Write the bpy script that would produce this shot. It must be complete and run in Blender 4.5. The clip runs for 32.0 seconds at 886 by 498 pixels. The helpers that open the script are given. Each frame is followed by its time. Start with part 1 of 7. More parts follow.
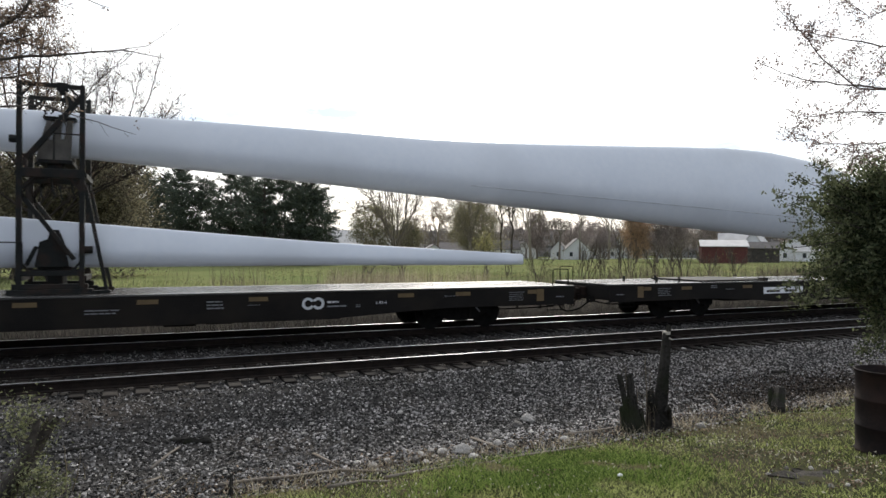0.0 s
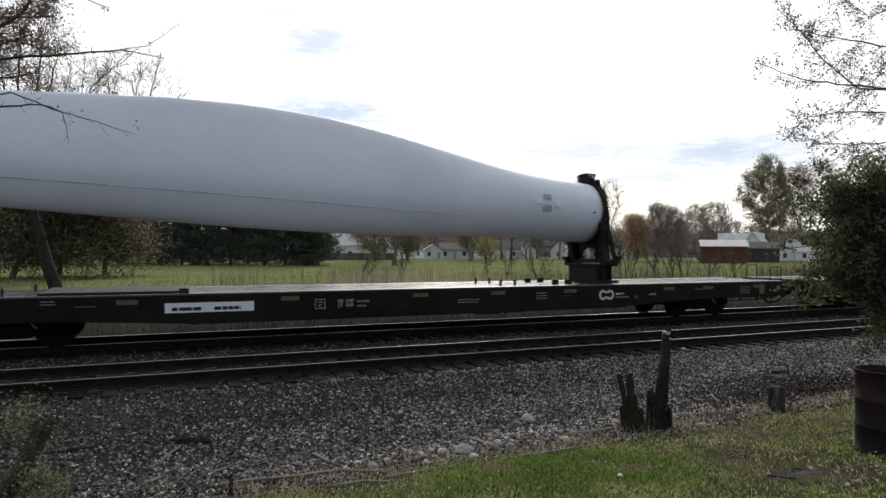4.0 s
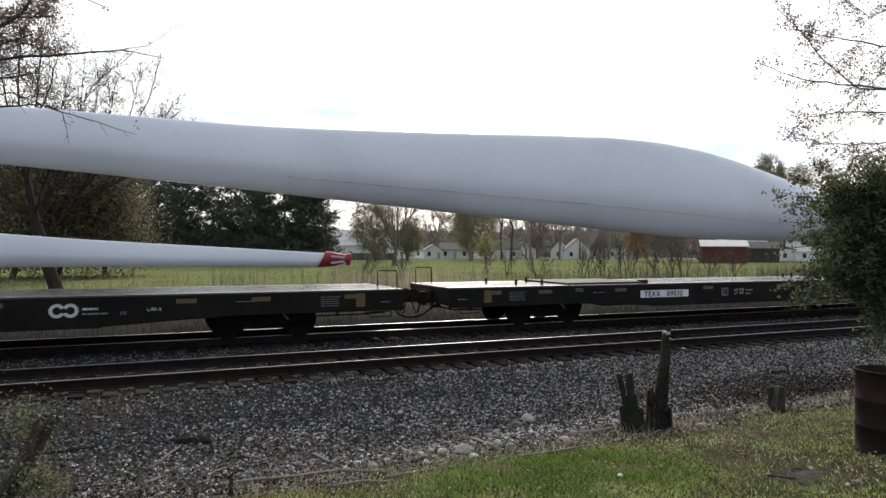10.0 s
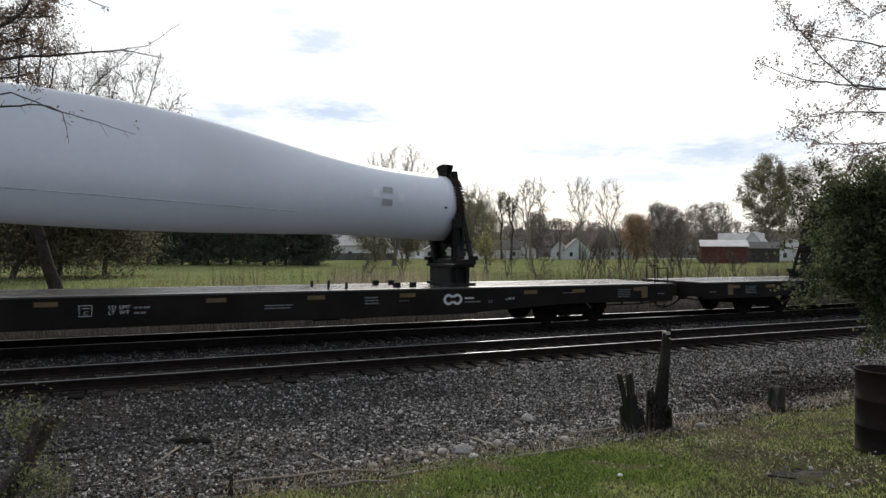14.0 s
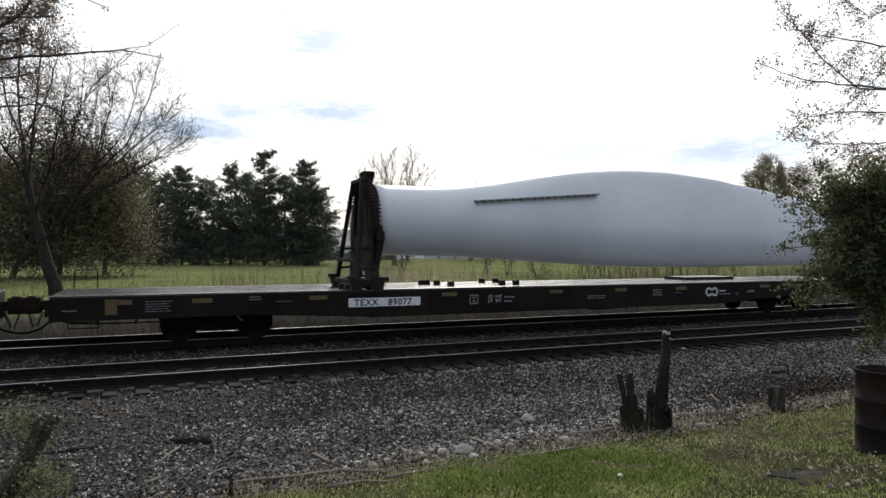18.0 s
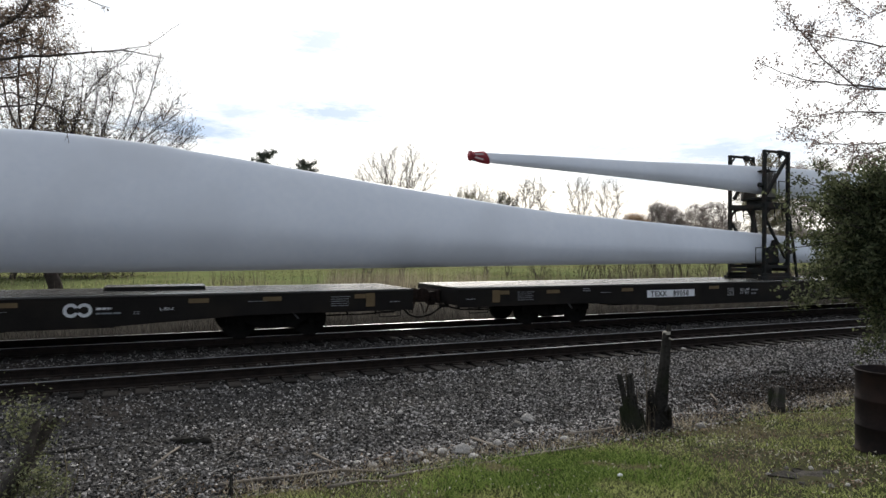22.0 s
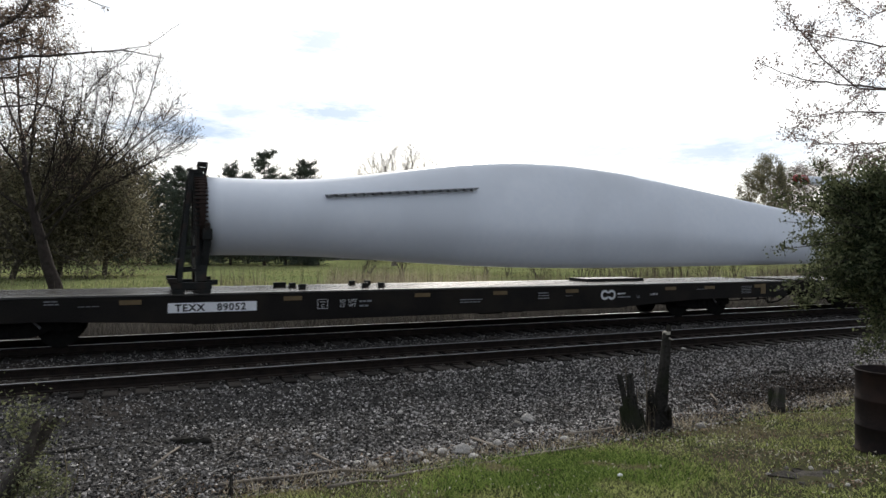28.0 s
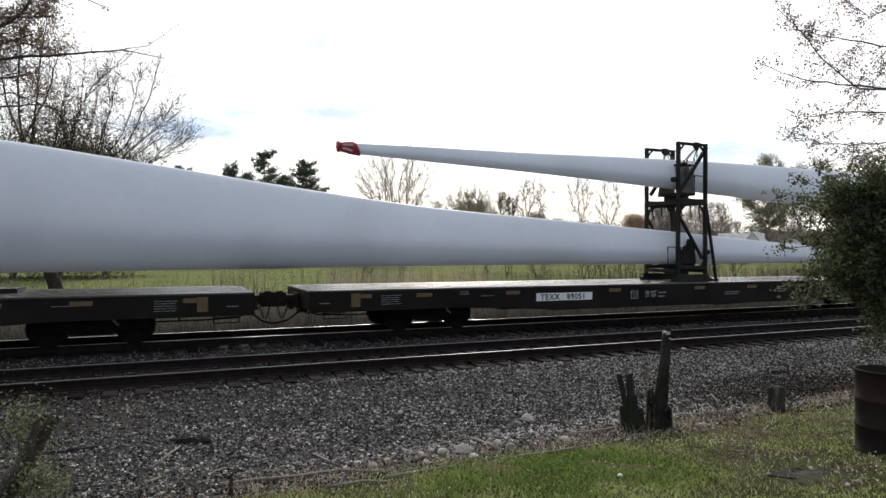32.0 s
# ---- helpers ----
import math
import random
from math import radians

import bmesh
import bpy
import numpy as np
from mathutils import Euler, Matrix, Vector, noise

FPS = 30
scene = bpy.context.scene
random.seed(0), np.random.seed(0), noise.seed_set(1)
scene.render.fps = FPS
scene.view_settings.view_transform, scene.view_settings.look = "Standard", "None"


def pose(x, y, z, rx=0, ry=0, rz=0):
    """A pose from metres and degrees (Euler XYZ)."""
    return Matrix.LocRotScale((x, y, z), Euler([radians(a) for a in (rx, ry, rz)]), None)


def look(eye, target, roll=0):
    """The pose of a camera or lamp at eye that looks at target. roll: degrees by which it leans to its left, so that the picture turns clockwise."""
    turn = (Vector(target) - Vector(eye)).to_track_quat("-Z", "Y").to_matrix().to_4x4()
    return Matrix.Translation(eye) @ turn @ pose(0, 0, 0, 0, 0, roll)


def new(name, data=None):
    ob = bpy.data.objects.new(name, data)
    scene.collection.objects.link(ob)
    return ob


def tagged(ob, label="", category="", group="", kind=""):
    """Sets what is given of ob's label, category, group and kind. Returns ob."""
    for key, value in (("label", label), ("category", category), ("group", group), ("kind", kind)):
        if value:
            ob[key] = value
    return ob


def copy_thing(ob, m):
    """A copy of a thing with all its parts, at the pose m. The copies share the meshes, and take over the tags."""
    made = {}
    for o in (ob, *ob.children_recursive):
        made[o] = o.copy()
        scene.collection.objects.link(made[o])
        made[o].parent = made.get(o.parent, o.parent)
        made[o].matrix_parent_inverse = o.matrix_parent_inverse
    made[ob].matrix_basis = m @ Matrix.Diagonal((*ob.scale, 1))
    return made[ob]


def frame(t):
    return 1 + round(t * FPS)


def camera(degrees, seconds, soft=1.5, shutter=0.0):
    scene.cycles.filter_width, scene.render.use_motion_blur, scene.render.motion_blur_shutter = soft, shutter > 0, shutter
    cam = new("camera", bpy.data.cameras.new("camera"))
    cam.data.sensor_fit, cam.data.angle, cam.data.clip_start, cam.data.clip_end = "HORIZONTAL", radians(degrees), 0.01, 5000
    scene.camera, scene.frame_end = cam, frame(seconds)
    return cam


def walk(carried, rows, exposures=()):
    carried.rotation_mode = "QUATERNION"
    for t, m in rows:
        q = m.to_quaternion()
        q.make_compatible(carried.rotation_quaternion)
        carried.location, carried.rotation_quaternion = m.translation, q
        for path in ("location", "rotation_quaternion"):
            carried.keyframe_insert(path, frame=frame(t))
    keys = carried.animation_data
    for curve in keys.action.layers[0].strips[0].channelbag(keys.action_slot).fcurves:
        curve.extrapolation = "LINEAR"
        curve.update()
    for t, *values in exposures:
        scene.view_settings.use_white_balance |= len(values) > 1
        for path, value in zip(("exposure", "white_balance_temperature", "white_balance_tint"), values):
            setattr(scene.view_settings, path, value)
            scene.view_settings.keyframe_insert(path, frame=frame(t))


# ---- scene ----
EYE = (0.0, 0.0, 2.221)
AIM = (0.40527, 0.91419, 2.223)
SPEED, GAIN = 16.5423, 0.003533
cam = camera(68.57, 32.0, soft=1.45, shutter=0.06)
walk(cam, [(0.0, look(EYE, AIM, 0.23)), (32.0, look(EYE, AIM, 0.23))], exposures=[(0.0, 0.42), (1.0, 0.33), (2.0, 0.13), (3.0, -0.04), (4.0, -0.02), (5.0, 0.13), (6.0, 0.30), (7.0, 0.13), (8.0, 0.03), (9.0, 0.02), (10.0, 0.34), (11.0, 0.39), (12.0, 0.13), (13.0, 0.08), (14.0, -0.02), (16.0, 0.30), (17.0, 0.15), (18.0, 0.06), (19.0, -0.02), (20.0, 0.26), (21.0, 0.44), (22.0, 0.13), (23.0, -0.07), (24.0, -0.28), (25.0, 0.08), (26.0, 0.33), (27.0, 0.18), (28.0, 0.13), (29.0, 0.00), (30.0, 0.23), (31.0, 0.44), (32.0, 0.26)])

# ---------------------------------------------------------------- light
SUN_TURN, SUN_UP = 26.0, 31.0

world = bpy.data.worlds.new("sky")
scene.world = world
world.use_nodes = True
wn, wl = world.node_tree.nodes, world.node_tree.links
wn.clear()
w_out = wn.new("ShaderNodeOutputWorld")
w_bg = wn.new("ShaderNodeBackground")
w_sky = wn.new("ShaderNodeTexSky")
w_sky.sky_type = "NISHITA"
w_sky.sun_disc = False
w_sky.sun_elevation = radians(SUN_UP)
w_sky.sun_rotation = radians(SUN_TURN)
w_sky.dust_density = 2.0
w_co = wn.new("ShaderNodeTexCoord")


def wmath(op, a, b=None, clamp=False):
    n = wn.new("ShaderNodeMath")
    n.operation = op
    n.use_clamp = clamp
    for i, s in enumerate((a, b)):
        if s is None:
            continue
        if isinstance(s, (int, float)):
            n.inputs[i].default_value = s
        else:
            wl.new(s, n.inputs[i])
    return n.outputs[0]


def wdir(turn, up):
    a, b = radians(turn), radians(up)
    return (math.sin(a) * math.cos(b), math.cos(a) * math.cos(b), math.sin(b))


# thin high cloud: a broken white sheet with darker streaks, drawn out sideways
w_map = wn.new("ShaderNodeMapping")
w_map.inputs["Scale"].default_value = (2.2, 2.2, 9.0)
wl.new(w_co.outputs["Generated"], w_map.inputs["Vector"])
w_noise = wn.new("ShaderNodeTexNoise")
w_noise.inputs["Scale"].default_value = 2.6
w_noise.inputs["Detail"].default_value = 7.0
w_noise.inputs["Roughness"].default_value = 0.6
wl.new(w_map.outputs[0], w_noise.inputs["Vector"])
w_noise2 = wn.new("ShaderNodeTexNoise")
w_noise2.inputs["Scale"].default_value = 13.0
w_noise2.inputs["Detail"].default_value = 10.0
w_noise2.inputs["Roughness"].default_value = 0.62
wl.new(w_map.outputs[0], w_noise2.inputs["Vector"])


def cloud_bank(turn, up, wide, high):
    """A long bank of cloud centred on one heading, 1 in its middle and 0 outside."""
    d = wn.new("ShaderNodeVectorMath")
    d.operation = "SUBTRACT"
    wl.new(w_co.outputs["Generated"], d.inputs[0])
    d.inputs[1].default_value = wdir(turn, up)
    m = wn.new("ShaderNodeMapping")
    m.vector_type = "TEXTURE"
    m.inputs["Rotation"].default_value = (0, 0, -radians(turn))
    m.inputs["Scale"].default_value = (math.sin(radians(wide)), 1.0, math.sin(radians(high)))
    wl.new(d.outputs[0], m.inputs["Vector"])
    ln = wn.new("ShaderNodeVectorMath")
    ln.operation = "LENGTH"
    wl.new(m.outputs[0], ln.inputs[0])
    ragged = wmath("ADD", ln.outputs["Value"], wmath("MULTIPLY", wmath("SUBTRACT", w_noise2.outputs["Fac"], 0.5), 2.0))
    return wmath("MULTIPLY", wmath("SUBTRACT", 1.4, ragged), 0.85, True)


banks = None
for turn, up, wide, high, deep in ((14.8, 11.8, 5.8, 1.3, 1.0), (13.4, 17.4, 4.2, 1.8, 0.85), (36.0, 8.6, 9.0, 1.2, 0.72), (46.4, 8.0, 7.0, 1.3, 0.80),
                                   (3.4, 9.8, 5.5, 1.1, 0.9), (6.4, 11.4, 3.6, 0.8, 0.75), (41.0, 6.2, 9.0, 0.9, 0.60), (30.5, 9.6, 4.0, 0.9, 0.5), (25.6, 16.3, 2.4, 0.7, 0.55), (10.0, 19.6, 3.0, 0.6, 0.5), (26.0, 11.0, 3.0, 0.5, 0.45),
                                   (-20.0, 14.0, 9.0, 2.0, 0.9), (70.0, 13.0, 9.0, 1.6, 0.9)):
    one = wmath("MULTIPLY", cloud_bank(turn, up, wide, high), deep)
    banks = one if banks is None else wmath("MAXIMUM", banks, one)
w_ramp = wn.new("ShaderNodeValToRGB")
w_ramp.color_ramp.elements[0].position = 0.24
w_ramp.color_ramp.elements[0].color = (0.0, 0.0, 0.0, 1)
w_ramp.color_ramp.elements[1].position = 0.46
w_ramp.color_ramp.elements[1].color = (1, 1, 1, 1)
wl.new(w_noise.outputs["Fac"], w_ramp.inputs["Fac"])
w_white = wn.new("ShaderNodeMix")
w_white.data_type = "RGBA"
w_white.inputs["A"].default_value = (0.74, 0.84, 0.97, 1)
w_white.inputs["B"].default_value = (1.15, 1.15, 1.14, 1)
wl.new(w_ramp.outputs["Color"], w_white.inputs["Factor"])
w_mix = wn.new("ShaderNodeMix")
w_mix.data_type = "RGBA"
w_mix.inputs["B"].default_value = (0.29, 0.46, 0.72, 1)
wl.new(w_white.outputs["Result"], w_mix.inputs["A"])
wl.new(wmath("MULTIPLY", banks, 0.95), w_mix.inputs["Factor"])
w_bright = wn.new("ShaderNodeVectorMath")
w_bright.operation = "SCALE"
w_bright.inputs["Scale"].default_value = 0.10
wl.new(w_sky.outputs[0], w_bright.inputs[0])
w_all = wn.new("ShaderNodeMix")
w_all.data_type = "RGBA"
w_all.inputs["Factor"].default_value = 0.80
wl.new(w_bright.outputs[0], w_all.inputs["A"])
wl.new(w_mix.outputs["Result"], w_all.inputs["B"])
# thin cloud glows towards the sun and is duller away from it
w_dot = wn.new("ShaderNodeVectorMath")
w_dot.operation = "DOT_PRODUCT"
wl.new(w_co.outputs["Generated"], w_dot.inputs[0])
w_dot.inputs[1].default_value = wdir(SUN_TURN, SUN_UP)
w_glow = wn.new("ShaderNodeMapRange")
w_glow.interpolation_type = "SMOOTHSTEP"
w_glow.inputs["From Min"].default_value = -0.08
w_glow.inputs["From Max"].default_value = 0.95
w_glow.inputs["To Min"].default_value = 0.0
w_glow.inputs["To Max"].default_value = 1.0
wl.new(w_dot.outputs["Value"], w_glow.inputs["Value"])
w_tone = wn.new("ShaderNodeMix")
w_tone.data_type = "RGBA"
w_tone.inputs["A"].default_value = (0.445, 0.485, 0.565, 1)
w_tone.inputs["B"].default_value = (1.10, 1.10, 1.10, 1)
wl.new(w_glow.outputs["Result"], w_tone.inputs["Factor"])
w_mul = wn.new("ShaderNodeMix")
w_mul.data_type = "RGBA"
w_mul.blend_type = "MULTIPLY"
w_mul.inputs["Factor"].default_value = 1.0
wl.new(w_all.outputs["Result"], w_mul.inputs["A"])
wl.new(w_tone.outputs["Result"], w_mul.inputs["B"])
wl.new(w_mul.outputs["Result"], w_bg.inputs["Color"])
wl.new(w_bg.outputs[0], w_out.inputs["Surface"])

sun_data = bpy.data.lights.new("sun", "SUN")
sun_data.energy = 2.2
sun_data.angle = radians(5.0)
sun_data.color = (1.0, 0.95, 0.87)
sun = new("sun", sun_data)
sd = Vector(wdir(SUN_TURN, SUN_UP))
sun.matrix_world = look(sd * 200, (0, 0, 0))


# ---------------------------------------------------------------- materials
def mat(name, dark, light, scale=8.0, rough=0.7, metal=0.0, bump=0.0, fine=60.0, spread=(0.35, 0.65), vary=0.0, island=0.0,
        stain=None, stain_scale=1.2, spec=0.5, transmit=0.0):
    """Two tones over coarse and fine grain, bump, and a change of tone from piece to piece (vary) or island to island."""
    m = bpy.data.materials.new(name)
    m.use_nodes = True
    n, l = m.node_tree.nodes, m.node_tree.links
    b = n["Principled BSDF"]
    b.inputs["Roughness"].default_value = rough
    b.inputs["Metallic"].default_value = metal
    b.inputs["Specular IOR Level"].default_value = spec
    co = n.new("ShaderNodeTexCoord")
    n1 = n.new("ShaderNodeTexNoise")
    n1.inputs["Scale"].default_value = scale
    n1.inputs["Detail"].default_value = 6
    n2 = n.new("ShaderNodeTexNoise")
    n2.inputs["Scale"].default_value = fine
    n2.inputs["Detail"].default_value = 4
    l.new(co.outputs["Object"], n1.inputs["Vector"])
    l.new(co.outputs["Object"], n2.inputs["Vector"])
    add = n.new("ShaderNodeMath")
    add.operation = "MULTIPLY_ADD"
    add.inputs[1].default_value = 0.45
    l.new(n2.outputs["Fac"], add.inputs[0])
    sc = n.new("ShaderNodeMath")
    sc.operation = "MULTIPLY"
    sc.inputs[1].default_value = 0.55
    l.new(n1.outputs["Fac"], sc.inputs[0])
    l.new(sc.outputs[0], add.inputs[2])
    last = add.outputs[0]
    for amount, kind, out in ((vary, "ShaderNodeObjectInfo", "Random"), (island, "ShaderNodeNewGeometry", "Random Per Island")):
        if amount:
            info = n.new(kind)
            k = n.new("ShaderNodeMath")
            k.operation = "MULTIPLY_ADD"
            k.inputs[1].default_value = amount
            k2 = n.new("ShaderNodeMath")
            k2.operation = "SUBTRACT"
            k2.inputs[1].default_value = amount / 2
            l.new(info.outputs[out], k.inputs[0])
            l.new(last, k2.inputs[0])
            l.new(k2.outputs[0], k.inputs[2])
            last = k.outputs[0]
    ramp = n.new("ShaderNodeValToRGB")
    e = ramp.color_ramp.elements
    e[0].position, e[1].position = spread
    e[0].color, e[1].color = (*dark, 1), (*light, 1)
    l.new(last, ramp.inputs["Fac"])
    col = ramp.outputs["Color"]
    if stain:
        n3 = n.new("ShaderNodeTexNoise")
        n3.inputs["Scale"].default_value = stain_scale
        n3.inputs["Detail"].default_value = 5
        l.new(co.outputs["Object"], n3.inputs["Vector"])
        r3 = n.new("ShaderNodeValToRGB")
        r3.color_ramp.elements[0].position, r3.color_ramp.elements[1].position = 0.5, 0.66
        l.new(n3.outputs["Fac"], r3.inputs["Fac"])
        mx = n.new("ShaderNodeMix")
        mx.data_type = "RGBA"
        l.new(r3.outputs["Color"], mx.inputs["Factor"])
        l.new(col, mx.inputs["A"])
        mx.inputs["B"].default_value = (*stain, 1)
        col = mx.outputs["Result"]
    l.new(col, b.inputs["Base Color"])
    if bump:
        bp = n.new("ShaderNodeBump")
        bp.inputs["Strength"].default_value = bump
        bp.inputs["Distance"].default_value = 0.02
        l.new(add.outputs[0], bp.inputs["Height"])
        l.new(bp.outputs[0], b.inputs["Normal"])
    if transmit:
        t = n.new("ShaderNodeBsdfTranslucent")
        l.new(col, t.inputs["Color"])
        ms = n.new("ShaderNodeMixShader")
        ms.inputs["Fac"].default_value = transmit
        l.new(b.outputs[0], ms.inputs[1])
        l.new(t.outputs[0], ms.inputs[2])
        l.new(ms.outputs[0], n["Material Output"].inputs["Surface"])
    return m


M_BLADE = mat("white_gelcoat", (0.735, 0.78, 0.84), (0.80, 0.835, 0.88), 0.35, 0.48, 0, 0.01, 5, stain=(0.70, 0.735, 0.78), stain_scale=0.25, spec=0.35)
M_RED = mat("red_tip_paint", (0.21, 0.014, 0.022), (0.33, 0.026, 0.036), 2, 0.6)
M_CAR = mat("black_car_paint", (0.0100, 0.0089, 0.0081), (0.0175, 0.0155, 0.0137), 1.2, 0.75, 0, 0.05, 30, stain=(0.021, 0.0175, 0.014), stain_scale=0.8, spec=0.12)
M_STEEL = mat("dark_steel", (0.008, 0.0078, 0.0075), (0.018, 0.0168, 0.015), 5, 0.85, 0.0, 0.1, spec=0.06)
M_RACK = mat("dull_black_steel", (0.007, 0.008, 0.0075), (0.018, 0.019, 0.017), 4, 0.7, 0.0, 0.08, spec=0.25, stain=(0.028, 0.019, 0.014), stain_scale=3)
M_DECK = mat("worn_deck_steel", (0.026, 0.026, 0.025), (0.060, 0.058, 0.056), 1.5, 0.27, 0.0, 0.12, 25, stain=(0.035, 0.033, 0.030), stain_scale=2.2, spec=0.9)
M_RUST = mat("rusty_brown_steel", (0.019, 0.013, 0.011), (0.046, 0.028, 0.022), 6, 0.85, 0.0, 0.2, spec=0.2)
M_STRIP = mat("grey_plastic_strip", (0.10, 0.105, 0.11), (0.24, 0.25, 0.26), 4, 0.35)
M_YELLOW = mat("amber_reflector", (0.09, 0.06, 0.025), (0.17, 0.115, 0.045), 3, 0.6)
M_WHITE = mat("white_stencil_paint", (0.55, 0.56, 0.56), (0.68, 0.69, 0.69), 6, 0.6)
M_PANEL = mat("white_panel_paint", (0.78, 0.79, 0.80), (0.88, 0.89, 0.90), 6, 0.5)
M_GREYP = mat("faded_grey_stencil", (0.15, 0.155, 0.16), (0.24, 0.25, 0.26), 6, 0.6)
M_BLACKP = mat("black_lettering", (0.006, 0.006, 0.006), (0.014, 0.014, 0.014), 6, 0.6)
M_RAILTOP = mat("polished_rail_head", (0.80, 0.795, 0.78), (0.90, 0.895, 0.88), 3, 0.42, 1.0, 0.02)
# metal darkened to hold back the glint; roughness matches the far heads
M_DARKTOP = mat("darkened_rail_head", (0.17, 0.17, 0.175), (0.26, 0.26, 0.265), 3, 0.42, 1.0, 0.02)
M_RAIL = mat("rusty_rail_web", (0.010, 0.008, 0.007), (0.026, 0.019, 0.015), 5, 0.9, 0.0, 0.2, spec=0.15)
M_TIE = mat("creosoted_timber", (0.010, 0.0085, 0.0075), (0.042, 0.037, 0.032), 3, 0.9, 0, 0.4, 40, vary=0.3, spec=0.1)
M_BALLAST = mat("grey_ballast", (0.011, 0.0105, 0.010), (0.060, 0.056, 0.052), 9, 0.95, 0, 0.6, 50, (0.3, 0.72), stain=(0.05, 0.042, 0.035), stain_scale=0.6, spec=0.1)
M_DARKSTONE = mat("darker_stone", (0.014, 0.013, 0.012), (0.27, 0.255, 0.243), 6, 0.85, 0, 0.3, 40, (0.38, 1.20), island=1.0, spec=0.2)
M_STONE = mat("crushed_stone", (0.020, 0.018, 0.0165), (0.53, 0.50, 0.475), 6, 0.8, 0, 0.25, 40, (0.42, 1.12), island=1.0, spec=0.3)
M_LAWN = mat("lawn_soil", (0.024, 0.026, 0.012), (0.062, 0.058, 0.030), 1.1, 1.0, 0, 0.8, 22, stain=(0.068, 0.053, 0.036), stain_scale=0.7, spec=0.05)
M_FIELD = mat("field_turf", (0.118, 0.145, 0.058), (0.198, 0.216, 0.096), 0.06, 1.0, 0, 0.2, 1.4, stain=(0.18, 0.175, 0.085), stain_scale=0.05, spec=0.0)
M_BARK = mat("grey_brown_bark", (0.035, 0.028, 0.022), (0.10, 0.085, 0.07), 4, 0.95, 0, 0.6, 25)
M_PALEBARK = mat("pale_bark", (0.14, 0.12, 0.10), (0.28, 0.245, 0.205), 4, 0.95, 0, 0.4, 25, spec=0.1)
M_WEED = mat("dry_weed_stalks", (0.17, 0.14, 0.095), (0.46, 0.40, 0.29), 1.5, 0.9, island=0.6, transmit=0.5)
M_BROWNWEED = mat("brown_weed_stems", (0.06, 0.047, 0.034), (0.20, 0.16, 0.105), 1.5, 0.9, island=0.6)


# ---------------------------------------------------------------- builders
class Soup:
    """Many small pieces of mesh gathered into one."""

    def __init__(self):
        self.v, self.f, self.n = [], [], 0

    def add(self, verts, faces):
        self.v.append(np.asarray(verts, float).reshape(-1, 3))
        self.f.extend(tuple(int(i) + self.n for i in face) for face in faces)
        self.n += len(self.v[-1])

    def box(self, x0, x1, y0, y1, z0, z1):
        self.add([(x, y, z) for z in (z0, z1) for y in (y0, y1) for x in (x0, x1)],
                 [(0, 2, 3, 1), (4, 5, 7, 6), (0, 1, 5, 4), (2, 6, 7, 3), (0, 4, 6, 2), (1, 3, 7, 5)])
        return self

    def beam(self, a, b, w, d=None, up=(0, 0, 1)):
        """A square bar from a to b."""
        a, b = Vector(a), Vector(b)
        t = (b - a).normalized()
        u = Vector(up)
        if abs(t.dot(u)) > 0.95:
            u = Vector((1, 0, 0))
        s = t.cross(u).normalized() * (w / 2)
        q = s.normalized().cross(t).normalized() * ((d or w) / 2)
        self.add([p + i * s + j * q for p in (a, b) for i, j in ((-1, -1), (1, -1), (1, 1), (-1, 1))],
                 [(0, 1, 2, 3), (7, 6, 5, 4), (0, 4, 5, 1), (1, 5, 6, 2), (2, 6, 7, 3), (3, 7, 4, 0)])
        return self

    def tube(self, pts, radii, sides=6, cap=True):
        """A round bar along a line of points."""
        pts = [Vector(p) for p in pts]
        rings = []
        for i, p in enumerate(pts):
            t = (pts[min(i + 1, len(pts) - 1)] - pts[max(i - 1, 0)]).normalized()
            u = Vector((0, 0, 1)) if abs(t.z) < 0.9 else Vector((1, 0, 0))
            s = t.cross(u).normalized()
            q = s.cross(t)
            r = radii[i] if hasattr(radii, "__len__") else radii
            rings += [p + (s * math.cos(a) + q * math.sin(a)) * r for a in (2 * math.pi * k / sides for k in range(sides))]
        faces = [(i * sides + k, i * sides + (k + 1) % sides, (i + 1) * sides + (k + 1) % sides, (i + 1) * sides + k)
                 for i in range(len(pts) - 1) for k in range(sides)]
        if cap:
            faces += [tuple(range(sides))[::-1], tuple((len(pts) - 1) * sides + k for k in range(sides))]
        self.add(rings, faces)
        return self

    def disc(self, c, axis, r, depth, sides=24):
        c, axis = Vector(c), Vector(axis).normalized()
        return self.tube([c - axis * depth / 2, c + axis * depth / 2], r, sides)

    def mesh(self, name, material, smooth=False):
        me = bpy.data.meshes.new(name)
        me.from_pydata(np.concatenate(self.v).tolist() if self.v else [], [], self.f)
        me.materials.append(material)
        if smooth:
            me.polygons.foreach_set("use_smooth", [True] * len(me.polygons))
        me.update()
        return me


def soften(me, width=0.012, segments=1):
    bm = bmesh.new()
    bm.from_mesh(me)
    bmesh.ops.recalc_face_normals(bm, faces=bm.faces)
    bmesh.ops.bevel(bm, geom=[e for e in bm.edges if len(e.link_faces) == 2 and e.calc_face_angle(0) > 0.6], offset=width, segments=segments, affect="EDGES", clamp_overlap=True)
    bm.to_mesh(me)
    bm.free()
    return me


def part(name, what, material, parent, label="", smooth=False, bevel=0.0):
    """One mesh object under a thing or a part; what is a Soup or a mesh to share."""
    me = what if isinstance(what, bpy.types.Mesh) else what.mesh(name, material, smooth)
    if bevel:
        soften(me, bevel)
    ob = new(name, me)
    ob.parent = parent
    if label:
        ob["label"] = label
    return ob


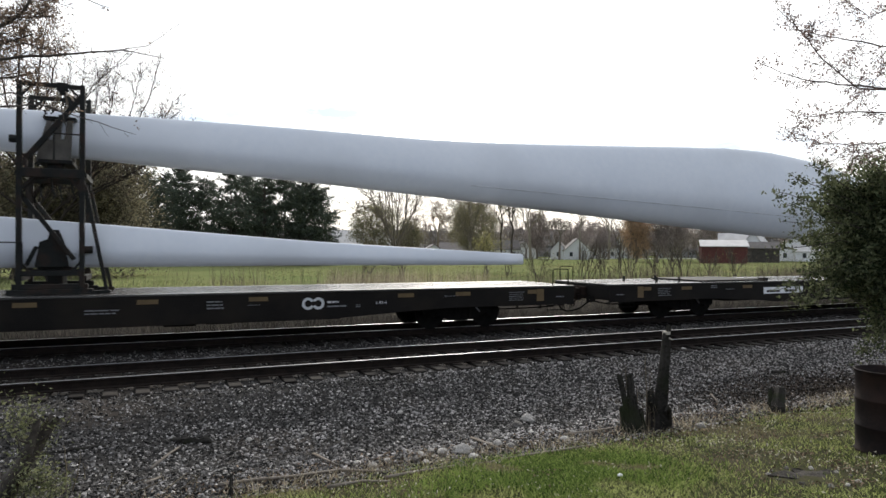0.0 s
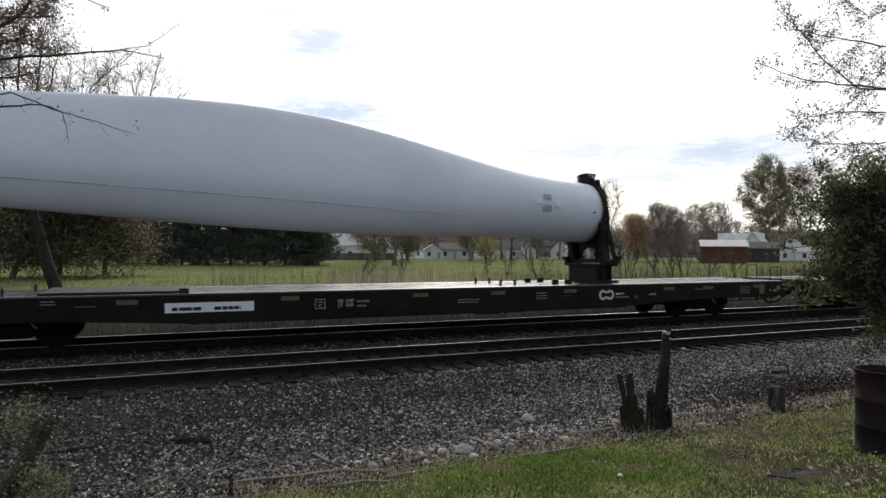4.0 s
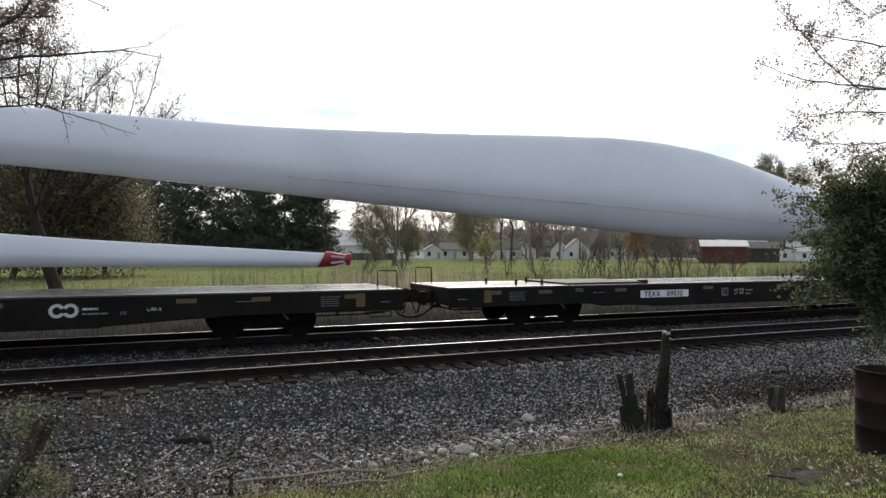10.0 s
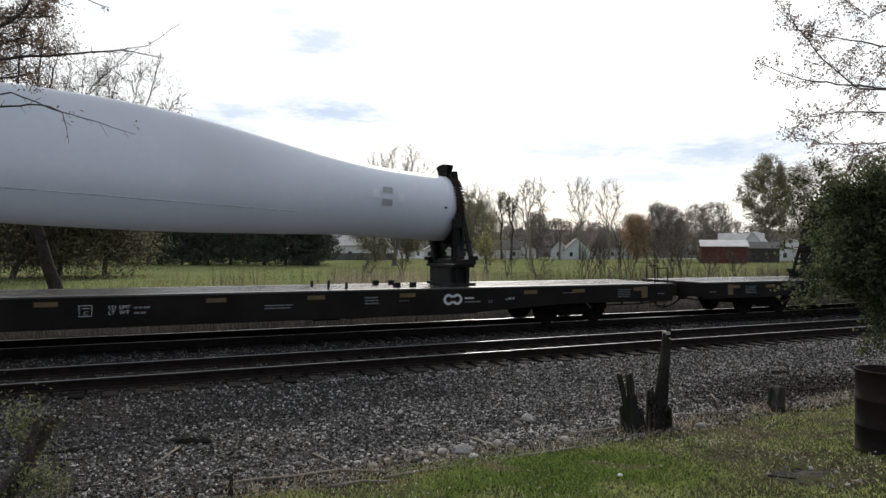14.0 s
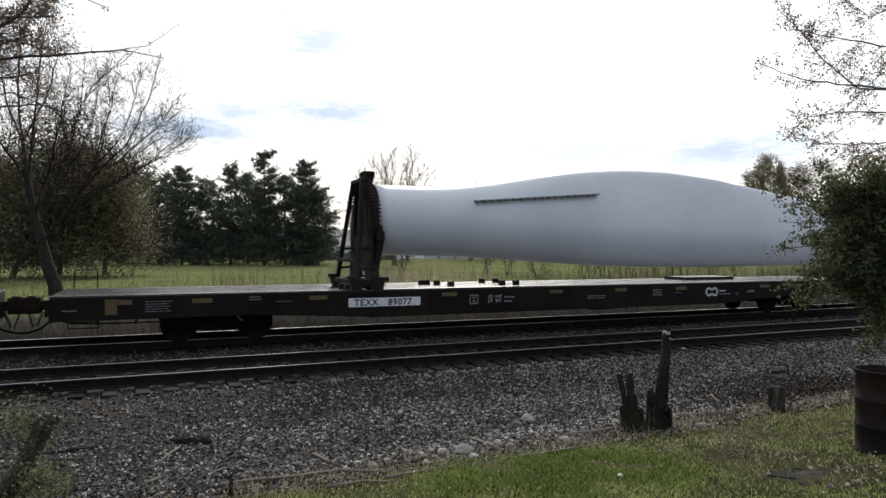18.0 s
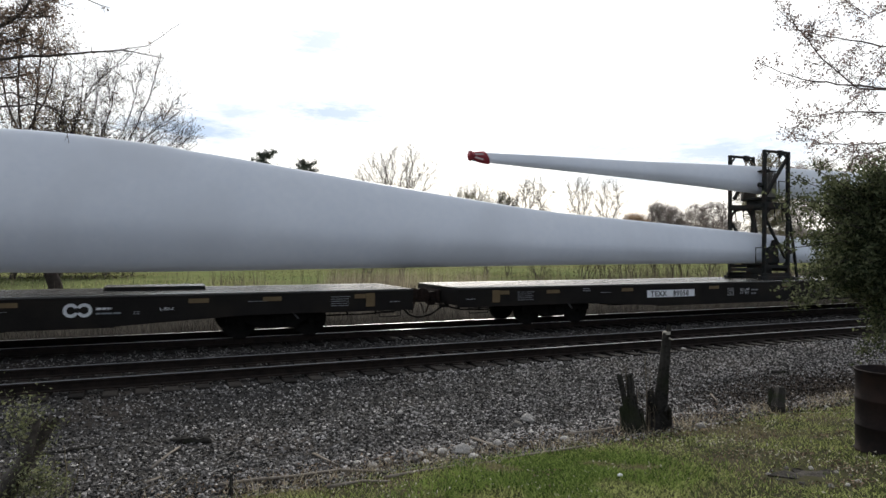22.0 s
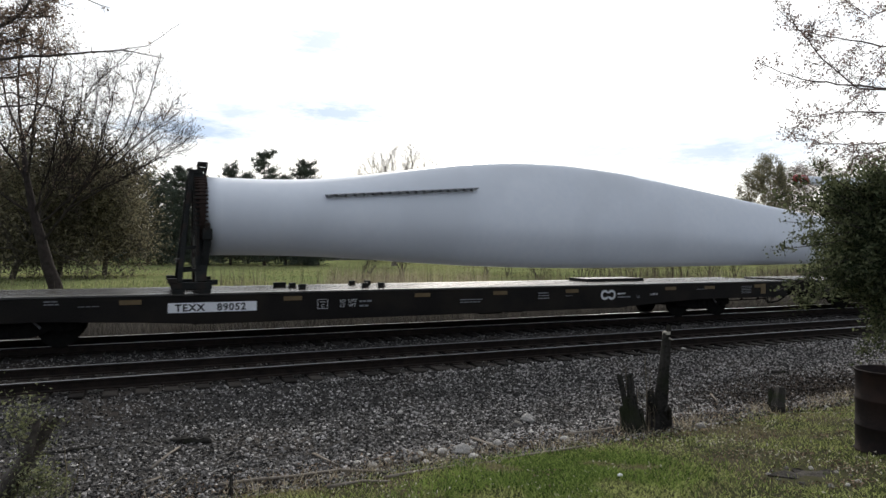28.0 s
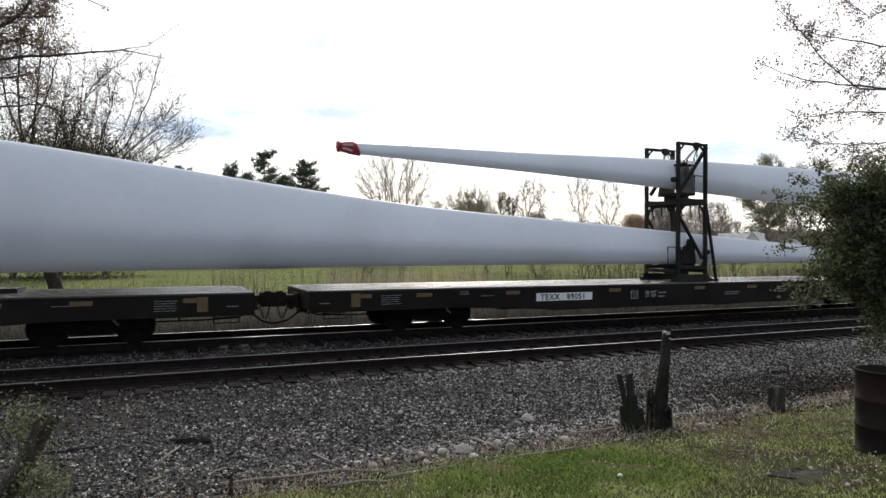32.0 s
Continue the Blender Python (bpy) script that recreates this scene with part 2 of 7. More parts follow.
def thing(name, label, category, group="", at=None, kind=""):
    ob = new(name)
    ob.empty_display_size = 0.3
    tagged(ob, label, category, group, kind)
    if at is not None:
        ob.matrix_basis = at
    return ob


def solid(name, what, material, label, category, group="", kind="", smooth=False, bevel=0.0):
    me = what if isinstance(what, bpy.types.Mesh) else what.mesh(name, material, smooth)
    if bevel:
        soften(me, bevel)
    return tagged(new(name, me), label, category, group, kind)


def lettering(text, size, material, parent, name="lettering", space=1.0, bold=0.0):
    """Flat raised letters in the built-in font, as one mesh, facing -y, starting at the origin."""
    cu = bpy.data.curves.new(name, "FONT")
    cu.body, cu.size, cu.extrude, cu.space_character, cu.offset = text, size, 0.001, space, bold
    tmp = bpy.data.objects.new(name, cu)
    scene.collection.objects.link(tmp)
    bpy.context.view_layer.update()
    me = bpy.data.meshes.new_from_object(tmp.evaluated_get(bpy.context.evaluated_depsgraph_get()))
    bpy.data.objects.remove(tmp)
    bpy.data.curves.remove(cu)
    me.transform(Matrix.Rotation(radians(90), 4, "X"))
    me.materials.clear()
    me.materials.append(material)
    ob = new(name, me)
    ob.parent = parent
    return ob


# ---------------------------------------------------------------- ground
def ease(a, b, t):
    t = max(0.0, min(1.0, t))
    return a + (b - a) * t * t * (3 - 2 * t)


def ground_z(x, y):
    n = noise.noise(Vector((x * 0.5, y * 0.5, 3.1)))
    if y < 6.8:
        return -0.20 + (6.8 - max(y, -6)) * 0.14 + 0.035 * n
    if y < 8.6:
        return ease(-0.20, -0.42, (y - 6.8) / 1.8) + 0.03 * n
    if y < 10.3:
        return -0.42 + 0.03 * n
    if y < 12.0:
        return ease(-0.42, -0.24, (y - 10.3) / 1.7) + 0.015 * n
    if y < 20.0:
        return -0.24 - 0.07 * math.exp(-((y - 15.9) / 0.5) ** 2) + 0.008 * n
    if y < 22.5:
        return ease(-0.24, -0.75, (y - 20.0) / 2.5)
    return ease(-0.75, -0.5, (y - 22.5) / 8.0)


def lawn_edge(x):
    return 6.75 + 0.02 * max(x - 2, 0) ** 1.6 * 0.6 + 0.18 * noise.noise(Vector((x * 0.9, 0.3, 7.7))) - 0.5 * max(0.6 - x, 0)


def span(*stops):
    out = []
    for (a, b, s) in stops:
        k = max(1, round((b - a) / s))
        out += [a + (b - a) * i / k for i in range(k)]
    return out + [stops[-1][1]]


gx = span((-3000, -400, 300), (-400, -60, 40), (-60, -12, 6), (-12, 26, 0.25), (26, 80, 6), (80, 400, 40), (400, 3000, 300))
gy = span((-400, -40, 60), (-40, 0, 4), (0, 24, 0.25), (24, 60, 4), (60, 400, 40), (400, 4000, 400))
gs = Soup()
gs.add([(x, y, ground_z(x, y)) for y in gy for x in gx],
       [(j * len(gx) + i, j * len(gx) + i + 1, (j + 1) * len(gx) + i + 1, (j + 1) * len(gx) + i) for j in range(len(gy) - 1) for i in range(len(gx) - 1)])
gm = gs.mesh("ground", M_LAWN, True)
M_VERGE = mat("dry_verge", (0.055, 0.050, 0.044), (0.140, 0.127, 0.110), 0.8, 1.0, 0, 0.4, 12, stain=(0.08, 0.09, 0.03), stain_scale=0.25, spec=0.0)
for m in (M_BALLAST, M_VERGE, M_FIELD):
    gm.materials.append(m)
for p in gm.polygons:
    x, y, _ = p.center
    p.material_index = 0 if y < lawn_edge(x) else 1 if y < 21.2 else 2 if y < 31 + 2 * math.sin(x * 0.2) else 3
tagged(new("ground", gm), "grassy ground with a grey gravel railway bed across it", "ground", kind="structure")

# crushed stone on the railway bed: loose angular stones
STONE = np.array([(1, 0, 0), (-1, 0, 0), (0, 1, 0), (0, -1, 0), (0, 0, 1), (0, 0, -1)], float)
STONE_F = np.array([(0, 2, 4), (2, 1, 4), (1, 3, 4), (3, 0, 4), (2, 0, 5), (1, 2, 5), (3, 1, 5), (0, 3, 5)])


def scatter_stones(name, label, spots, sizes, material, seed):
    rng = np.random.default_rng(seed)
    k = len(spots)
    base = STONE[None] * rng.uniform(0.6, 1.25, (k, 6, 1)) + rng.normal(0, 0.16, (k, 6, 3))
    ang = rng.uniform(0, 2 * np.pi, (k, 3))
    for ax in range(3):
        c, s = np.cos(ang[:, ax])[:, None], np.sin(ang[:, ax])[:, None]
        i, j = (ax + 1) % 3, (ax + 2) % 3
        a, b = base[:, :, i].copy(), base[:, :, j].copy()
        base[:, :, i], base[:, :, j] = c * a - s * b, s * a + c * b
    base[:, :, 2] *= 0.75
    v = base * np.asarray(sizes)[:, None, None] + np.asarray(spots)[:, None, :]
    f = STONE_F[None] + (np.arange(k) * 6)[:, None, None]
    me = bpy.data.meshes.new(name)
    me.from_pydata(v.reshape(-1, 3), [], f.reshape(-1, 3))
    me.materials.append(material)
    me.update()
    return tagged(new(name, me), label, "gravel", kind="stuff")


rng = np.random.default_rng(5)
spots, sizes, dull_spots, dull_sizes = [], [], [], []
for k in range(128000):
    # thicker where the bed lies nearest
    y = 6.5 + 5.7 * rng.random() ** 1.25
    x = -4.5 + (4.5 + y * 1.72) * rng.random()
    if y < lawn_edge(x) - 0.35 * rng.random():
        continue
    # thinner towards low x, where more of the dark bed shows
    if rng.random() > 0.42 + 0.58 * min(1.0, max(0.0, (x + 3.5) / 7.0)):
        continue
    s = 0.0105 + 0.022 * rng.random() ** 2.2
    band = noise.noise(Vector((x * 0.22, y * 1.1, 4.0))) + 0.7 * noise.noise(Vector((x * 0.9, y * 1.6, 9.0)))
    # the darker stones grow commoner towards low x and low y
    dull = rng.random() < 0.54 - 0.75 * band - 0.035 * (x - 3.0) - 0.02 * (y - 9.0)
    (dull_spots if dull else spots).append((x, y, ground_z(x, y) + s * 0.35))
    (dull_sizes if dull else sizes).append(s)
for k in range(34000):
    y = rng.choice([rng.uniform(12.0, 14.7), rng.uniform(14.6, 16.8), rng.uniform(14.6, 16.8), rng.uniform(16.8, 21.0)])
    x = rng.uniform(-5, 24)
    s = rng.uniform(0.014, 0.028)
    dull_spots.append((x, y, ground_z(x, y) + 0.01))
    dull_sizes.append(s)
scatter_stones("dull_ballast_stones", "darker ballast stones among and beside the tracks", dull_spots, dull_sizes, M_DARKSTONE, 3)
scatter_stones("ballast_stones", "crushed grey ballast stones spread beside the track", spots, sizes, M_STONE, 2)

# ---------------------------------------------------------------- tracks
RAIL = [(-0.07, -0.180), (-0.07, -0.165), (-0.012, -0.145), (-0.010, -0.050), (-0.036, -0.038), (-0.036, -0.005), (-0.033, 0.0),
        (0.033, 0.0), (0.036, -0.005), (0.036, -0.038), (0.010, -0.050), (0.012, -0.145), (0.07, -0.165), (0.07, -0.180)]


def rail_mesh(top):
    s = Soup()
    n = len(RAIL)
    xs = (-300, 500)
    s.add([(x, y, z) for x in xs for y, z in RAIL], [(i, (i + 1) % n, n + (i + 1) % n, n + i) for i in range(n)])
    me = s.mesh("rail", M_RAIL)
    me.materials.append(top)
    for p in me.polygons:
        if p.center.z > -0.02:
            p.material_index = 1
    return me


TIE_STEP, TIE_X = 0.505, -1.20
tie_me = soften(Soup().box(-0.115, 0.115, -1.32, 1.32, -0.185, 0.0).mesh("tie", M_TIE), 0.012)
plate_me = Soup().box(-0.10, 0.10, -0.19, 0.19, 0.0, 0.012).mesh("tie_plate", M_RAIL)
rt = random.Random(3)


def railway(name, yc, label, top):
    rail_me = rail_mesh(top)
    tr = thing(name, label, "railway track", kind="structure")
    for side in (-0.7525, 0.7525):
        part("rail", rail_me, None, tr).location = (0, yc + side, 0)
    for k in range(-14, 78):
        tie = part("tie", tie_me, None, tr)
        tie.location = (TIE_X + k * TIE_STEP + rt.uniform(-0.03, 0.03), yc + rt.uniform(-0.05, 0.05), -0.192 + rt.uniform(-0.008, 0.0))
        tie.rotation_euler.z = rt.uniform(-0.02, 0.02)
        for side in (-0.7525, 0.7525):
            part("tie_plate", plate_me, None, tie).location = (0, yc + side - tie.location.y, 0.0)
    far = Soup()
    for k in list(range(-300, -14)) + list(range(78, 500)):
        x = TIE_X + k * TIE_STEP
        far.box(x - 0.115, x + 0.115, yc - 1.32, yc + 1.32, -0.38, -0.19)
    tagged(part("far_ties", far, M_TIE, tr), kind="stuff")
    return tr


NEAR_Y, FAR_Y = 12.628 + 0.7525, 17.136 + 0.7525
railway("track_1", NEAR_Y, "empty near railway track with timber ties and bright rail heads", M_DARKTOP)
railway("track_2", FAR_Y, "far railway track carrying the blade train", M_RAILTOP)

# ---------------------------------------------------------------- the train
HALF = 13.6
SIDE = 1.53
PITCH = 28.5439
CAR0 = -116.179
DECK = 1.18
M_COUPLER = mat("dark_rusty_casting", (0.012, 0.009, 0.008), (0.035, 0.022, 0.016), 6, 0.9, 0.0, 0.2, spec=0.15)
wheels_of = []


def wheel_profile():
    s = Soup()
    prof = [(0.0, 0.09), (0.12, 0.09), (0.14, 0.03), (0.33, 0.02), (0.36, 0.07), (0.42, 0.07), (0.42, -0.03), (0.45, -0.04), (0.45, -0.07), (0.33, -0.07), (0.14, -0.05), (0.0, -0.05)]
    k = 20
    s.add([(r * math.cos(a), y, r * math.sin(a)) for r, y in prof for a in (2 * math.pi * i / k for i in range(k))],
          [(j * k + i, j * k + (i + 1) % k, (j + 1) * k + (i + 1) % k, (j + 1) * k + i) for j in range(len(prof) - 1) for i in range(k)])
    return s


def wheelset_mesh():
    s = Soup()
    for side in (-1, 1):
        w = wheel_profile()
        v = w.v[0].copy()
        v[:, 1] = v[:, 1] * side * -1 + side * 0.76
        s.add(v * (1, 1, 1), w.f)
        s.disc((0, side * 1.0, 0), (0, 1, 0), 0.09, 0.16, 12)
        for a in (0, 2.1, 4.2):
            s.disc((0.045 * math.cos(a), side * 1.085, 0.045 * math.sin(a)), (0, 1, 0), 0.015, 0.02, 6)
    s.disc((0, 0, 0), (0, 1, 0), 0.085, 1.9, 10)
    return s


def sideframe():
    s = Soup()
    prof = [(-1.22, 0.10), (-1.22, -0.06), (-1.12, -0.10), (-1.02, -0.10), (-0.95, 0.02), (-0.55, -0.16), (-0.38, -0.22), (0.38, -0.22), (0.55, -0.16), (0.95, 0.02),
            (1.02, -0.10), (1.12, -0.10), (1.22, -0.06), (1.22, 0.10), (0.9, 0.20), (0.42, 0.30), (-0.42, 0.30), (-0.9, 0.20)]
    n = len(prof)
    s.add([(x, y, z) for y in (-0.07, 0.07) for x, z in prof],
          [tuple(range(n)), tuple(range(2 * n - 1, n - 1, -1))] + [(i, n + i, n + (i + 1) % n, (i + 1) % n) for i in range(n)])
    for x in (-0.22, 0.0, 0.22):
        s.disc((x, -0.02, -0.02), (0, 0, 1), 0.075, 0.30, 10)
    return s


def add_bars(parent, x, z, w, h, rows, material, y, name="stencil_lettering"):
    """Small unreadable stencilling as rows of plain bars."""
    s = Soup()
    g = random.Random(int(1000 * (x + 50) + 10 * z))
    for r in range(rows):
        zz = z + h * (rows - 1 - r) / max(1, rows - 0.4)
        tall = h / rows * (0.5 if rows < 4 else 0.32)
        p, stop = x, x + w * g.uniform(0.75, 1.0)
        while p < stop - 0.02:
            q = min(stop, p + w * g.uniform(0.12, 0.42))
            s.box(p, q, y - 0.002, y + 0.001, zz, zz + tall)
            p = q + 0.022
    return tagged(part(name, s, material, parent), kind="stuff")


def flatcar():
    car = thing("flatcar", "long black steel flatcar with pale deck and amber reflectors", "flatcar", "flatcars of the blade train")
    prof = [(-HALF, 0.62), (-HALF, DECK - 0.05), (HALF, DECK - 0.05), (HALF, 0.62), (9.4, 0.62), (8.0, 0.56), (6.4, 0.47), (-6.4, 0.47), (-8.0, 0.56), (-9.4, 0.62)]
    n = len(prof)
    for side in (-1, 1):
        s = Soup()
        y0, y1 = side * SIDE, side * (SIDE - 0.09)
        s.add([(x, y, z) for y in (y0, y1) for x, z in prof],
              [tuple(range(n)), tuple(range(2 * n - 1, n - 1, -1))] + [(i, n + i, n + (i + 1) % n, (i + 1) % n) for i in range(n)])
        s.box(-6.4, 6.4, min(y0, y1 - side * 0.12), max(y0, y1 - side * 0.12), 0.448, 0.47)
        part("side_sill", s, M_CAR, car, "black painted side sill", bevel=0.008)
    d = Soup().box(-HALF, HALF, -SIDE - 0.015, SIDE + 0.015, DECK - 0.045, DECK)
    part("deck", d, M_DECK, car, "worn pale steel deck", bevel=0.006)
    seams = Soup()
    for y in (-0.88, -0.44, 0.0, 0.44, 0.88):
        seams.box(-HALF + 0.05, HALF - 0.05, y - 0.012, y + 0.012, DECK, DECK + 0.006)
    part("deck_seams", seams, M_STEEL, car)
    centre = Soup().box(-HALF + 0.3, HALF - 0.3, -0.32, 0.32, 0.62, DECK - 0.05)
    centre.box(-7.4, 7.4, -0.3, 0.3, 0.40, 0.62)
    part("centre_sill", centre, M_STEEL, car)
    cross = Soup()
    for i in range(-6, 7):
        cross.box(i * 1.15 - 0.06, i * 1.15 + 0.06, -SIDE + 0.1, SIDE - 0.1, 0.55, DECK - 0.06)
    part("crossbearers", cross, M_STEEL, car)
    for e in (-1, 1):
        part("end_sill", Soup().box(*sorted((e * HALF, e * (HALF - 0.1))), -SIDE + 0.09, SIDE - 0.09, 0.68, DECK - 0.05), M_CAR, car, bevel=0.008)
        c = Soup().box(*sorted((e * HALF, e * (HALF + 0.42))), -0.13, 0.13, 0.78, 1.0)
        c.box(*sorted((e * (HALF + 0.34), e * (HALF + 0.68))), -0.2, 0.2, 0.70, 1.08)
        c.box(*sorted((e * (HALF + 0.02), e * (HALF + 0.10))), -0.36, 0.36, 0.66, 1.06)
        part("coupler", c, M_COUPLER, car, "dark rusty knuckle coupler", bevel=0.02)
        hose = Soup().tube([(e * (HALF - 0.1), -0.55, 0.66), (e * (HALF + 0.1), -0.5, 0.55), (e * (HALF + 0.32), -0.4, 0.36), (e * (HALF + 0.56), -0.3, 0.28), (e * (HALF + 0.72), -0.25, 0.27)], 0.028, 6)
        part("air_hose", hose, M_STEEL, car, smooth=True)
        pipe = Soup().tube([(e * (HALF - 3.0), -1.05, 0.50), (e * (HALF - 1.2), -1.05, 0.50), (e * (HALF - 0.35), -0.95, 0.52), (e * (HALF - 0.05), -0.6, 0.60)], 0.022, 6)
        for q in (2.6, 1.7, 0.9):
            pipe.box(e * (HALF - q) - 0.025, e * (HALF - q) + 0.025, -1.08, -1.02, 0.48, 0.66)
        part("brake_pipe", pipe, M_STEEL, car)
        part("angle_cock", Soup().disc((e * (HALF - 0.06), -0.56, 0.61), (1, 0, 0), 0.055, 0.16, 8).beam((e * (HALF - 0.08), -0.56, 0.66), (e * (HALF + 0.10), -0.60, 0.74), 0.03), M_STEEL, car)
        carrier = Soup().box(*sorted((e * (HALF + 0.14), e * (HALF + 0.26))), -0.24, 0.24, 0.62, 0.78).beam((e * (HALF + 0.30), -0.16, 0.72), (e * (HALF + 0.42), -0.20, 0.40), 0.035).beam((e * (HALF + 0.58), -0.14, 0.72), (e * (HALF + 0.48), -0.20, 0.38), 0.03)
        part("coupler_carrier", carrier, M_COUPLER, car)
        part("knuckle", Soup().box(*sorted((e * (HALF + 0.50), e * (HALF + 0.80))), -0.11, 0.17, 0.72, 1.03).box(*sorted((e * (HALF + 0.42), e * (HALF + 0.62))), -0.23, -0.16, 0.80, 1.12), M_COUPLER, car, bevel=0.03)
        for q in (0.30, 0.52):
            brk = Soup().beam((e * (HALF + 0.01), -1.0 + q, 0.74), (e * (HALF + 0.10), -1.0 + q, 0.58), 0.04).disc((e * (HALF + 0.08), -1.0 + q, 0.60), (0, 1, 0), 0.04, 0.05, 8)
            part("end_bracket", brk, M_STEEL, car)
        lever = Soup().tube([(e * (HALF - 0.05), -SIDE + 0.02, 0.62), (e * (HALF - 0.02), -SIDE + 0.3, 0.58), (e * (HALF + 0.12), -0.6, 0.64), (e * (HALF + 0.25), -0.2, 0.86)], 0.014, 6)
        part("uncoupling_lever", lever, M_STEEL, car, smooth=True)
        for side in (-1, 1):
            st = Soup()
            x0, x1 = e * (HALF - 0.95), e * (HALF - 0.35)
            for x in (x0, x1):
                st.tube([(x, side * (SIDE - 0.05), 0.75), (x, side * (SIDE - 0.02), 0.46)], 0.014, 5)
            st.tube([(x0, side * (SIDE - 0.02), 0.46), (x1, side * (SIDE - 0.02), 0.46)], 0.014, 5)
            st.tube([(x0, side * (SIDE - 0.02), 0.6), (x1, side * (SIDE - 0.02), 0.6)], 0.014, 5)
            part("sill_step", st, M_STEEL, car)
    wm, sf = wheelset_mesh().mesh("wheelset", M_STEEL), soften(sideframe().mesh("sideframe", M_STEEL), 0.012)
    for e in (-1, 1):
        tk = part("truck", Soup().box(-0.2, 0.2, -0.98, 0.98, 0.34, 0.66).box(-0.55, 0.55, -0.3, 0.3, 0.5, 0.64).mesh("bolster", M_STEEL), None, car, "black cast-steel freight truck")
        tk.location = (e * 10.06, 0, 0)
        for side in (-1, 1):
            o = part("sideframe", sf, None, tk)
            o.location, o.rotation_euler.z = (0, side * 1.0, 0.46), 0 if side < 0 else math.pi
        for a in (-0.89, 0.89):
            o = part("wheelset", wm, None, tk)
            o.location = (a, 0, 0.42)
            wheels_of.append(o)
        for q in (-0.6, 0.6):
            part("brake_beam", Soup().beam((-0.5, q, 0.35), (0.5, q, 0.30), 0.05), M_STEEL, tk)
        part("brake_lever", Soup().beam((0.3, -1.1, 0.72), (0.55, -1.12, 0.45), 0.04), M_GREYP, tk)
    box = Soup().box(2.2, 3.0, 0.4, 1.0, 0.2, 0.45).disc((3.6, 0.7, 0.32), (1, 0, 0), 0.13, 0.7, 12)
    part("brake_gear", box, M_STEEL, car, bevel=0.02)
    y = -SIDE - 0.003
    marks = Soup().box(0, 0.45, -0.002, 0.003, 0, 0.105).mesh("reflector", M_YELLOW)
    for side in (-1, 1):
        for x in (-10.7, -7.93, -4.27, -0.77, 1.63, 4.10, 6.85, 9.65):
            if side < 0 and x == 6.85:
                x = 7.95
            o = part("reflector", marks, None, car)
            o.location = (x, side * (SIDE + 0.003), 0.955)
        for e in (-1, 1):
            tall = Soup().box(-0.12, 0.12, -0.002, 0.003, 0.74, 1.09)
            o = part("reflector", tall, M_YELLOW, car)
            o.location = (e * 12.4, side * (SIDE + 0.003), 0)
            o = part("reflector", Soup().box(-0.15, 0.15, -0.002, 0.003, 0.96, 1.07), M_YELLOW, car)
            o.location = (e * 12.12, side * (SIDE + 0.003), 0)
    # stencilling on the near side
    cb = Soup()
    for a, b, c, d in ((0, 0.26, 0, 0.011), (0, 0.26, 0.237, 0.248), (0, 0.011, 0, 0.248), (0.249, 0.26, 0, 0.248), (0.06, 0.2, 0.172, 0.185)):
        cb.box(-3.42 + a, -3.42 + b, y - 0.002, y + 0.001, 0.72 + c, 0.72 + d)
    part("plate_mark", cb, M_WHITE, car)
    o = lettering("C", 0.12, M_WHITE, car)
    o.location = (-3.33, y, 0.755)
    for text, x, z in (("LD", -2.84, 0.865), ("LMT", -2.62, 0.865), ("LT", -2.84, 0.745), ("WT", -2.62, 0.745)):
        o = tagged(lettering(text, 0.125, M_WHITE, car), kind="stuff")
        o.location = (x, y, z)
    add_bars(car, -2.32, 0.865, 0.33, 0.09, 1, M_GREYP, y)
    add_bars(car, -2.32, 0.745, 0.30, 0.09, 1, M_GREYP, y)
    add_bars(car, 0.58, 0.76, 0.75, 0.11, 2, M_GREYP, y)
    add_bars(car, 3.13, 0.80, 0.42, 0.2, 3, M_GREYP, y)
    add_bars(car, 4.08, 0.86, 0.28, 0.022, 1, M_GREYP, y)
    add_bars(car, 6.78, 0.74, 0.14, 0.07, 2, M_GREYP, y)
    o = tagged(lettering("L-RF-4", 0.11, M_WHITE, car), kind="stuff")
    o.location = (7.33, y, 0.80)
    add_bars(car, -11.7, 0.78, 0.62, 0.26, 5, M_GREYP, y)
    add_bars(car, -9.4, 0.99, 0.32, 0.1, 2, M_GREYP, y)
    add_bars(car, -8.75, 0.93, 0.5, 0.03, 1, M_GREYP, y)
    add_bars(car, 9.3, 0.95, 0.5, 0.03, 1, M_GREYP, y)
    add_bars(car, 11.35, 0.78, 0.55, 0.26, 5, M_GREYP, y)
    add_bars(car, 12.95, 0.84, 0.28, 0.05, 1, M_GREYP, y)
    add_bars(car, -13.35, 0.84, 0.28, 0.05, 1, M_GREYP, y)
    # round emblem of two linked rings, with a bar of lettering beside it
    em = Soup()
    for cx, gap in ((0.14, 0.0), (0.40, math.pi)):
        k = 22
        pts = [(gap + 0.45 + (2 * math.pi - 0.9) * i / k) for i in range(k + 1)]
        em.add([(5.40 + cx + r * math.cos(a), y, 0.86 + r * math.sin(a)) for a in pts for r in (0.085, 0.155)],
               [(2 * i, 2 * i + 1, 2 * i + 3, 2 * i + 2) for i in range(k)])
    part("emblem", em, M_WHITE, car, "white emblem of two linked rings")
    add_bars(car, 6.03, 0.86, 0.32, 0.1, 1, M_WHITE, y)
    add_bars(car, 6.03, 0.76, 0.58, 0.07, 1, M_GREYP, y)
    return car


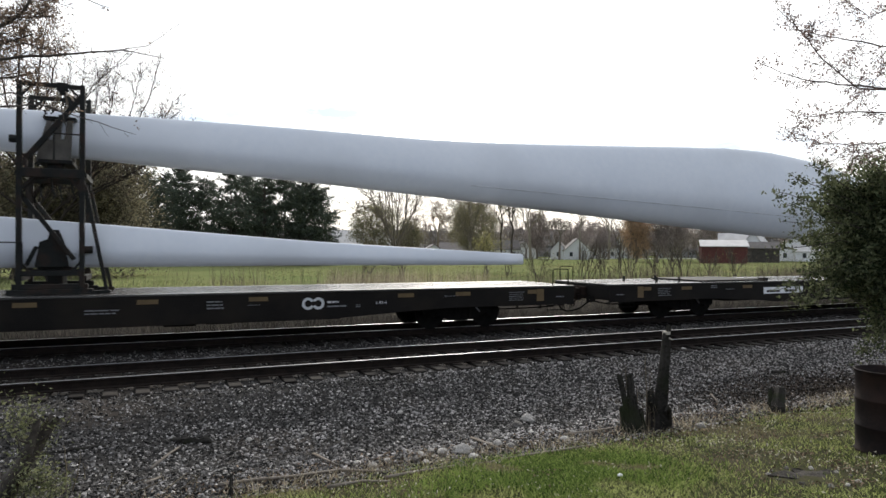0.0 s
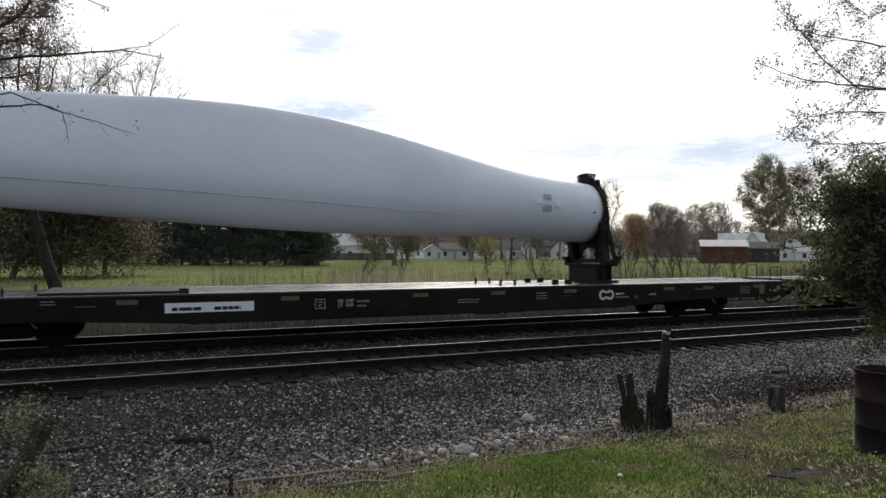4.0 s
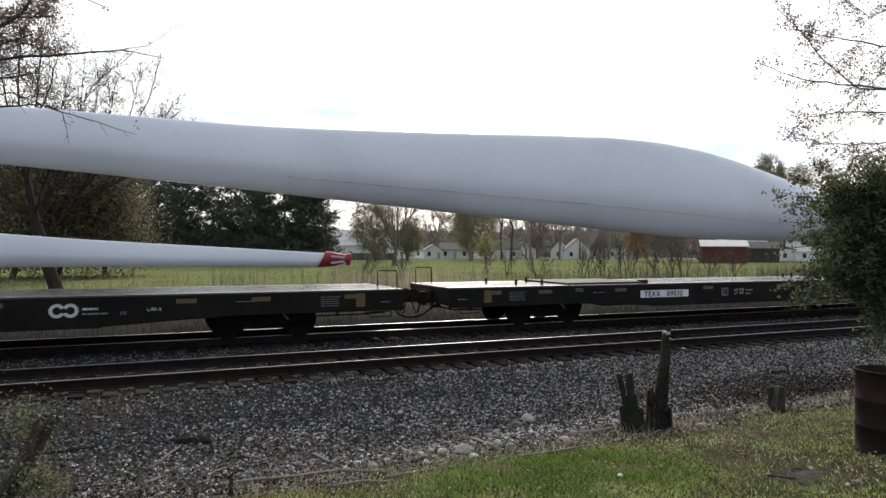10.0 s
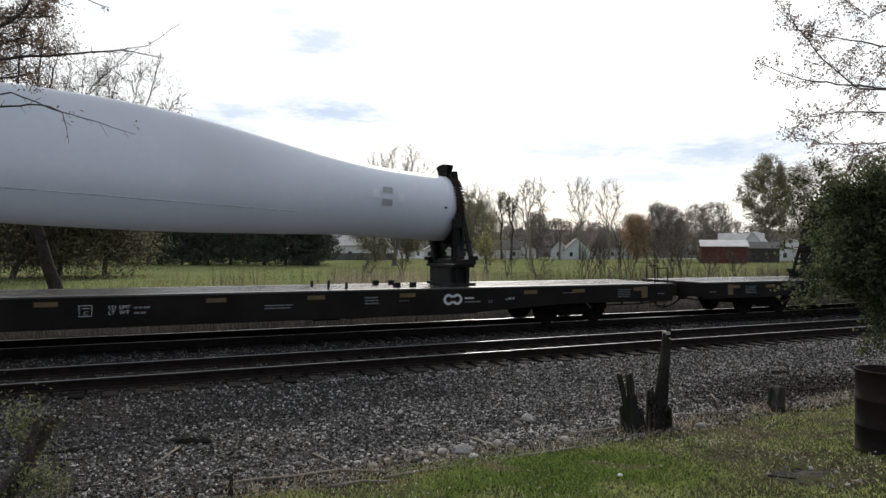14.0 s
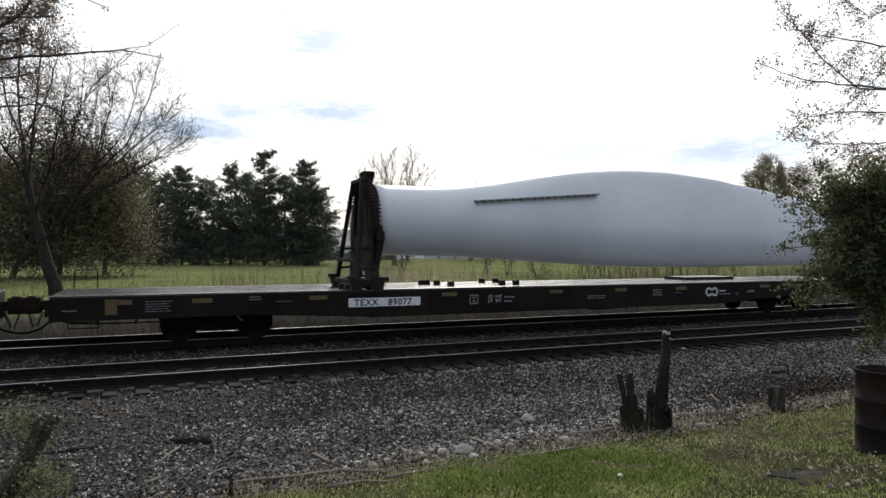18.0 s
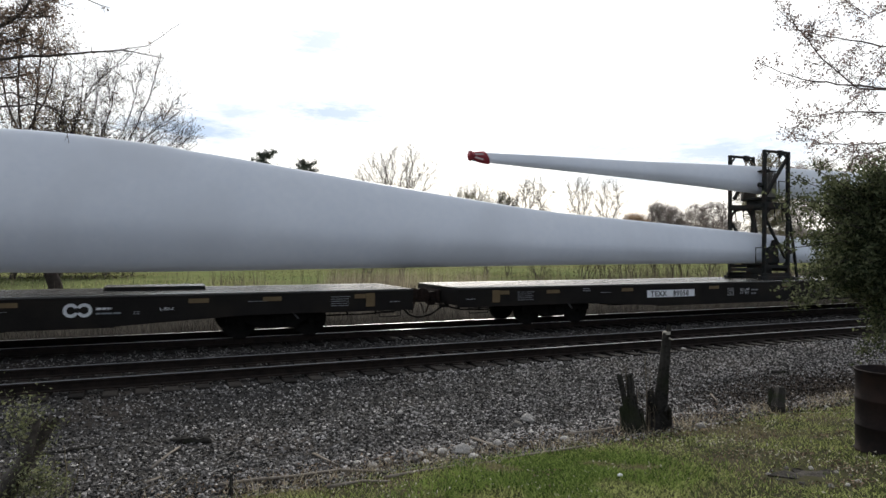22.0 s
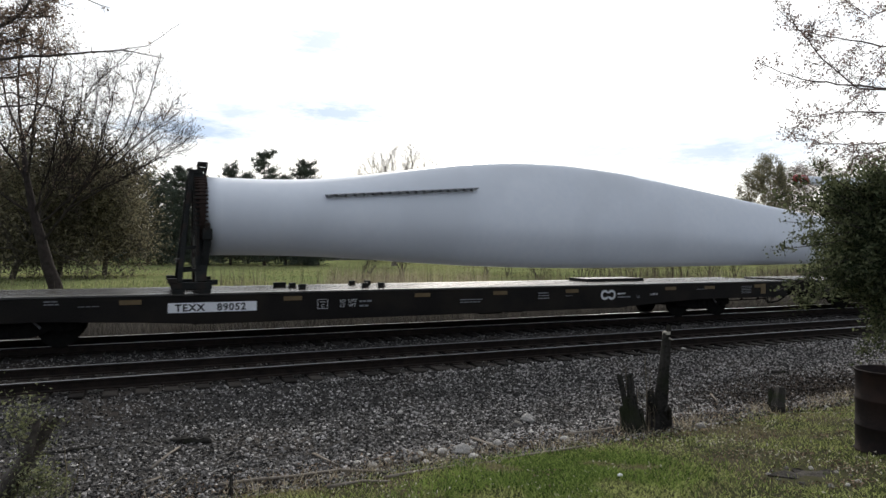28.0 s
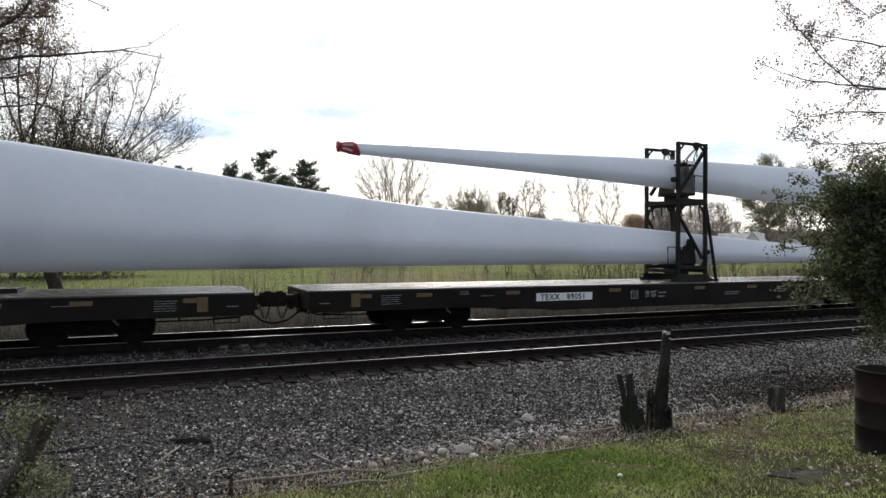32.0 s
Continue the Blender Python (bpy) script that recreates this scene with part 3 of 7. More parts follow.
def hoop(parent, x, y):
    s = Soup().tube([(x - 0.27, y, DECK - 0.05), (x - 0.27, y, DECK + 0.46), (x - 0.24, y, DECK + 0.49), (x + 0.24, y, DECK + 0.49), (x + 0.27, y, DECK + 0.46), (x + 0.27, y, DECK - 0.05)], 0.016, 6)
    part("hand_hold", s, M_STEEL, parent, "thin black hoop hand hold", smooth=True)


def car_mark(parent, digits):
    """The white panel with the car's mark; digits empty where it cannot be read."""
    y = -SIDE - 0.004
    p = part("mark_panel", Soup().box(-6.92, -4.92, y - 0.001, y + 0.003, 0.735, 0.965), M_PANEL, parent, "white panel with black lettering")
    if digits:
        for text, x in (("TEXX", -6.77), (digits, -5.84)):
            o = tagged(lettering(text, 0.235, M_BLACKP, p, space=1.14, bold=0.006), kind="stuff")
            o.location = (x, y - 0.003, 0.768)
            o.scale.x = 1.02
    else:
        add_bars(p, -6.77, 0.78, 0.7, 0.16, 1, M_BLACKP, y - 0.003, "lettering")
        add_bars(p, -5.84, 0.78, 0.8, 0.16, 1, M_BLACKP, y - 0.003, "lettering")


# blade: distance from the root, lower and upper edge about the root's axis, thickness
BLADE = [(0.0, -1.0, 1.0, 2.0), (1.3, -1.0, 1.0, 2.0), (2.4, -1.02, 1.04, 1.98), (3.7, -1.08, 1.19, 1.9), (5.4, -1.2, 1.47, 1.84), (7.2, -1.31, 1.74, 1.74), (9.0, -1.38, 1.9, 1.64),
         (11.0, -1.42, 1.93, 1.54), (13.5, -1.42, 1.77, 1.42), (16.0, -1.4, 1.46, 1.31), (19.0, -1.37, 1.09, 1.19), (22.0, -1.35, 0.74, 1.07), (25.0, -1.32, 0.42, 0.96), (29.0, -1.3, 0.19, 0.81),
         (32.6, -1.3, -0.04, 0.67), (36.6, -1.29, -0.31, 0.52), (41.0, -1.27, -0.64, 0.36), (45.5, -1.28, -0.87, 0.21), (47.0, -1.27, -0.96, 0.13), (47.8, -1.26, -1.0, 0.12)]


def blade_at(s):
    for a, b in zip(BLADE, BLADE[1:]):
        if s <= b[0]:
            k = (s - a[0]) / (b[0] - a[0])
            return [p + (q - p) * k for p, q in zip(a, b)]
    return BLADE[-1]


def blade_ring(s, k, grow=0.0):
    """One section: a circle at the root that turns into an aerofoil, round edge below, thin edge above."""
    _, lo, hi, th = blade_at(s)
    foil = min(1.0, max(0.0, (s - 2.0) / 8.0))
    foil = foil * foil * (3 - 2 * foil)
    mid, half = (lo + hi) / 2, (hi - lo) / 2
    out = []
    for i in range(k):
        a = 2 * math.pi * i / k
        z, y = -math.cos(a), math.sin(a)
        taper = 1.0 - foil * 0.55 * max(0.0, (z + 0.35) / 1.35)
        out.append((s, y * (th / 2 + grow) * taper, mid + z * (half + grow)))
    return out


def smooth_blade():
    """Stations refined so that the outline runs in one curve."""
    xs = np.array([b[0] for b in BLADE])
    fine = np.unique(np.concatenate([np.linspace(0, 14, 43), np.linspace(14, 47.8, 46)]))
    cols = []
    for c in (1, 2, 3):
        y = np.interp(fine, xs, [b[c] for b in BLADE])
        for _ in range(3):
            y[1:-1] = (y[:-2] + 2 * y[1:-1] + y[2:]) / 4
        cols.append(y)
    return [tuple(r) for r in zip(fine, *cols)]


BLADE = [(a if a < 14 else 14 + (a - 14) * 33.4 / 33.8, b * 0.988, c * 0.988, d * 0.988) for a, b, c, d in smooth_blade()]


def sweep_at(s, sweep, lean=0.0):
    """How far a blade bends and leans sideways at a distance from its root."""
    return sweep * max(0.0, (s - 20.0) / 26.65) ** 2 - lean * min(1.0, s / 32.0)


def blade(droop=0.0, end=47.4, sweep=0.0, lean=0.0):
    b = thing("turbine_blade", "long glossy white wind turbine blade lying along the train", "turbine blade", "wind turbine blades")
    k = 40
    s = Soup()
    st = [r[0] for r in BLADE if r[0] < end - 0.1] + [end - 0.1]
    s.add([(x, y - sweep_at(x, sweep, lean), z - droop * max(0.0, (x - 26) / 21.4) ** 2) for q in st for x, y, z in blade_ring(q, k)],
          [(i * k + j, i * k + (j + 1) % k, (i + 1) * k + (j + 1) % k, (i + 1) * k + j) for i in range(len(st) - 1) for j in range(k)] + [tuple(range(k))[::-1], tuple((len(st) - 1) * k + j for j in range(k))])
    part("shell", s, M_BLADE, b, smooth=True)
    # saw-edged strip on the side that shows when the root trails
    v = Soup()
    n = 18
    for i in range(n):
        s0 = 2.90 + i * 4.55 / n
        z0 = 0.55 + i * 0.40 / n
        _, lo, hi, th = blade_at(s0)
        mid, half = (lo + hi) / 2, (hi - lo) / 2
        zz = (z0 - mid) / half
        foil = min(1.0, max(0.0, (s0 - 2.0) / 8.0))
        foil = foil * foil * (3 - 2 * foil)
        yy = -math.sqrt(max(0.01, 1 - zz * zz)) * th / 2 * (1.0 - foil * 0.55 * max(0.0, (zz + 0.35) / 1.35)) - sweep_at(s0, 0.0, lean)
        v.add([(s0, yy + 0.02, z0 - 0.03), (s0 + 0.24, yy + 0.02, z0), (s0 + 0.24, yy - 0.12, z0 + 0.02), (s0 + 0.05, yy - 0.14, z0 - 0.045),
               (s0, yy + 0.02, z0 + 0.05), (s0 + 0.26, yy + 0.02, z0 + 0.07), (s0 + 0.26, yy - 0.12, z0 + 0.06), (s0 + 0.05, yy - 0.14, z0 + 0.02)],
              [(0, 1, 2, 3), (7, 6, 5, 4), (0, 4, 5, 1), (1, 5, 6, 2), (2, 6, 7, 3), (3, 7, 4, 0)])
    part("edge_strip", v, M_STRIP, b, "grey saw-edged strip")
    # seam and taped patches on the other side
    def yat(zz):
        return math.sqrt(max(0.0, 1 - zz * zz)) * 1.0 + 0.006

    for s0, z0, w, h, m in ((2.0, 0.20, 0.28, 0.16, M_PATCH), (2.0, -0.17, 0.30, 0.19, M_PATCH), (1.64, -0.02, 0.20, 0.24, M_PALEPATCH), (2.38, 0.03, 0.20, 0.24, M_PALEPATCH)):
        pt = Soup()
        for q in range(4):
            a, c = z0 + h * q / 4, z0 + h * (q + 1) / 4
            q0, q1 = sweep_at(s0, 0.0, lean), sweep_at(s0 + w, 0.0, lean)
            pt.add([(s0, yat(a) - q0, a), (s0 + w, yat(a) - q1, a), (s0 + w, yat(c) - q1, c), (s0, yat(c) - q0, c)], [(0, 1, 2, 3)])
        part("patch", pt, m, b, "taped patch")
    part("drain_port", Soup().disc((0.35, 1.0, -0.05), (0, 1, 0), 0.035, 0.03, 8), M_BLACKP, b)
    seam = Soup()
    pts = []
    for i in range(40):
        s0 = 4.5 + i * 0.5
        _, lo, hi, th = blade_at(s0)
        zf = -0.52
        mid, half = (lo + hi) / 2, (hi - lo) / 2
        pts.append((s0, math.sqrt(1 - zf * zf) * th / 2 + 0.003 - sweep_at(s0, 0.0, lean), mid + zf * half))
    seam.tube(pts, 0.011, 4)
    part("seam", seam, M_GREYSEAM, b, "thin grey seam line")
    return b


M_PATCH = mat("grey_tape", (0.34, 0.35, 0.36), (0.46, 0.47, 0.48), 3, 0.6)
M_PALEPATCH = mat("pale_tape", (0.84, 0.85, 0.86), (0.90, 0.91, 0.92), 3, 0.5)
M_GREYSEAM = mat("seam_grey", (0.36, 0.37, 0.385), (0.64, 0.665, 0.70), 1.2, 0.6, fine=9, spread=(0.42, 0.58))


def tip_cover(parent, droop=0.0, end=47.4, size=1.0, sweep=0.0):
    """A red cloth cover over the cut tip: slanted mouth, drawn in before a flared end, pale straps."""
    k = 20
    _, lo, hi, _ = blade_at(end - 0.75 * size)
    mid, half = (lo + hi) / 2 - droop, max(0.16, (hi - lo) / 2)
    rows = [(-0.80, 1.10), (-0.74, 1.22), (-0.50, 1.12), (-0.26, 0.92), (-0.16, 0.80), (-0.10, 0.80), (-0.04, 0.98), (0.02, 0.95)]
    s = Soup()
    vs = []
    for i, (d, g) in enumerate(rows):
        for j in range(k):
            a = 2 * math.pi * j / k
            h = g * half * math.sin(a)
            vs.append((end + d * size + (h * 0.55 if i < 2 else h * 0.1), (0.10 + 0.05 * g) * math.cos(a) - sweep, mid + h))
    s.add(vs, [(i * k + j, i * k + (j + 1) % k, (i + 1) * k + (j + 1) % k, (i + 1) * k + j) for i in range(len(rows) - 1) for j in range(k)] + [tuple((len(rows) - 1) * k + j for j in range(k))])
    c = part("tip_cover", s, M_RED, parent, "dark red cloth cover with pale straps over the blade tip", smooth=True)
    for z in (-0.55, 0.5):
        for sy in (-1, 1):
            part("strap", Soup().beam((end - 0.55 * size, sy * 0.150 - sweep, mid + z * half), (end - 0.16 * size, sy * 0.135 - sweep, mid + z * 0.55 * half), 0.012, 0.055), M_TAPE, c, "pale strap")
    return c


M_TAPE = mat("pale_pink_tape", (0.50, 0.36, 0.35), (0.62, 0.47, 0.46), 3, 0.6)


def root_stand(low):
    """A-shaped steel stand that clamps a blade's root ring; the blade lies along +x from it."""
    st = thing("root_stand", "dark steel A-frame stand bolted to a blade root", "blade stand", "root stands")
    z0 = DECK + (0.0 if low else 0.62)
    axis = 3.06 if low else 3.48
    back, fore = (-0.80, 0.12) if low else (-0.58, 0.06)
    foot, head = (-0.60, -0.32) if low else (-0.45, -0.20)
    if not low:
        p = Soup().box(-0.52, 0.10, -0.80, 0.80, DECK + 0.08, DECK + 0.54)
        part("pedestal", p, M_RACK, st, "black box pedestal", bevel=0.02)
        part("pedestal_foot", Soup().box(-0.64, 0.12, -0.98, 0.98, DECK, DECK + 0.08), M_RACK, st, bevel=0.01)
        part("pedestal_top", Soup().box(-0.58, 0.14, -1.0, 1.0, DECK + 0.54, DECK + 0.62), M_RACK, st, bevel=0.01)
        for x in (-0.36, -0.04):
            part("stiffener", Soup().box(x - 0.02, x + 0.02, 0.80, 0.93, DECK + 0.08, DECK + 0.54), M_RACK, st)
            part("stiffener", Soup().box(x - 0.02, x + 0.02, -0.93, -0.80, DECK + 0.08, DECK + 0.54), M_RACK, st)
            # grey discs drawn in place of openings that let light through the pedestal
            part("bolt", Soup().disc((x, 0.82, DECK + 0.42), (0, 1, 0), 0.030, 0.06, 8), M_CHEEK, st)
    else:
        for y in (-0.95, -0.32, 0.32, 0.95):
            for x in (back + 0.04, fore - 0.30):
                part("foot_block", Soup().box(x, x + 0.27, y - 0.15, y + 0.15, z0, z0 + 0.10), M_RACK, st, bevel=0.01)
        z0 += 0.10
    for y in (-1.0, 1.0):
        part("base_runner", Soup().box(back, fore, y - 0.10, y + 0.10, z0, z0 + 0.16).box(back - 0.06, back + 0.14, y - 0.13, y + 0.13, z0 + 0.14, z0 + 0.26), M_RACK, st, bevel=0.012)
        part("base_lug", Soup().box(fore - 0.12, fore + 0.12, y - 0.07, y + 0.07, z0 + 0.10, z0 + 0.22).disc((fore + 0.06, y, z0 + 0.16), (0, 1, 0), 0.05, 0.22, 8), M_RACK, st)
    part("base_beam", Soup().box(back + 0.04, back + 0.16, -1.0, 1.0, z0 + 0.04, z0 + 0.16), M_RACK, st, bevel=0.01)
    part("base_beam", Soup().box(fore - 0.24, fore - 0.10, -1.0, 1.0, z0 + 0.02, z0 + 0.16), M_RACK, st, bevel=0.01)
    top = axis + 1.06
    for side in (-1, 1):
        part("front_leg", Soup().beam((-0.12, side * 0.98, z0 + 0.16), (-0.17, side * 0.36, top), 0.14, 0.24), M_RACK, st, bevel=0.012)
        part("back_leg", Soup().beam((foot, side * 1.02, z0 + 0.16), (head, side * 0.42, top), 0.09, 0.12), M_RACK, st, bevel=0.012)
        for u in (0.10, 0.30):
            yy, zz = side * (1.02 - 0.6 * u), z0 + 0.16 + (top - z0 - 0.16) * u
            part("leg_strut", Soup().beam((foot + (head - foot) * u, yy, zz), (-0.12 - 0.05 * u, yy, zz + 0.04), 0.07), M_RACK, st)
        # clamp arms that grip the ring from below
        part("clamp_arm", Soup().beam((-0.10, side * 0.78, z0 + 0.16), (0.02, side * 0.96, axis - 0.62), 0.20, 0.16).beam((0.02, side * 0.96, axis - 0.68), (0.0, side * 1.05, axis - 0.20), 0.15, 0.12), M_RACK, st, bevel=0.015)
        part("clamp_pad", Soup().box(-0.10, 0.12, side * 1.0 - 0.09, side * 1.0 + 0.09, axis - 0.62, axis - 0.34), M_RACK, st, bevel=0.02)
        part("ram", Soup().tube([(-0.06, side * 0.55, z0 + 0.12), (-0.02, side * 0.78, axis - 0.75)], 0.06, 8), M_STEEL, st, smooth=True)
    part("crossbar", Soup().box(foot - 0.06, foot + 0.04, -0.95, 0.95, z0 + 0.62, z0 + 0.71), M_RACK, st, bevel=0.01)
    part("crossbar", Soup().box(head - 0.06, -0.12, -0.48, 0.48, top - 0.06, top + 0.05), M_RACK, st, bevel=0.01)
    # ring with a cogged edge
    k = 64
    ring = Soup()
    vs = []
    for x in (-0.16, -0.02):
        for r in (0.72, 1.02):
            vs += [(x, r * math.cos(2 * math.pi * i / k), axis + r * math.sin(2 * math.pi * i / k)) for i in range(k)]
    f = []
    for i in range(k):
        j = (i + 1) % k
        f += [(i, j, k + j, k + i), (2 * k + i, 3 * k + i, 3 * k + j, 2 * k + j), (k + i, k + j, 3 * k + j, 3 * k + i), (i, 2 * k + i, 2 * k + j, j)]
    ring.add(vs, f)
    part("root_ring", ring, M_RUST, st, "rust-brown ring flange with bolts")
    part("root_cover", Soup().disc((-0.06, 0, axis), (1, 0, 0), 0.99, 0.06, 48), M_COVER, st, "dark cover over the open blade root")
    n = 40
    hoop_ring = Soup()
    hoop_ring.add([(x, q * math.cos(2 * math.pi * i / n), axis + q * math.sin(2 * math.pi * i / n)) for x in (-0.115, -0.085) for q in (0.46, 0.52) for i in range(n)],
                  [g for i in range(n) for j in ((i + 1) % n,) for g in ((i, j, n + j, n + i), (n + i, n + j, 3 * n + j, 3 * n + i), (i, 2 * n + i, 2 * n + j, j))])
    part("cover_rim", hoop_ring, M_RACK, st)
    bolt_me = Soup().box(-0.26, 0.03, -0.017, 0.017, -0.03, 0.030).mesh("bolt", M_RUST)
    for i in range(60):
        a = 2 * math.pi * (i + 0.5) / 60
        o = part("bolt", bolt_me, None, st)
        o.location = (0, 1.01 * math.cos(a), axis + 1.01 * math.sin(a))
        o.rotation_euler.x = a - math.pi / 2
    part("web_plate", plate_under(axis, z0), M_RACK, st)
    # open bracket at the top: two curved plates joined by studs
    cx, cw = -0.05, 0.075
    crown = Soup()
    n = 8
    for r0, r1, w in ((1.04, 1.075, cw), (1.19, 1.215, cw * 1.25), (1.32, 1.355, cw * 1.5)):
        for i in range(n):
            a0, a1 = math.pi / 2 + 0.27 - 0.54 * i / n, math.pi / 2 + 0.27 - 0.54 * (i + 1) / n
            crown.add([(x, r * math.cos(a), axis + r * math.sin(a)) for x in (cx - w, cx + w) for a, r in ((a0, r0), (a1, r0), (a1, r1), (a0, r1))],
                      [(0, 1, 2, 3), (7, 6, 5, 4), (0, 4, 5, 1), (1, 5, 6, 2), (2, 6, 7, 3), (3, 7, 4, 0)])
    for i in range(n + 1):
        a = math.pi / 2 + 0.27 - 0.54 * i / n
        c, q = math.cos(a), math.sin(a)
        for e in (-1, 1):
            crown.beam((cx + e * cw * 0.85, 1.06 * c, axis + 1.06 * q), (cx + e * cw * 1.35, 1.34 * c, axis + 1.34 * q), 0.03, 0.035)
    part("crown_bracket", crown, M_RACK, st, "pierced steel bracket at the top of the ring")
    return st


def plate_under(axis, z0):
    """Cradle plate below the ring, with an arched opening."""
    s = Soup()
    for side in (-1, 1):
        pts = [(side * 0.98, z0 + 0.1), (side * 0.55, z0 + 0.1), (side * 0.40, z0 + 0.42), (0.0, z0 + 0.56), (0.0, axis - 0.66), (side * 0.5, axis - 0.45), (side * 0.70, axis + 0.1), (side * 0.62, axis + 0.55), (side * 0.86, axis + 0.40), (side * 0.99, axis - 0.1)]
        n = len(pts)
        s.add([(x, y, z) for x in (-0.24, -0.17) for y, z in pts], [tuple(range(n)), tuple(range(2 * n - 1, n - 1, -1))] + [(i, n + i, n + (i + 1) % n, (i + 1) % n) for i in range(n)])
    return s


def blade_rack():
    """Two tall frames side by side, with a lower and an upper blade clamped between them."""
    rk = thing("blade_rack", "tall two-storey dark steel rack holding two blade tips", "blade rack", "blade racks")
    top, mid, half = 5.98, 3.96, 0.78
    for side in (-1, 1):
        y = side * half
        for x in (-0.62, 0.62):
            part("post", Soup().beam((x, y, DECK), (x, y, top), 0.11, 0.13, (0, 1, 0)), M_RACK, rk, bevel=0.01)
            part("foot_plate", Soup().box(x - 0.16, x + 0.16, y - 0.12, y + 0.12, DECK, DECK + 0.04), M_RACK, rk)
        part("top_beam", Soup().box(-0.66, 0.66, y - 0.05, y + 0.05, top - 0.09, top), M_RACK, rk, bevel=0.01)
        part("middle_beam", Soup().box(-0.66, 0.66, y - 0.07, y + 0.07, mid - 0.13, mid + 0.08), M_RACK, rk, bevel=0.01)
        part("foot_beam", Soup().box(-0.85, 0.85, y - 0.09, y + 0.09, DECK, DECK + 0.12).box(-0.75, 0.75, y - 0.06, y + 0.06, DECK + 0.12, DECK + 0.24).box(0.85, 1.22, y - 0.07, y + 0.07, DECK, DECK + 0.08), M_RACK, rk, bevel=0.01)
        part("sill_beam", Soup().box(-0.62, 0.62, y - 0.05, y + 0.05, DECK + 0.42, DECK + 0.54), M_RACK, rk, bevel=0.01)
        part("raking_strut", Soup().beam((1.14, y, DECK + 0.05), (0.68, y, 3.7), 0.08, 0.09, (0, 1, 0)), M_RACK, rk, bevel=0.008)
        part("ram", Soup().beam((-0.52, y * 1.02, 3.35), (0.47, y * 1.02, 1.97), 0.10, 0.08, (0, 1, 0)), M_RACK, rk, bevel=0.01)
        part("ram_rod", Soup().beam((-0.52, y * 1.02, 3.35), (-0.60, y * 1.0, 3.60), 0.05, 0.05, (0, 1, 0)), M_STEEL, rk)
        for x, z, dx, dz in ((-0.6, top - 0.09, 0.22, -0.24), (0.6, top - 0.09, -0.22, -0.24), (-0.6, mid - 0.12, 0.24, -0.30), (0.6, mid - 0.12, -0.24, -0.30), (-0.6, DECK + 0.52, 0.18, 0.22), (0.6, DECK + 0.52, -0.18, 0.22)):
            part("gusset", Soup().beam((x, y, z + dz), (x + dx, y, z), 0.05, 0.06, (0, 1, 0)), M_RACK, rk)
        part("chain_block", Soup().box(0.10, 0.34, y * 0.98 - 0.06, y * 0.98 + 0.06, top - 0.16, top + 0.03).disc((0.22, y * 0.98, top - 0.18), (0, 1, 0), 0.07, 0.09, 10), M_RACK, rk, bevel=0.01)
        for x, x1, z1 in ((0.18, -0.16, 5.36), (0.22, -0.02, 5.42), (0.24, 0.30, 5.46), (0.26, 0.44, 5.62)):
            part("chain", Soup().tube([(x, y * 0.96, top - 0.18), (x * 0.6 + x1 * 0.4 + 0.02, y * 0.85, top * 0.5 + z1 * 0.5 - 0.03), (x1, y * 0.72, z1)], 0.020, 5), M_CHAIN, rk, "hanging steel chain")
            part("shackle", Soup().tube([(x1, y * 0.72, z1 + 0.03), (x1 + 0.03, y * 0.72, z1 - 0.04), (x1 - 0.02, y * 0.72, z1 - 0.09)], 0.028, 5), M_RACK, rk)
        part("corner_brace", Soup().tube([(-0.58, y, mid - 0.62), (-0.50, y, mid - 0.34), (-0.30, y, mid - 0.16), (-0.06, y, mid - 0.12)], 0.035, 5), M_RACK, rk)
        for x in (-0.42, 0.0, 0.40):
            part("hook", Soup().tube([(x, y * 0.9, mid - 0.12), (x + 0.02, y * 0.9, mid - 0.40), (x + 0.07, y * 0.9, mid - 0.52), (x + 0.02, y * 0.9, mid - 0.60)], 0.022, 5), M_RACK, rk)
    for x in (-0.66, 0.66):
        for z0, z1 in ((DECK + 0.30, DECK + 0.42), (mid - 0.10, mid + 0.02)):
            part("cross_tie", Soup().box(x - 0.05, x + 0.05, -half, half, z0, z1), M_RACK, rk)
    # clamps: cradle below, plates to either side, arms and a cap above
    for zb, h, yc in ((1.84, 0.86, -0.33), (4.32, 0.90, 0.0)):
        upper = zb > 3
        for side in (-1, 1):
            y = side * 0.46 + yc * 0.5
            pts = ((-0.36, -0.10), (0.36, -0.10), (0.37, 0.45), (0.40, 0.98), (0.28, 0.98), (0.22, 0.50), (0.15, 0.50), (0.18, 1.0), (0.04, 1.0), (-0.02, 0.46), (-0.09, 0.46), (-0.02, 0.94), (-0.13, 0.94), (-0.26, 0.40)) if upper else ((-0.34, -0.05), (0.34, -0.05), (0.26, 0.60), (0.14, 0.95), (-0.02, 0.95), (-0.08, 0.70), (-0.24, 0.62))
            n = len(pts)
            c = Soup()
            c.add([(x, yy, zb + z * h) for yy in (y - 0.04, y + 0.04) for x, z in pts], [tuple(range(n)), tuple(range(2 * n - 1, n - 1, -1))] + [(i, n + i, n + (i + 1) % n, (i + 1) % n) for i in range(n)])
            part("clamp_plate", c, M_CHEEK if upper else M_RACK, rk, "worn grey clamp plate" if upper else "", bevel=0.008)
            arm = Soup().beam((-0.50, side * 0.70, zb - 0.06), (0.56, side * 0.74, zb + 1.36), 0.12, 0.09, (0, 1, 0)) if upper else Soup().beam((-0.5, y, zb + 0.0), (-0.3, y, zb + h * 0.5), 0.08, 0.08, (0, 1, 0))
            part("clamp_arm", arm, M_RACK, rk, bevel=0.008)
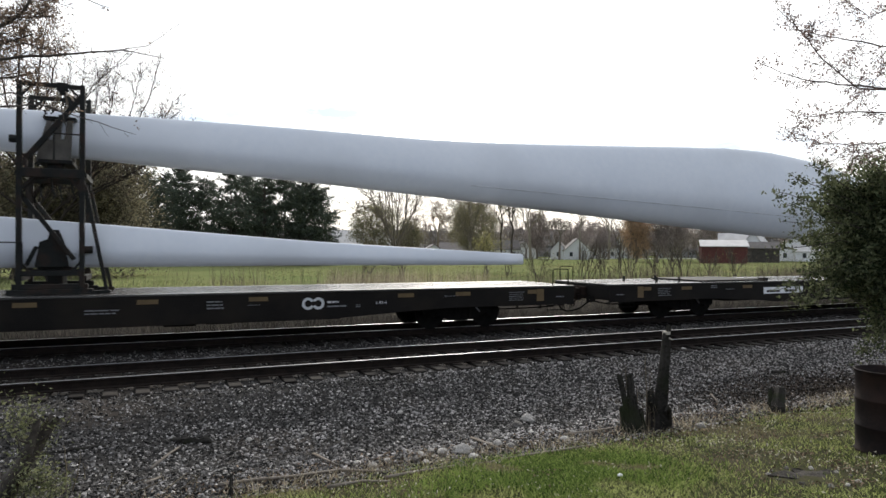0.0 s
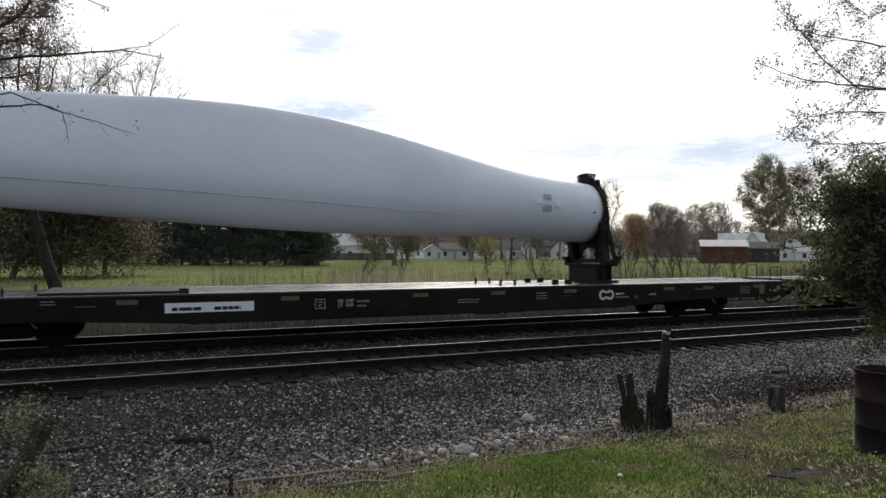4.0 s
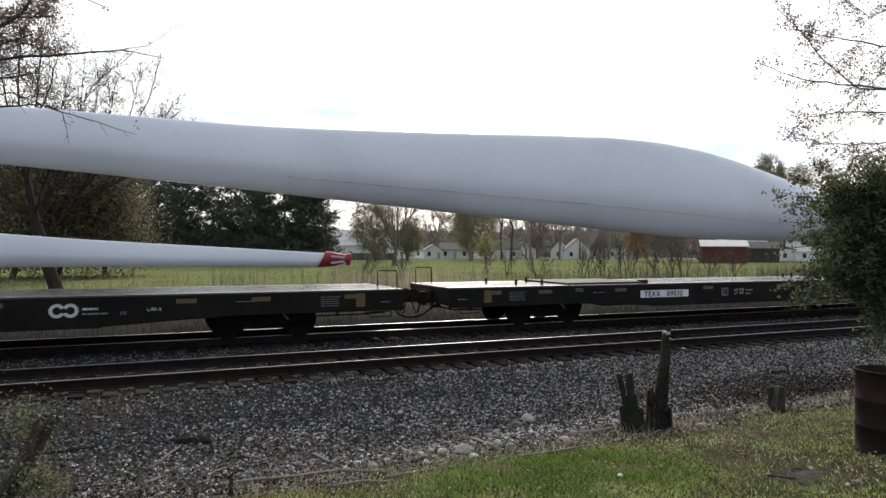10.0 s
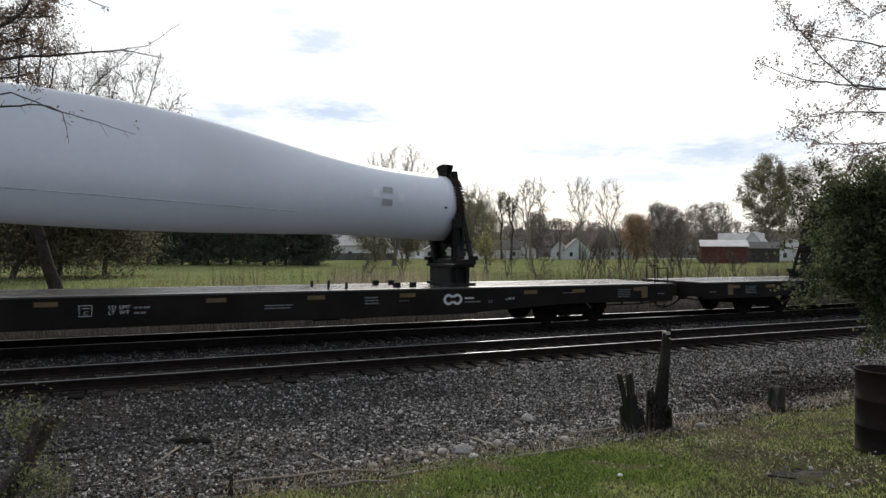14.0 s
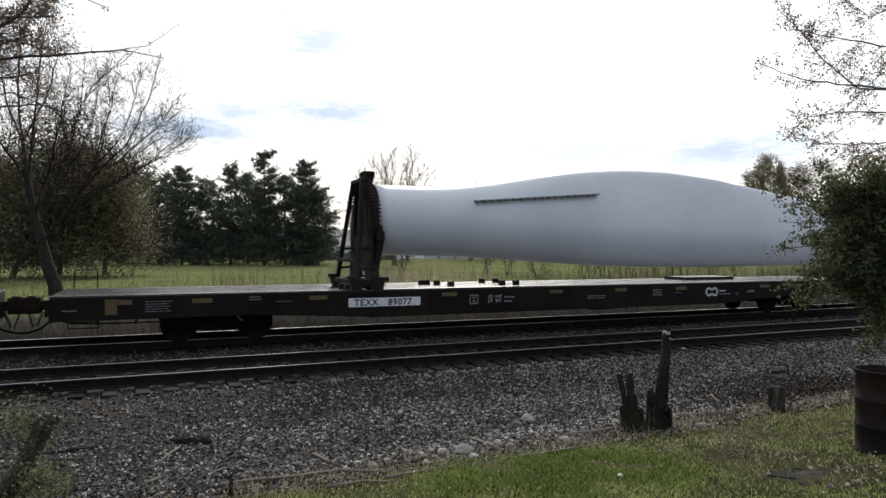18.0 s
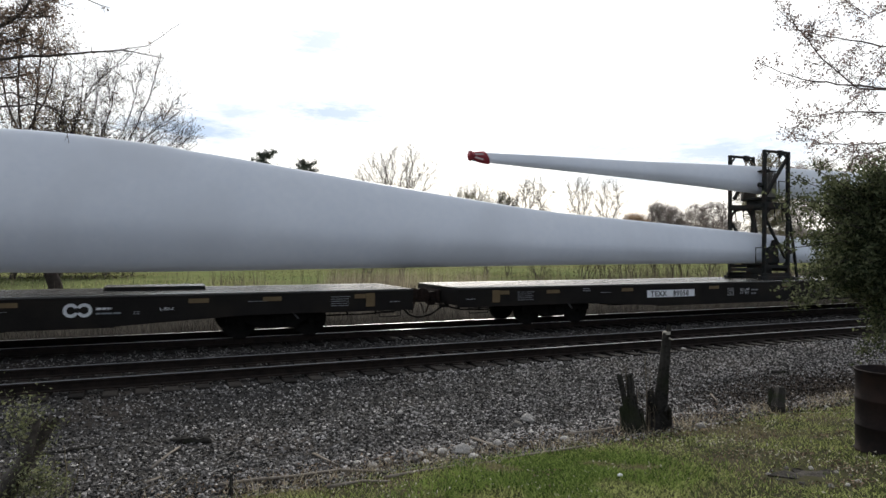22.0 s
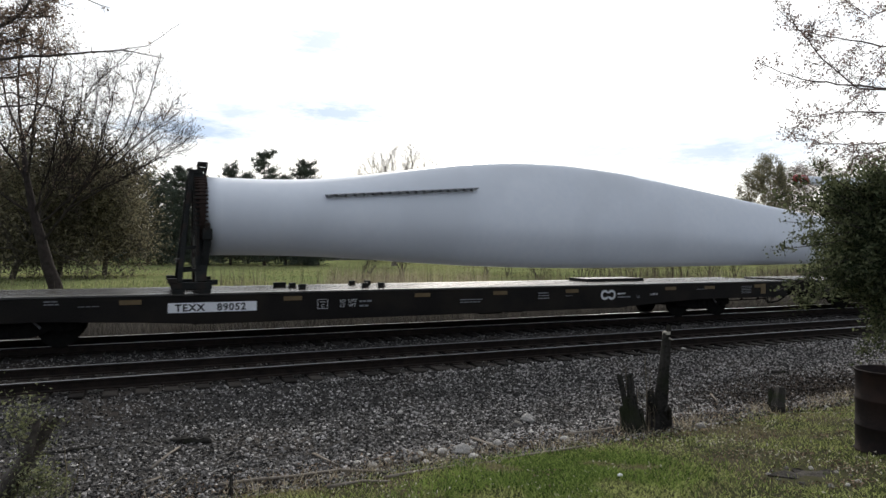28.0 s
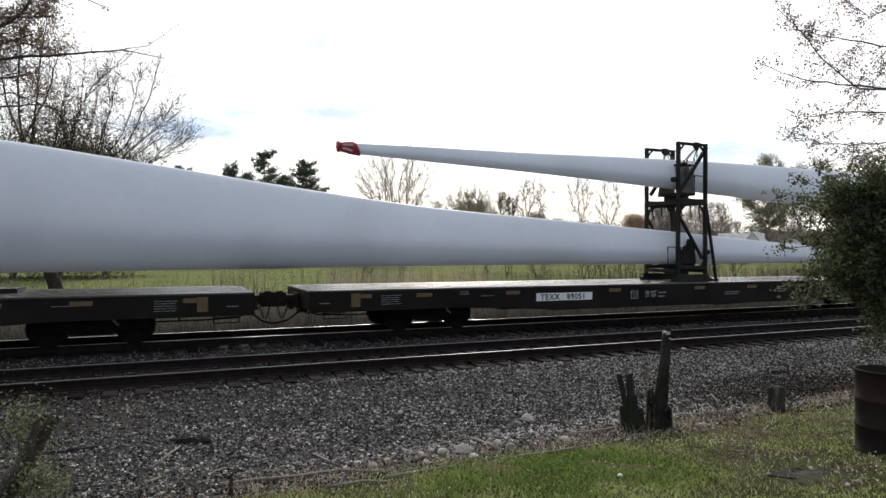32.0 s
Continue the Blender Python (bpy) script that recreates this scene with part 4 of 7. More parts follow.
            part("pivot_drum", Soup().disc((-0.72 if upper else 0.74, side * 0.72, zb + 0.36), (1, 0, 0), 0.09, 0.20, 10), M_RACK, rk)
            x0, x1 = (0.06, 0.58) if upper else (-1.12, -0.55)
            part("guard_loop", Soup().tube([(x0, side * 0.84, zb - 0.10), (x0, side * 0.84, zb + 0.52), (x1, side * 0.84, zb + 0.52), (x1, side * 0.84, zb - 0.10)], 0.026, 6), M_RACK, rk)
        part("cradle", Soup().box(-0.30, 0.40, -0.55, 0.55, zb - 0.13, zb - 0.04).box(-0.12, 0.2, -0.45, 0.45, zb - (0.34 if upper else 0.5), zb - 0.12), M_RACK, rk, bevel=0.01)
        part("clamp_cap", Soup().box(-0.22, 0.46, -0.42, 0.42, zb + h + 0.02, zb + h + 0.08).box(0.08, 0.28, -0.30, 0.30, zb + h + 0.08, zb + h + 0.15), M_RACK, rk, bevel=0.01)
    return rk


M_COVER = mat("dark_root_cover", (0.010, 0.010, 0.010), (0.022, 0.021, 0.020), 3, 0.8, spec=0.2)
M_CHEEK = mat("dull_grey_plate", (0.055, 0.050, 0.043), (0.165, 0.15, 0.128), 3, 0.6, 0.0, 0.1)
M_CHAIN = mat("weathered_chain", (0.12, 0.09, 0.06), (0.28, 0.23, 0.17), 9, 0.6, 0.4)


# ---- put the train together; j counts the cars backwards
MARKS = {-5: "", -4: "89022", -3: "89024", -2: "", -1: "89005", 0: "89011", 1: "89030", 2: "89023", 3: "89017", 4: "89081", 5: "89076", 6: "89077",
         7: "89060", 8: "89058", 9: "89038", 10: "89047", 11: "", 12: "89052", 13: "89056", 14: "89051"}
ROOT_A, ROOT_B = -6.07, 6.15
SIDE_A, SIDE_B = -0.50, 0.25
movers = []
car_proto = flatcar()
stand_a, stand_b, rack_proto = root_stand(True), root_stand(False), blade_rack()
block_me = soften(Soup().box(-0.09, 0.09, -0.07, 0.07, 0.0, 0.14).mesh("deck_block", M_RACK), 0.012)
pin_me = Soup().box(-0.03, 0.03, -0.03, 0.03, 0.0, 0.16).mesh("deck_pin", M_RACK)
tray_me = soften(Soup().box(0, 3.1, -1.25, 1.25, 0.0, 0.055).box(2.9, 3.12, -1.27, -1.0, 0.0, 0.11).mesh("deck_tray", M_RACK), 0.01)
low_tray_me = Soup().box(0, 2.35, -0.5, 0.6, 0.0, 0.10).mesh("deck_tray", M_RACK)
low_tray_me.materials.append(M_DECK)
low_tray_me.polygons[1].material_index = 1
first = {}
blades = []


def use(key, made, m):
    """The first use takes the prototype itself, later ones copies."""
    if key in first:
        return copy_thing(made, m)
    first[key] = True
    made.matrix_basis = m
    return made


cars = []
for j in range(-7, 18):
    cars.append((j, use("car", car_proto, pose(CAR0 - PITCH * j, FAR_Y, 0))))
for j, car in cars:
    kind = j % 3
    movers.append((car, 0))
    car_mark(car, MARKS.get(j, ""))
    x0 = CAR0 - PITCH * j
    if kind != 0:
        hoop(car, HALF - 0.45, -SIDE + 0.06)
    if kind != 2:
        hoop(car, -HALF + 0.45, SIDE - 0.06)
    if kind == 0:
        for x, y in ((-3.72, 0.3), (-3.35, 0.0), (-3.23, -0.75), (-3.55, 0.35)):
            part("deck_block", block_me, None, car).location = (x - 0.42, y, DECK)
        for x, y in ((-1.47, 0.7), (-1.03, 0.6), (-1.46, -0.6), (-1.03, -0.7)):
            part("deck_pin", block_me, None, car).location = (x - 0.42, y, DECK)
        part("deck_tray", low_tray_me, None, car, "low pale-topped platform on the deck").location = (6.08, 0.55, DECK)
    if kind == 1:
        for x, y in ((4.12, 0.6), (4.61, 0.6), (4.3, -0.75), (4.78, -0.75)):
            part("deck_block", block_me, None, car).location = (x, y, DECK)
        for x, y in ((2.36, -0.75), (2.85, -0.75), (2.21, 0.6), (2.70, 0.6)):
            part("deck_pin", pin_me, None, car).location = (x, y, DECK)
        for x, y in ((-11.4, 0.5), (-11.0, -0.7), (-10.2, -0.9), (-9.8, 0.7)):
            part("deck_pin", pin_me, None, car).location = (x, y, DECK)
        part("deck_tray", tray_me, None, car, "low black tray on the deck").location = (-9.5, 0, DECK)
    if kind == 0:
        movers.append((use("stand_a", stand_a, pose(x0 + ROOT_A, FAR_Y + SIDE_A, 0)), 0))
        blades.append((j, 0, pose(x0 + ROOT_A, FAR_Y + SIDE_A, 3.06, 0, 0, 0)))
    if kind == 1:
        movers.append((use("stand_b", stand_b, pose(x0 + ROOT_B, FAR_Y + SIDE_B, 0, 0, 0, 180)), 0))
        blades.append((j, 1, pose(x0 + ROOT_B, FAR_Y + SIDE_B, 3.48, 0, 0, 180) @ pose(0, 0, 0, 0, -3.75, 0)))
    if kind == 2:
        movers.append((use("rack", rack_proto, pose(x0 - 0.16, FAR_Y, 0)), 0))
# blades whose tips wear a cover: car, upper deck
TIPPED = {(-2, 1), (1, 1), (4, 1), (7, 1), (10, 1), (13, 1), (-5, 1), (3, 0), (9, 0), (12, 0), (15, 0), (6, 0)}
low_blade, high_blade, bare_blade = blade(0.0, 46.80, 1.2, 0.50), blade(0.36, 47.2, 0.0, 0.25), blade(0.0, 46.7, 1.2, 0.50)
for j, upper, m in blades:
    b = use("high_blade", high_blade, m) if upper else use("low_blade", low_blade, m) if (j, upper) in TIPPED else use("bare_blade", bare_blade, m)
    movers.append((b, 0))
for (j, upper, m), (b, _) in zip(blades, movers[-len(blades):]):
    if (j, upper) in TIPPED:
        tip_cover(b, 0.34 * upper, 47.2 if upper else 46.80, 0.72 if upper else 0.95, -0.25 if upper else 0.66)


# ---------------------------------------------------------------- plants
def grow_tree(seed, height, spread, levels=4, trunk_r=0.2, fork=0.25, limbs=7, twig_r=0.006, lean=(0, 0), upward=0.5, wiggle=0.12, stems=1, tipstep=0.35, kids=(7, 6, 5, 4), tilts=(0.45, 0.95), fan=0.22):
    """A branching skeleton: tapered tubes for trunk and limbs, and the places of the twig ends."""
    rg = random.Random(seed)
    soup, ends = Soup(), []

    def bough(p, d, length, r, level):
        n = max(3, int(5 - level * 0.6))
        pts, rad = [p.copy()], [r]
        for i in range(n):
            d = (d + Vector((rg.gauss(0, wiggle), rg.gauss(0, wiggle), rg.gauss(0, wiggle) + 0.03 * upward))).normalized()
            p = p + d * (length / n)
            pts.append(p.copy())
            rad.append(max(twig_r, r * (1 - 0.75 * (i + 1) / n)))
        soup.tube(pts, rad, 7 if level == 0 else 5 if level == 1 else 3, cap=False)
        if level >= levels:
            ends.append((pts[-1], d))
            ends.append((pts[len(pts) // 2], d))
            return
        count = kids[min(level, len(kids) - 1)]
        for c in range(count):
            k = (fork if level == 0 else 0.25) + (1 - (fork if level == 0 else 0.25)) * (c + rg.random()) / count
            f = min(len(pts) - 2, int(k * n))
            q = pts[f].lerp(pts[f + 1], k * n - f)
            axis = pts[f + 1] - pts[f]
            side = axis.orthogonal().normalized()
            side.rotate(Matrix.Rotation(rg.uniform(0, 2 * math.pi), 3, axis.normalized()))
            tilt = rg.uniform(*tilts)
            nd = (axis.normalized() * math.cos(tilt) * (0.5 + upward) + side * math.sin(tilt) * spread).normalized()
            bough(q, nd, length * rg.uniform(0.42, 0.68) * (1.0 - 0.35 * k if level == 0 else 1 - 0.25 * k), max(twig_r, rad[f] * rg.uniform(0.45, 0.7)), level + 1)
        ends.append((pts[-1], d))

    for s in range(stems):
        d = Vector((lean[0] + (rg.gauss(0, fan) if stems > 1 else 0), lean[1] + (rg.gauss(0, fan) if stems > 1 else 0), 1)).normalized()
        bough(Vector((rg.gauss(0, 0.12) if stems > 1 else 0, rg.gauss(0, 0.12) if stems > 1 else 0, -0.15)), d, height * rg.uniform(0.85, 1.0) * 0.8, trunk_r, 0)
    return soup, ends


def leaves(ends, per, size, spread, seed, droop=0.0, keep=1.0):
    """Small folded leaf blades about the twig ends."""
    rg = np.random.default_rng(seed)
    pts = np.array([tuple(e[0]) for e in ends if rg.random() < keep])
    if not len(pts):
        pts = np.zeros((1, 3))
    c = np.repeat(pts, per, 0) + rg.normal(0, spread, (len(pts) * per, 3)) - (0, 0, droop)
    k = len(c)
    a = rg.normal(0, 1, (k, 3))
    a /= np.linalg.norm(a, axis=1)[:, None]
    b = np.cross(a, rg.normal(0, 1, (k, 3)))
    b /= np.linalg.norm(b, axis=1)[:, None]
    s = size * rg.uniform(0.6, 1.3, (k, 1))
    v = np.stack([c - a * s, c + b * s * 0.45, c + a * s, c - b * s * 0.45 + np.cross(a, b) * s * 0.2], 1).reshape(-1, 3)
    f = (np.arange(k) * 4)[:, None] + np.array([0, 1, 2, 3])
    return v, f


def leaf_mesh(name, v, f, material):
    me = bpy.data.meshes.new(name)
    me.from_pydata(v, [], f)
    me.materials.append(material)
    me.update()
    return me


M_LEAF_DK = mat("dark_green_leaves", (0.036, 0.050, 0.026), (0.185, 0.205, 0.112), 2, 0.85, island=0.6, transmit=0.42, spec=0.1)
M_LEAF_BR = mat("russet_leaves", (0.10, 0.073, 0.053), (0.27, 0.195, 0.14), 2, 0.7, island=0.6, transmit=0.45)
M_WARMTWIG = mat("fine_warm_grey_twigs", (0.16, 0.13, 0.095), (0.30, 0.255, 0.19), 4, 0.95, 0, 0.3, 25, spec=0.05)
# tan lightened, distance haze is put into the colour
M_LEAF_HZ = mat("hazed_tan_leaves", (0.22, 0.16, 0.115), (0.42, 0.33, 0.25), 2, 0.8, island=0.6, transmit=0.5)
M_LEAF_OD = mat("dull_olive_leaves", (0.066, 0.060, 0.041), (0.245, 0.220, 0.145), 2, 0.75, island=0.6, transmit=0.4, spec=0.2)
M_LEAF_PK = mat("pinkish_brown_leaves", (0.13, 0.095, 0.088), (0.30, 0.225, 0.20), 2, 0.7, island=0.6, transmit=0.65)
M_LEAF_YL = mat("yellow_green_leaves", (0.16, 0.155, 0.06), (0.38, 0.35, 0.16), 2, 0.7, island=0.6, transmit=0.4)
# mauve paled to carry the haze over the far crowns
M_LEAF_PU = mat("dull_mauve_leaves", (0.24, 0.205, 0.19), (0.44, 0.385, 0.36), 2, 0.7, island=0.6, transmit=0.5)
M_PINE = mat("pine_needles", (0.034, 0.046, 0.034), (0.098, 0.120, 0.082), 1, 0.8, island=0.5, transmit=0.1)


def tree(name, label, at, bark, leaf=None, per=3, size=0.08, cloud=0.25, keep=1.0, turn=0, category="tree", group="", seed=1, **k):
    soup, ends = grow_tree(seed, **k)
    t = thing(name, label, category, group, pose(*at, 0, 0, turn))
    part("trunk", soup, bark, t, smooth=True)
    if leaf:
        v, f = leaves(ends, per, size, cloud, seed, keep=keep)
        part("crown", leaf_mesh("crown", v, f, leaf), None, t)
    return t


def pine(seed, height, width):
    """Trunk and a crown of needle tufts on drooping whorls of boughs."""
    rg = random.Random(seed)
    trunk = Soup().tube([(0, 0, -0.2), (0.1, 0, height * 0.5), (0, 0.1, height)], [height * 0.016, height * 0.010, 0.02], 7)
    tufts = []
    z = height * rg.uniform(0.03, 0.06)
    while z < height * 0.985:
        k = 1 - z / height
        reach = width * (0.16 + 0.84 * min(1.0, k * 1.8) ** 0.72) * rg.uniform(0.65, 1.1)
        for b in range(rg.randint(4, 6)):
            a = rg.uniform(0, 2 * math.pi)
            r = reach * rg.uniform(0.5, 1.15)
            root = Vector((0, 0, z + rg.gauss(0, 0.2)))
            tip = root + Vector((r * math.cos(a), r * math.sin(a), r * (rg.uniform(0.02, 0.40) + 0.35 * (1 - k) ** 2)))
            mid = root.lerp(tip, 0.55) - Vector((0, 0, r * 0.06))
            trunk.tube([root, mid, tip], [0.06, 0.035, 0.012], 3, cap=False)
            side = Vector((-math.sin(a), math.cos(a), 0))
            for q in range(int(5 + r * 7.0)):
                u = rg.uniform(0.25, 1.04)
                p = root.lerp(mid, u / 0.55) if u < 0.55 else mid.lerp(tip, (u - 0.55) / 0.45)
                tufts.append(tuple(p + side * rg.gauss(0, 0.10 + 0.20 * r * (1 - abs(u - 0.7))) + Vector((0, 0, rg.gauss(0.04, 0.22)))))
        z += height * rg.uniform(0.030, 0.052)
    return trunk, tufts


def pine_meshes(seed, height, width):
    trunk, tufts = pine(seed, height, width)
    c = np.array(tufts)
    rg = np.random.default_rng(seed)
    c = np.repeat(c, 8, 0) + rg.normal(0, 0.17, (len(c) * 8, 3)) * (1, 1, 0.6)
    k = len(c)
    a = rg.normal(0, 1, (k, 3)) + (0, 0, 0.5)
    a /= np.linalg.norm(a, axis=1)[:, None]
    b = np.cross(a, rg.normal(0, 1, (k, 3)))
    b /= np.linalg.norm(b, axis=1)[:, None]
    s = rg.uniform(0.22, 0.48, (k, 1))
    v = np.stack([c - b * s * 0.16, c + b * s * 0.16, c + a * s], 1).reshape(-1, 3)
    return trunk.mesh("trunk", M_BARK), leaf_mesh("crown", v, np.arange(3 * k).reshape(-1, 3), M_PINE)


# ---- field edge: a row of pines
PINES = [pine_meshes(11 + i, 1.0 * h, w) for i, (h, w) in enumerate(((18.5, 5.8), (17.5, 5.2), (19.4, 4.4), (16.0, 6.4)))]
for i, (at, k, h) in enumerate((((-37.77, 139.26, -0.50), 1, 0.9), ((-32.43, 136.89, -0.50), 0, 0.95), ((-28.47, 137.32, -0.50), 3, 1.05), ((-23.31, 131.75, -0.50), 1, 0.9), ((-19.69, 132.34, -0.50), 0, 0.86), ((-14.49, 127.84, -0.50), 3, 0.95), ((-10.26, 128.15, -0.50), 1, 0.84), ((-5.72, 125.05, -0.50), 0, 0.86),
                                ((-1.10, 124.09, -0.50), 3, 0.98), ((4.22, 119.55, -0.50), 1, 0.93), ((8.23, 121.05, -0.50), 3, 0.92), ((11.91, 117.23, -0.50), 0, 0.92), ((17.10, 113.84, -0.50), 2, 1.02), ((20.92, 115.43, -0.50), 3, 0.96), ((23.76, 111.98, -0.50), 1, 1.0), ((25.85, 112.14, -0.50), 3, 0.82),
                                ((-24.07, 146.31, -0.50), 0, 0.9), ((-8.30, 139.32, -0.50), 2, 0.85), ((2.05, 134.73, -0.50), 0, 0.9), ((16.34, 128.39, -0.50), 3, 1.05))):
    t = thing("pine_tree", "tall dark green pine with dense drooping boughs at the field's edge", "pine tree", "row of pines", pose(*at, 0, 0, i * 67))
    t.scale = (h, h, h)
    part("trunk", PINES[k][0], None, t)
    part("crown", PINES[k][1], None, t)

# ---- dense trees before the pines
for at, sd, h in (((-15.94, 72.70, -0.50), 25, 15.5), ((-11.52, 67.46, -0.50), 23, 15.5), ((-8.34, 71.52, -0.50), 26, 14.5), ((-4.68, 74.27, -0.50), 24, 13.0)):
    tree("field_oak", "dense olive-brown tree in front of the pines", at, M_BARK, M_LEAF_OD, 13, 0.15, 0.95, group="trees before the pines", seed=sd, height=h, spread=1.5, levels=3, trunk_r=0.26, fork=0.12, upward=0.35, wiggle=0.2, kids=(15, 8, 6), twig_r=0.02)

for at, h, sd in (((37.84, 51.04, -0.50), 4.2, 61), ((41.54, 53.78, -0.50), 3.6, 62), ((39.29, 48.21, -0.50), 4.8, 63), ((42.83, 51.02, -0.50), 4.0, 64), ((46.48, 51.59, -0.50), 3.6, 65), ((34.71, 61.18, -0.50), 3.8, 66), ((34.85, 47.99, -0.50), 3.4, 67), ((49.90, 47.88, -0.50), 3.0, 68), ((20.19, 54.49, -0.50), 3.6, 69), ((30.31, 47.82, -0.50), 3.2, 70), ((43.44, 46.37, -0.50), 4.4, 72), ((43.15, 44.32, -0.50), 3.8, 73), ((15.70, 52.11, -0.50), 2.6, 74), ((48.93, 43.94, -0.50), 3.6, 75)):
    tree("sapling", "thin bare sapling clump in the weeds", at, M_BARK, M_LEAF_YL, 1, 0.05, 0.2, 0.3, category="sapling", group="saplings beside the field", seed=sd, height=h, spread=0.6, stems=4, trunk_r=0.045, levels=2, upward=0.9, kids=(6, 4), twig_r=0.012)
tree("yellow_shrub", "small loose yellow-green shrub on the field", (33.42, 63.94, -0.50), M_BARK, M_LEAF_YL, 5, 0.09, 0.35, category="shrub", seed=71, height=4.6, spread=0.8, stems=4, trunk_r=0.05, levels=2, upward=0.8, kids=(8, 5), twig_r=0.012)


# ---------------------------------------------------------------- near plants
class Limbs:
    """Boughs drawn from a few bends, with side twigs that carry leaves."""

    def __init__(self, seed):
        self.rg = random.Random(seed)
        self.wood, self.ends, self.least = Soup(), [], 0.003

    def limb(self, pts, r0, r1, twigs=10, reach=0.5, sub=3, droop=0.0, start=0.15, bare=0):
        kept = list(self.ends)
        pts = [Vector(p) for p in pts]
        fine = []
        for a, b in zip(pts, pts[1:]):
            for i in range(4):
                j = 0.012 * (b - a).length
                fine.append(a.lerp(b, i / 4) + Vector((self.rg.gauss(0, j), self.rg.gauss(0, j), self.rg.gauss(0, j))))
        fine.append(pts[-1])
        n = len(fine)
        self.wood.tube(fine, [r0 + (r1 - r0) * i / (n - 1) for i in range(n)], 6, cap=False)
        for k in range(twigs):
            u = start + (1 - start) * (k + self.rg.random()) / twigs
            i = min(n - 2, int(u * (n - 1)))
            self.twig(fine[i], (fine[i + 1] - fine[i]).normalized(), reach * self.rg.uniform(0.5, 1.2) * (1.1 - 0.5 * u), max(self.least, (r0 + (r1 - r0) * u) * 0.45), sub, droop)
        self.ends.append((fine[-1], fine[-1] - fine[-2]))
        if bare:
            self.ends = kept + self.rg.sample(self.ends[len(kept):], max(1, (len(self.ends) - len(kept)) // bare))

    def twig(self, p, along, length, r, sub, droop):
        rg = self.rg
        d = (along + Vector((rg.gauss(0, 0.6), rg.gauss(0, 0.6), rg.gauss(0.1 - droop, 0.6)))).normalized()
        pts = [p]
        for i in range(3):
            d = (d + Vector((rg.gauss(0, 0.18), rg.gauss(0, 0.18), rg.gauss(-0.08 * droop, 0.18)))).normalized()
            pts.append(pts[-1] + d * length / 3)
        self.wood.tube(pts, [max(q, self.least * 0.8) for q in (r, r * 0.75, r * 0.5, r * 0.35)], 4, cap=False)
        self.ends += [(pts[2], d), (pts[3], d)]
        if sub > 0:
            for q in range(sub):
                self.twig(pts[1 + q % 2], d, length * rg.uniform(0.4, 0.7), r * 0.5, sub - 2, droop)


M_FIELDBARK = mat("dull_mauve_bark", (0.018, 0.015, 0.014), (0.052, 0.043, 0.040), 4, 0.95, 0, 0.4, 25, spec=0.05)
# bark tone lightened for the glare of bright sky around thin twigs
M_TWIG = mat("mauve_grey_bark", (0.090, 0.068, 0.062), (0.21, 0.165, 0.15), 4, 0.95, 0, 0.4, 25, spec=0.1)

# mauve and olive raised in tone to stand for haze over distant trees
M_LEAF_DKB = mat("dark_mauve_leaves", (0.16, 0.135, 0.125), (0.36, 0.315, 0.295), 2, 0.8, island=0.6, transmit=0.5)
M_LEAF_OLH = mat("hazed_olive_leaves", (0.125, 0.118, 0.072), (0.31, 0.285, 0.182), 2, 0.8, island=0.6, transmit=0.5)
M_LEAF_OR = mat("orange_tan_leaves", (0.26, 0.17, 0.10), (0.52, 0.37, 0.24), 2, 0.8, island=0.6, transmit=0.45)


M_PALETWIG = mat("pale_tan_twigs", (0.19, 0.165, 0.135), (0.36, 0.32, 0.26), 4, 0.95, 0, 0.3, 25, spec=0.05)
M_GREYTWIG = mat("grey_twigs", (0.125, 0.108, 0.092), (0.245, 0.215, 0.185), 4, 0.95, 0, 0.3, 25, spec=0.05)


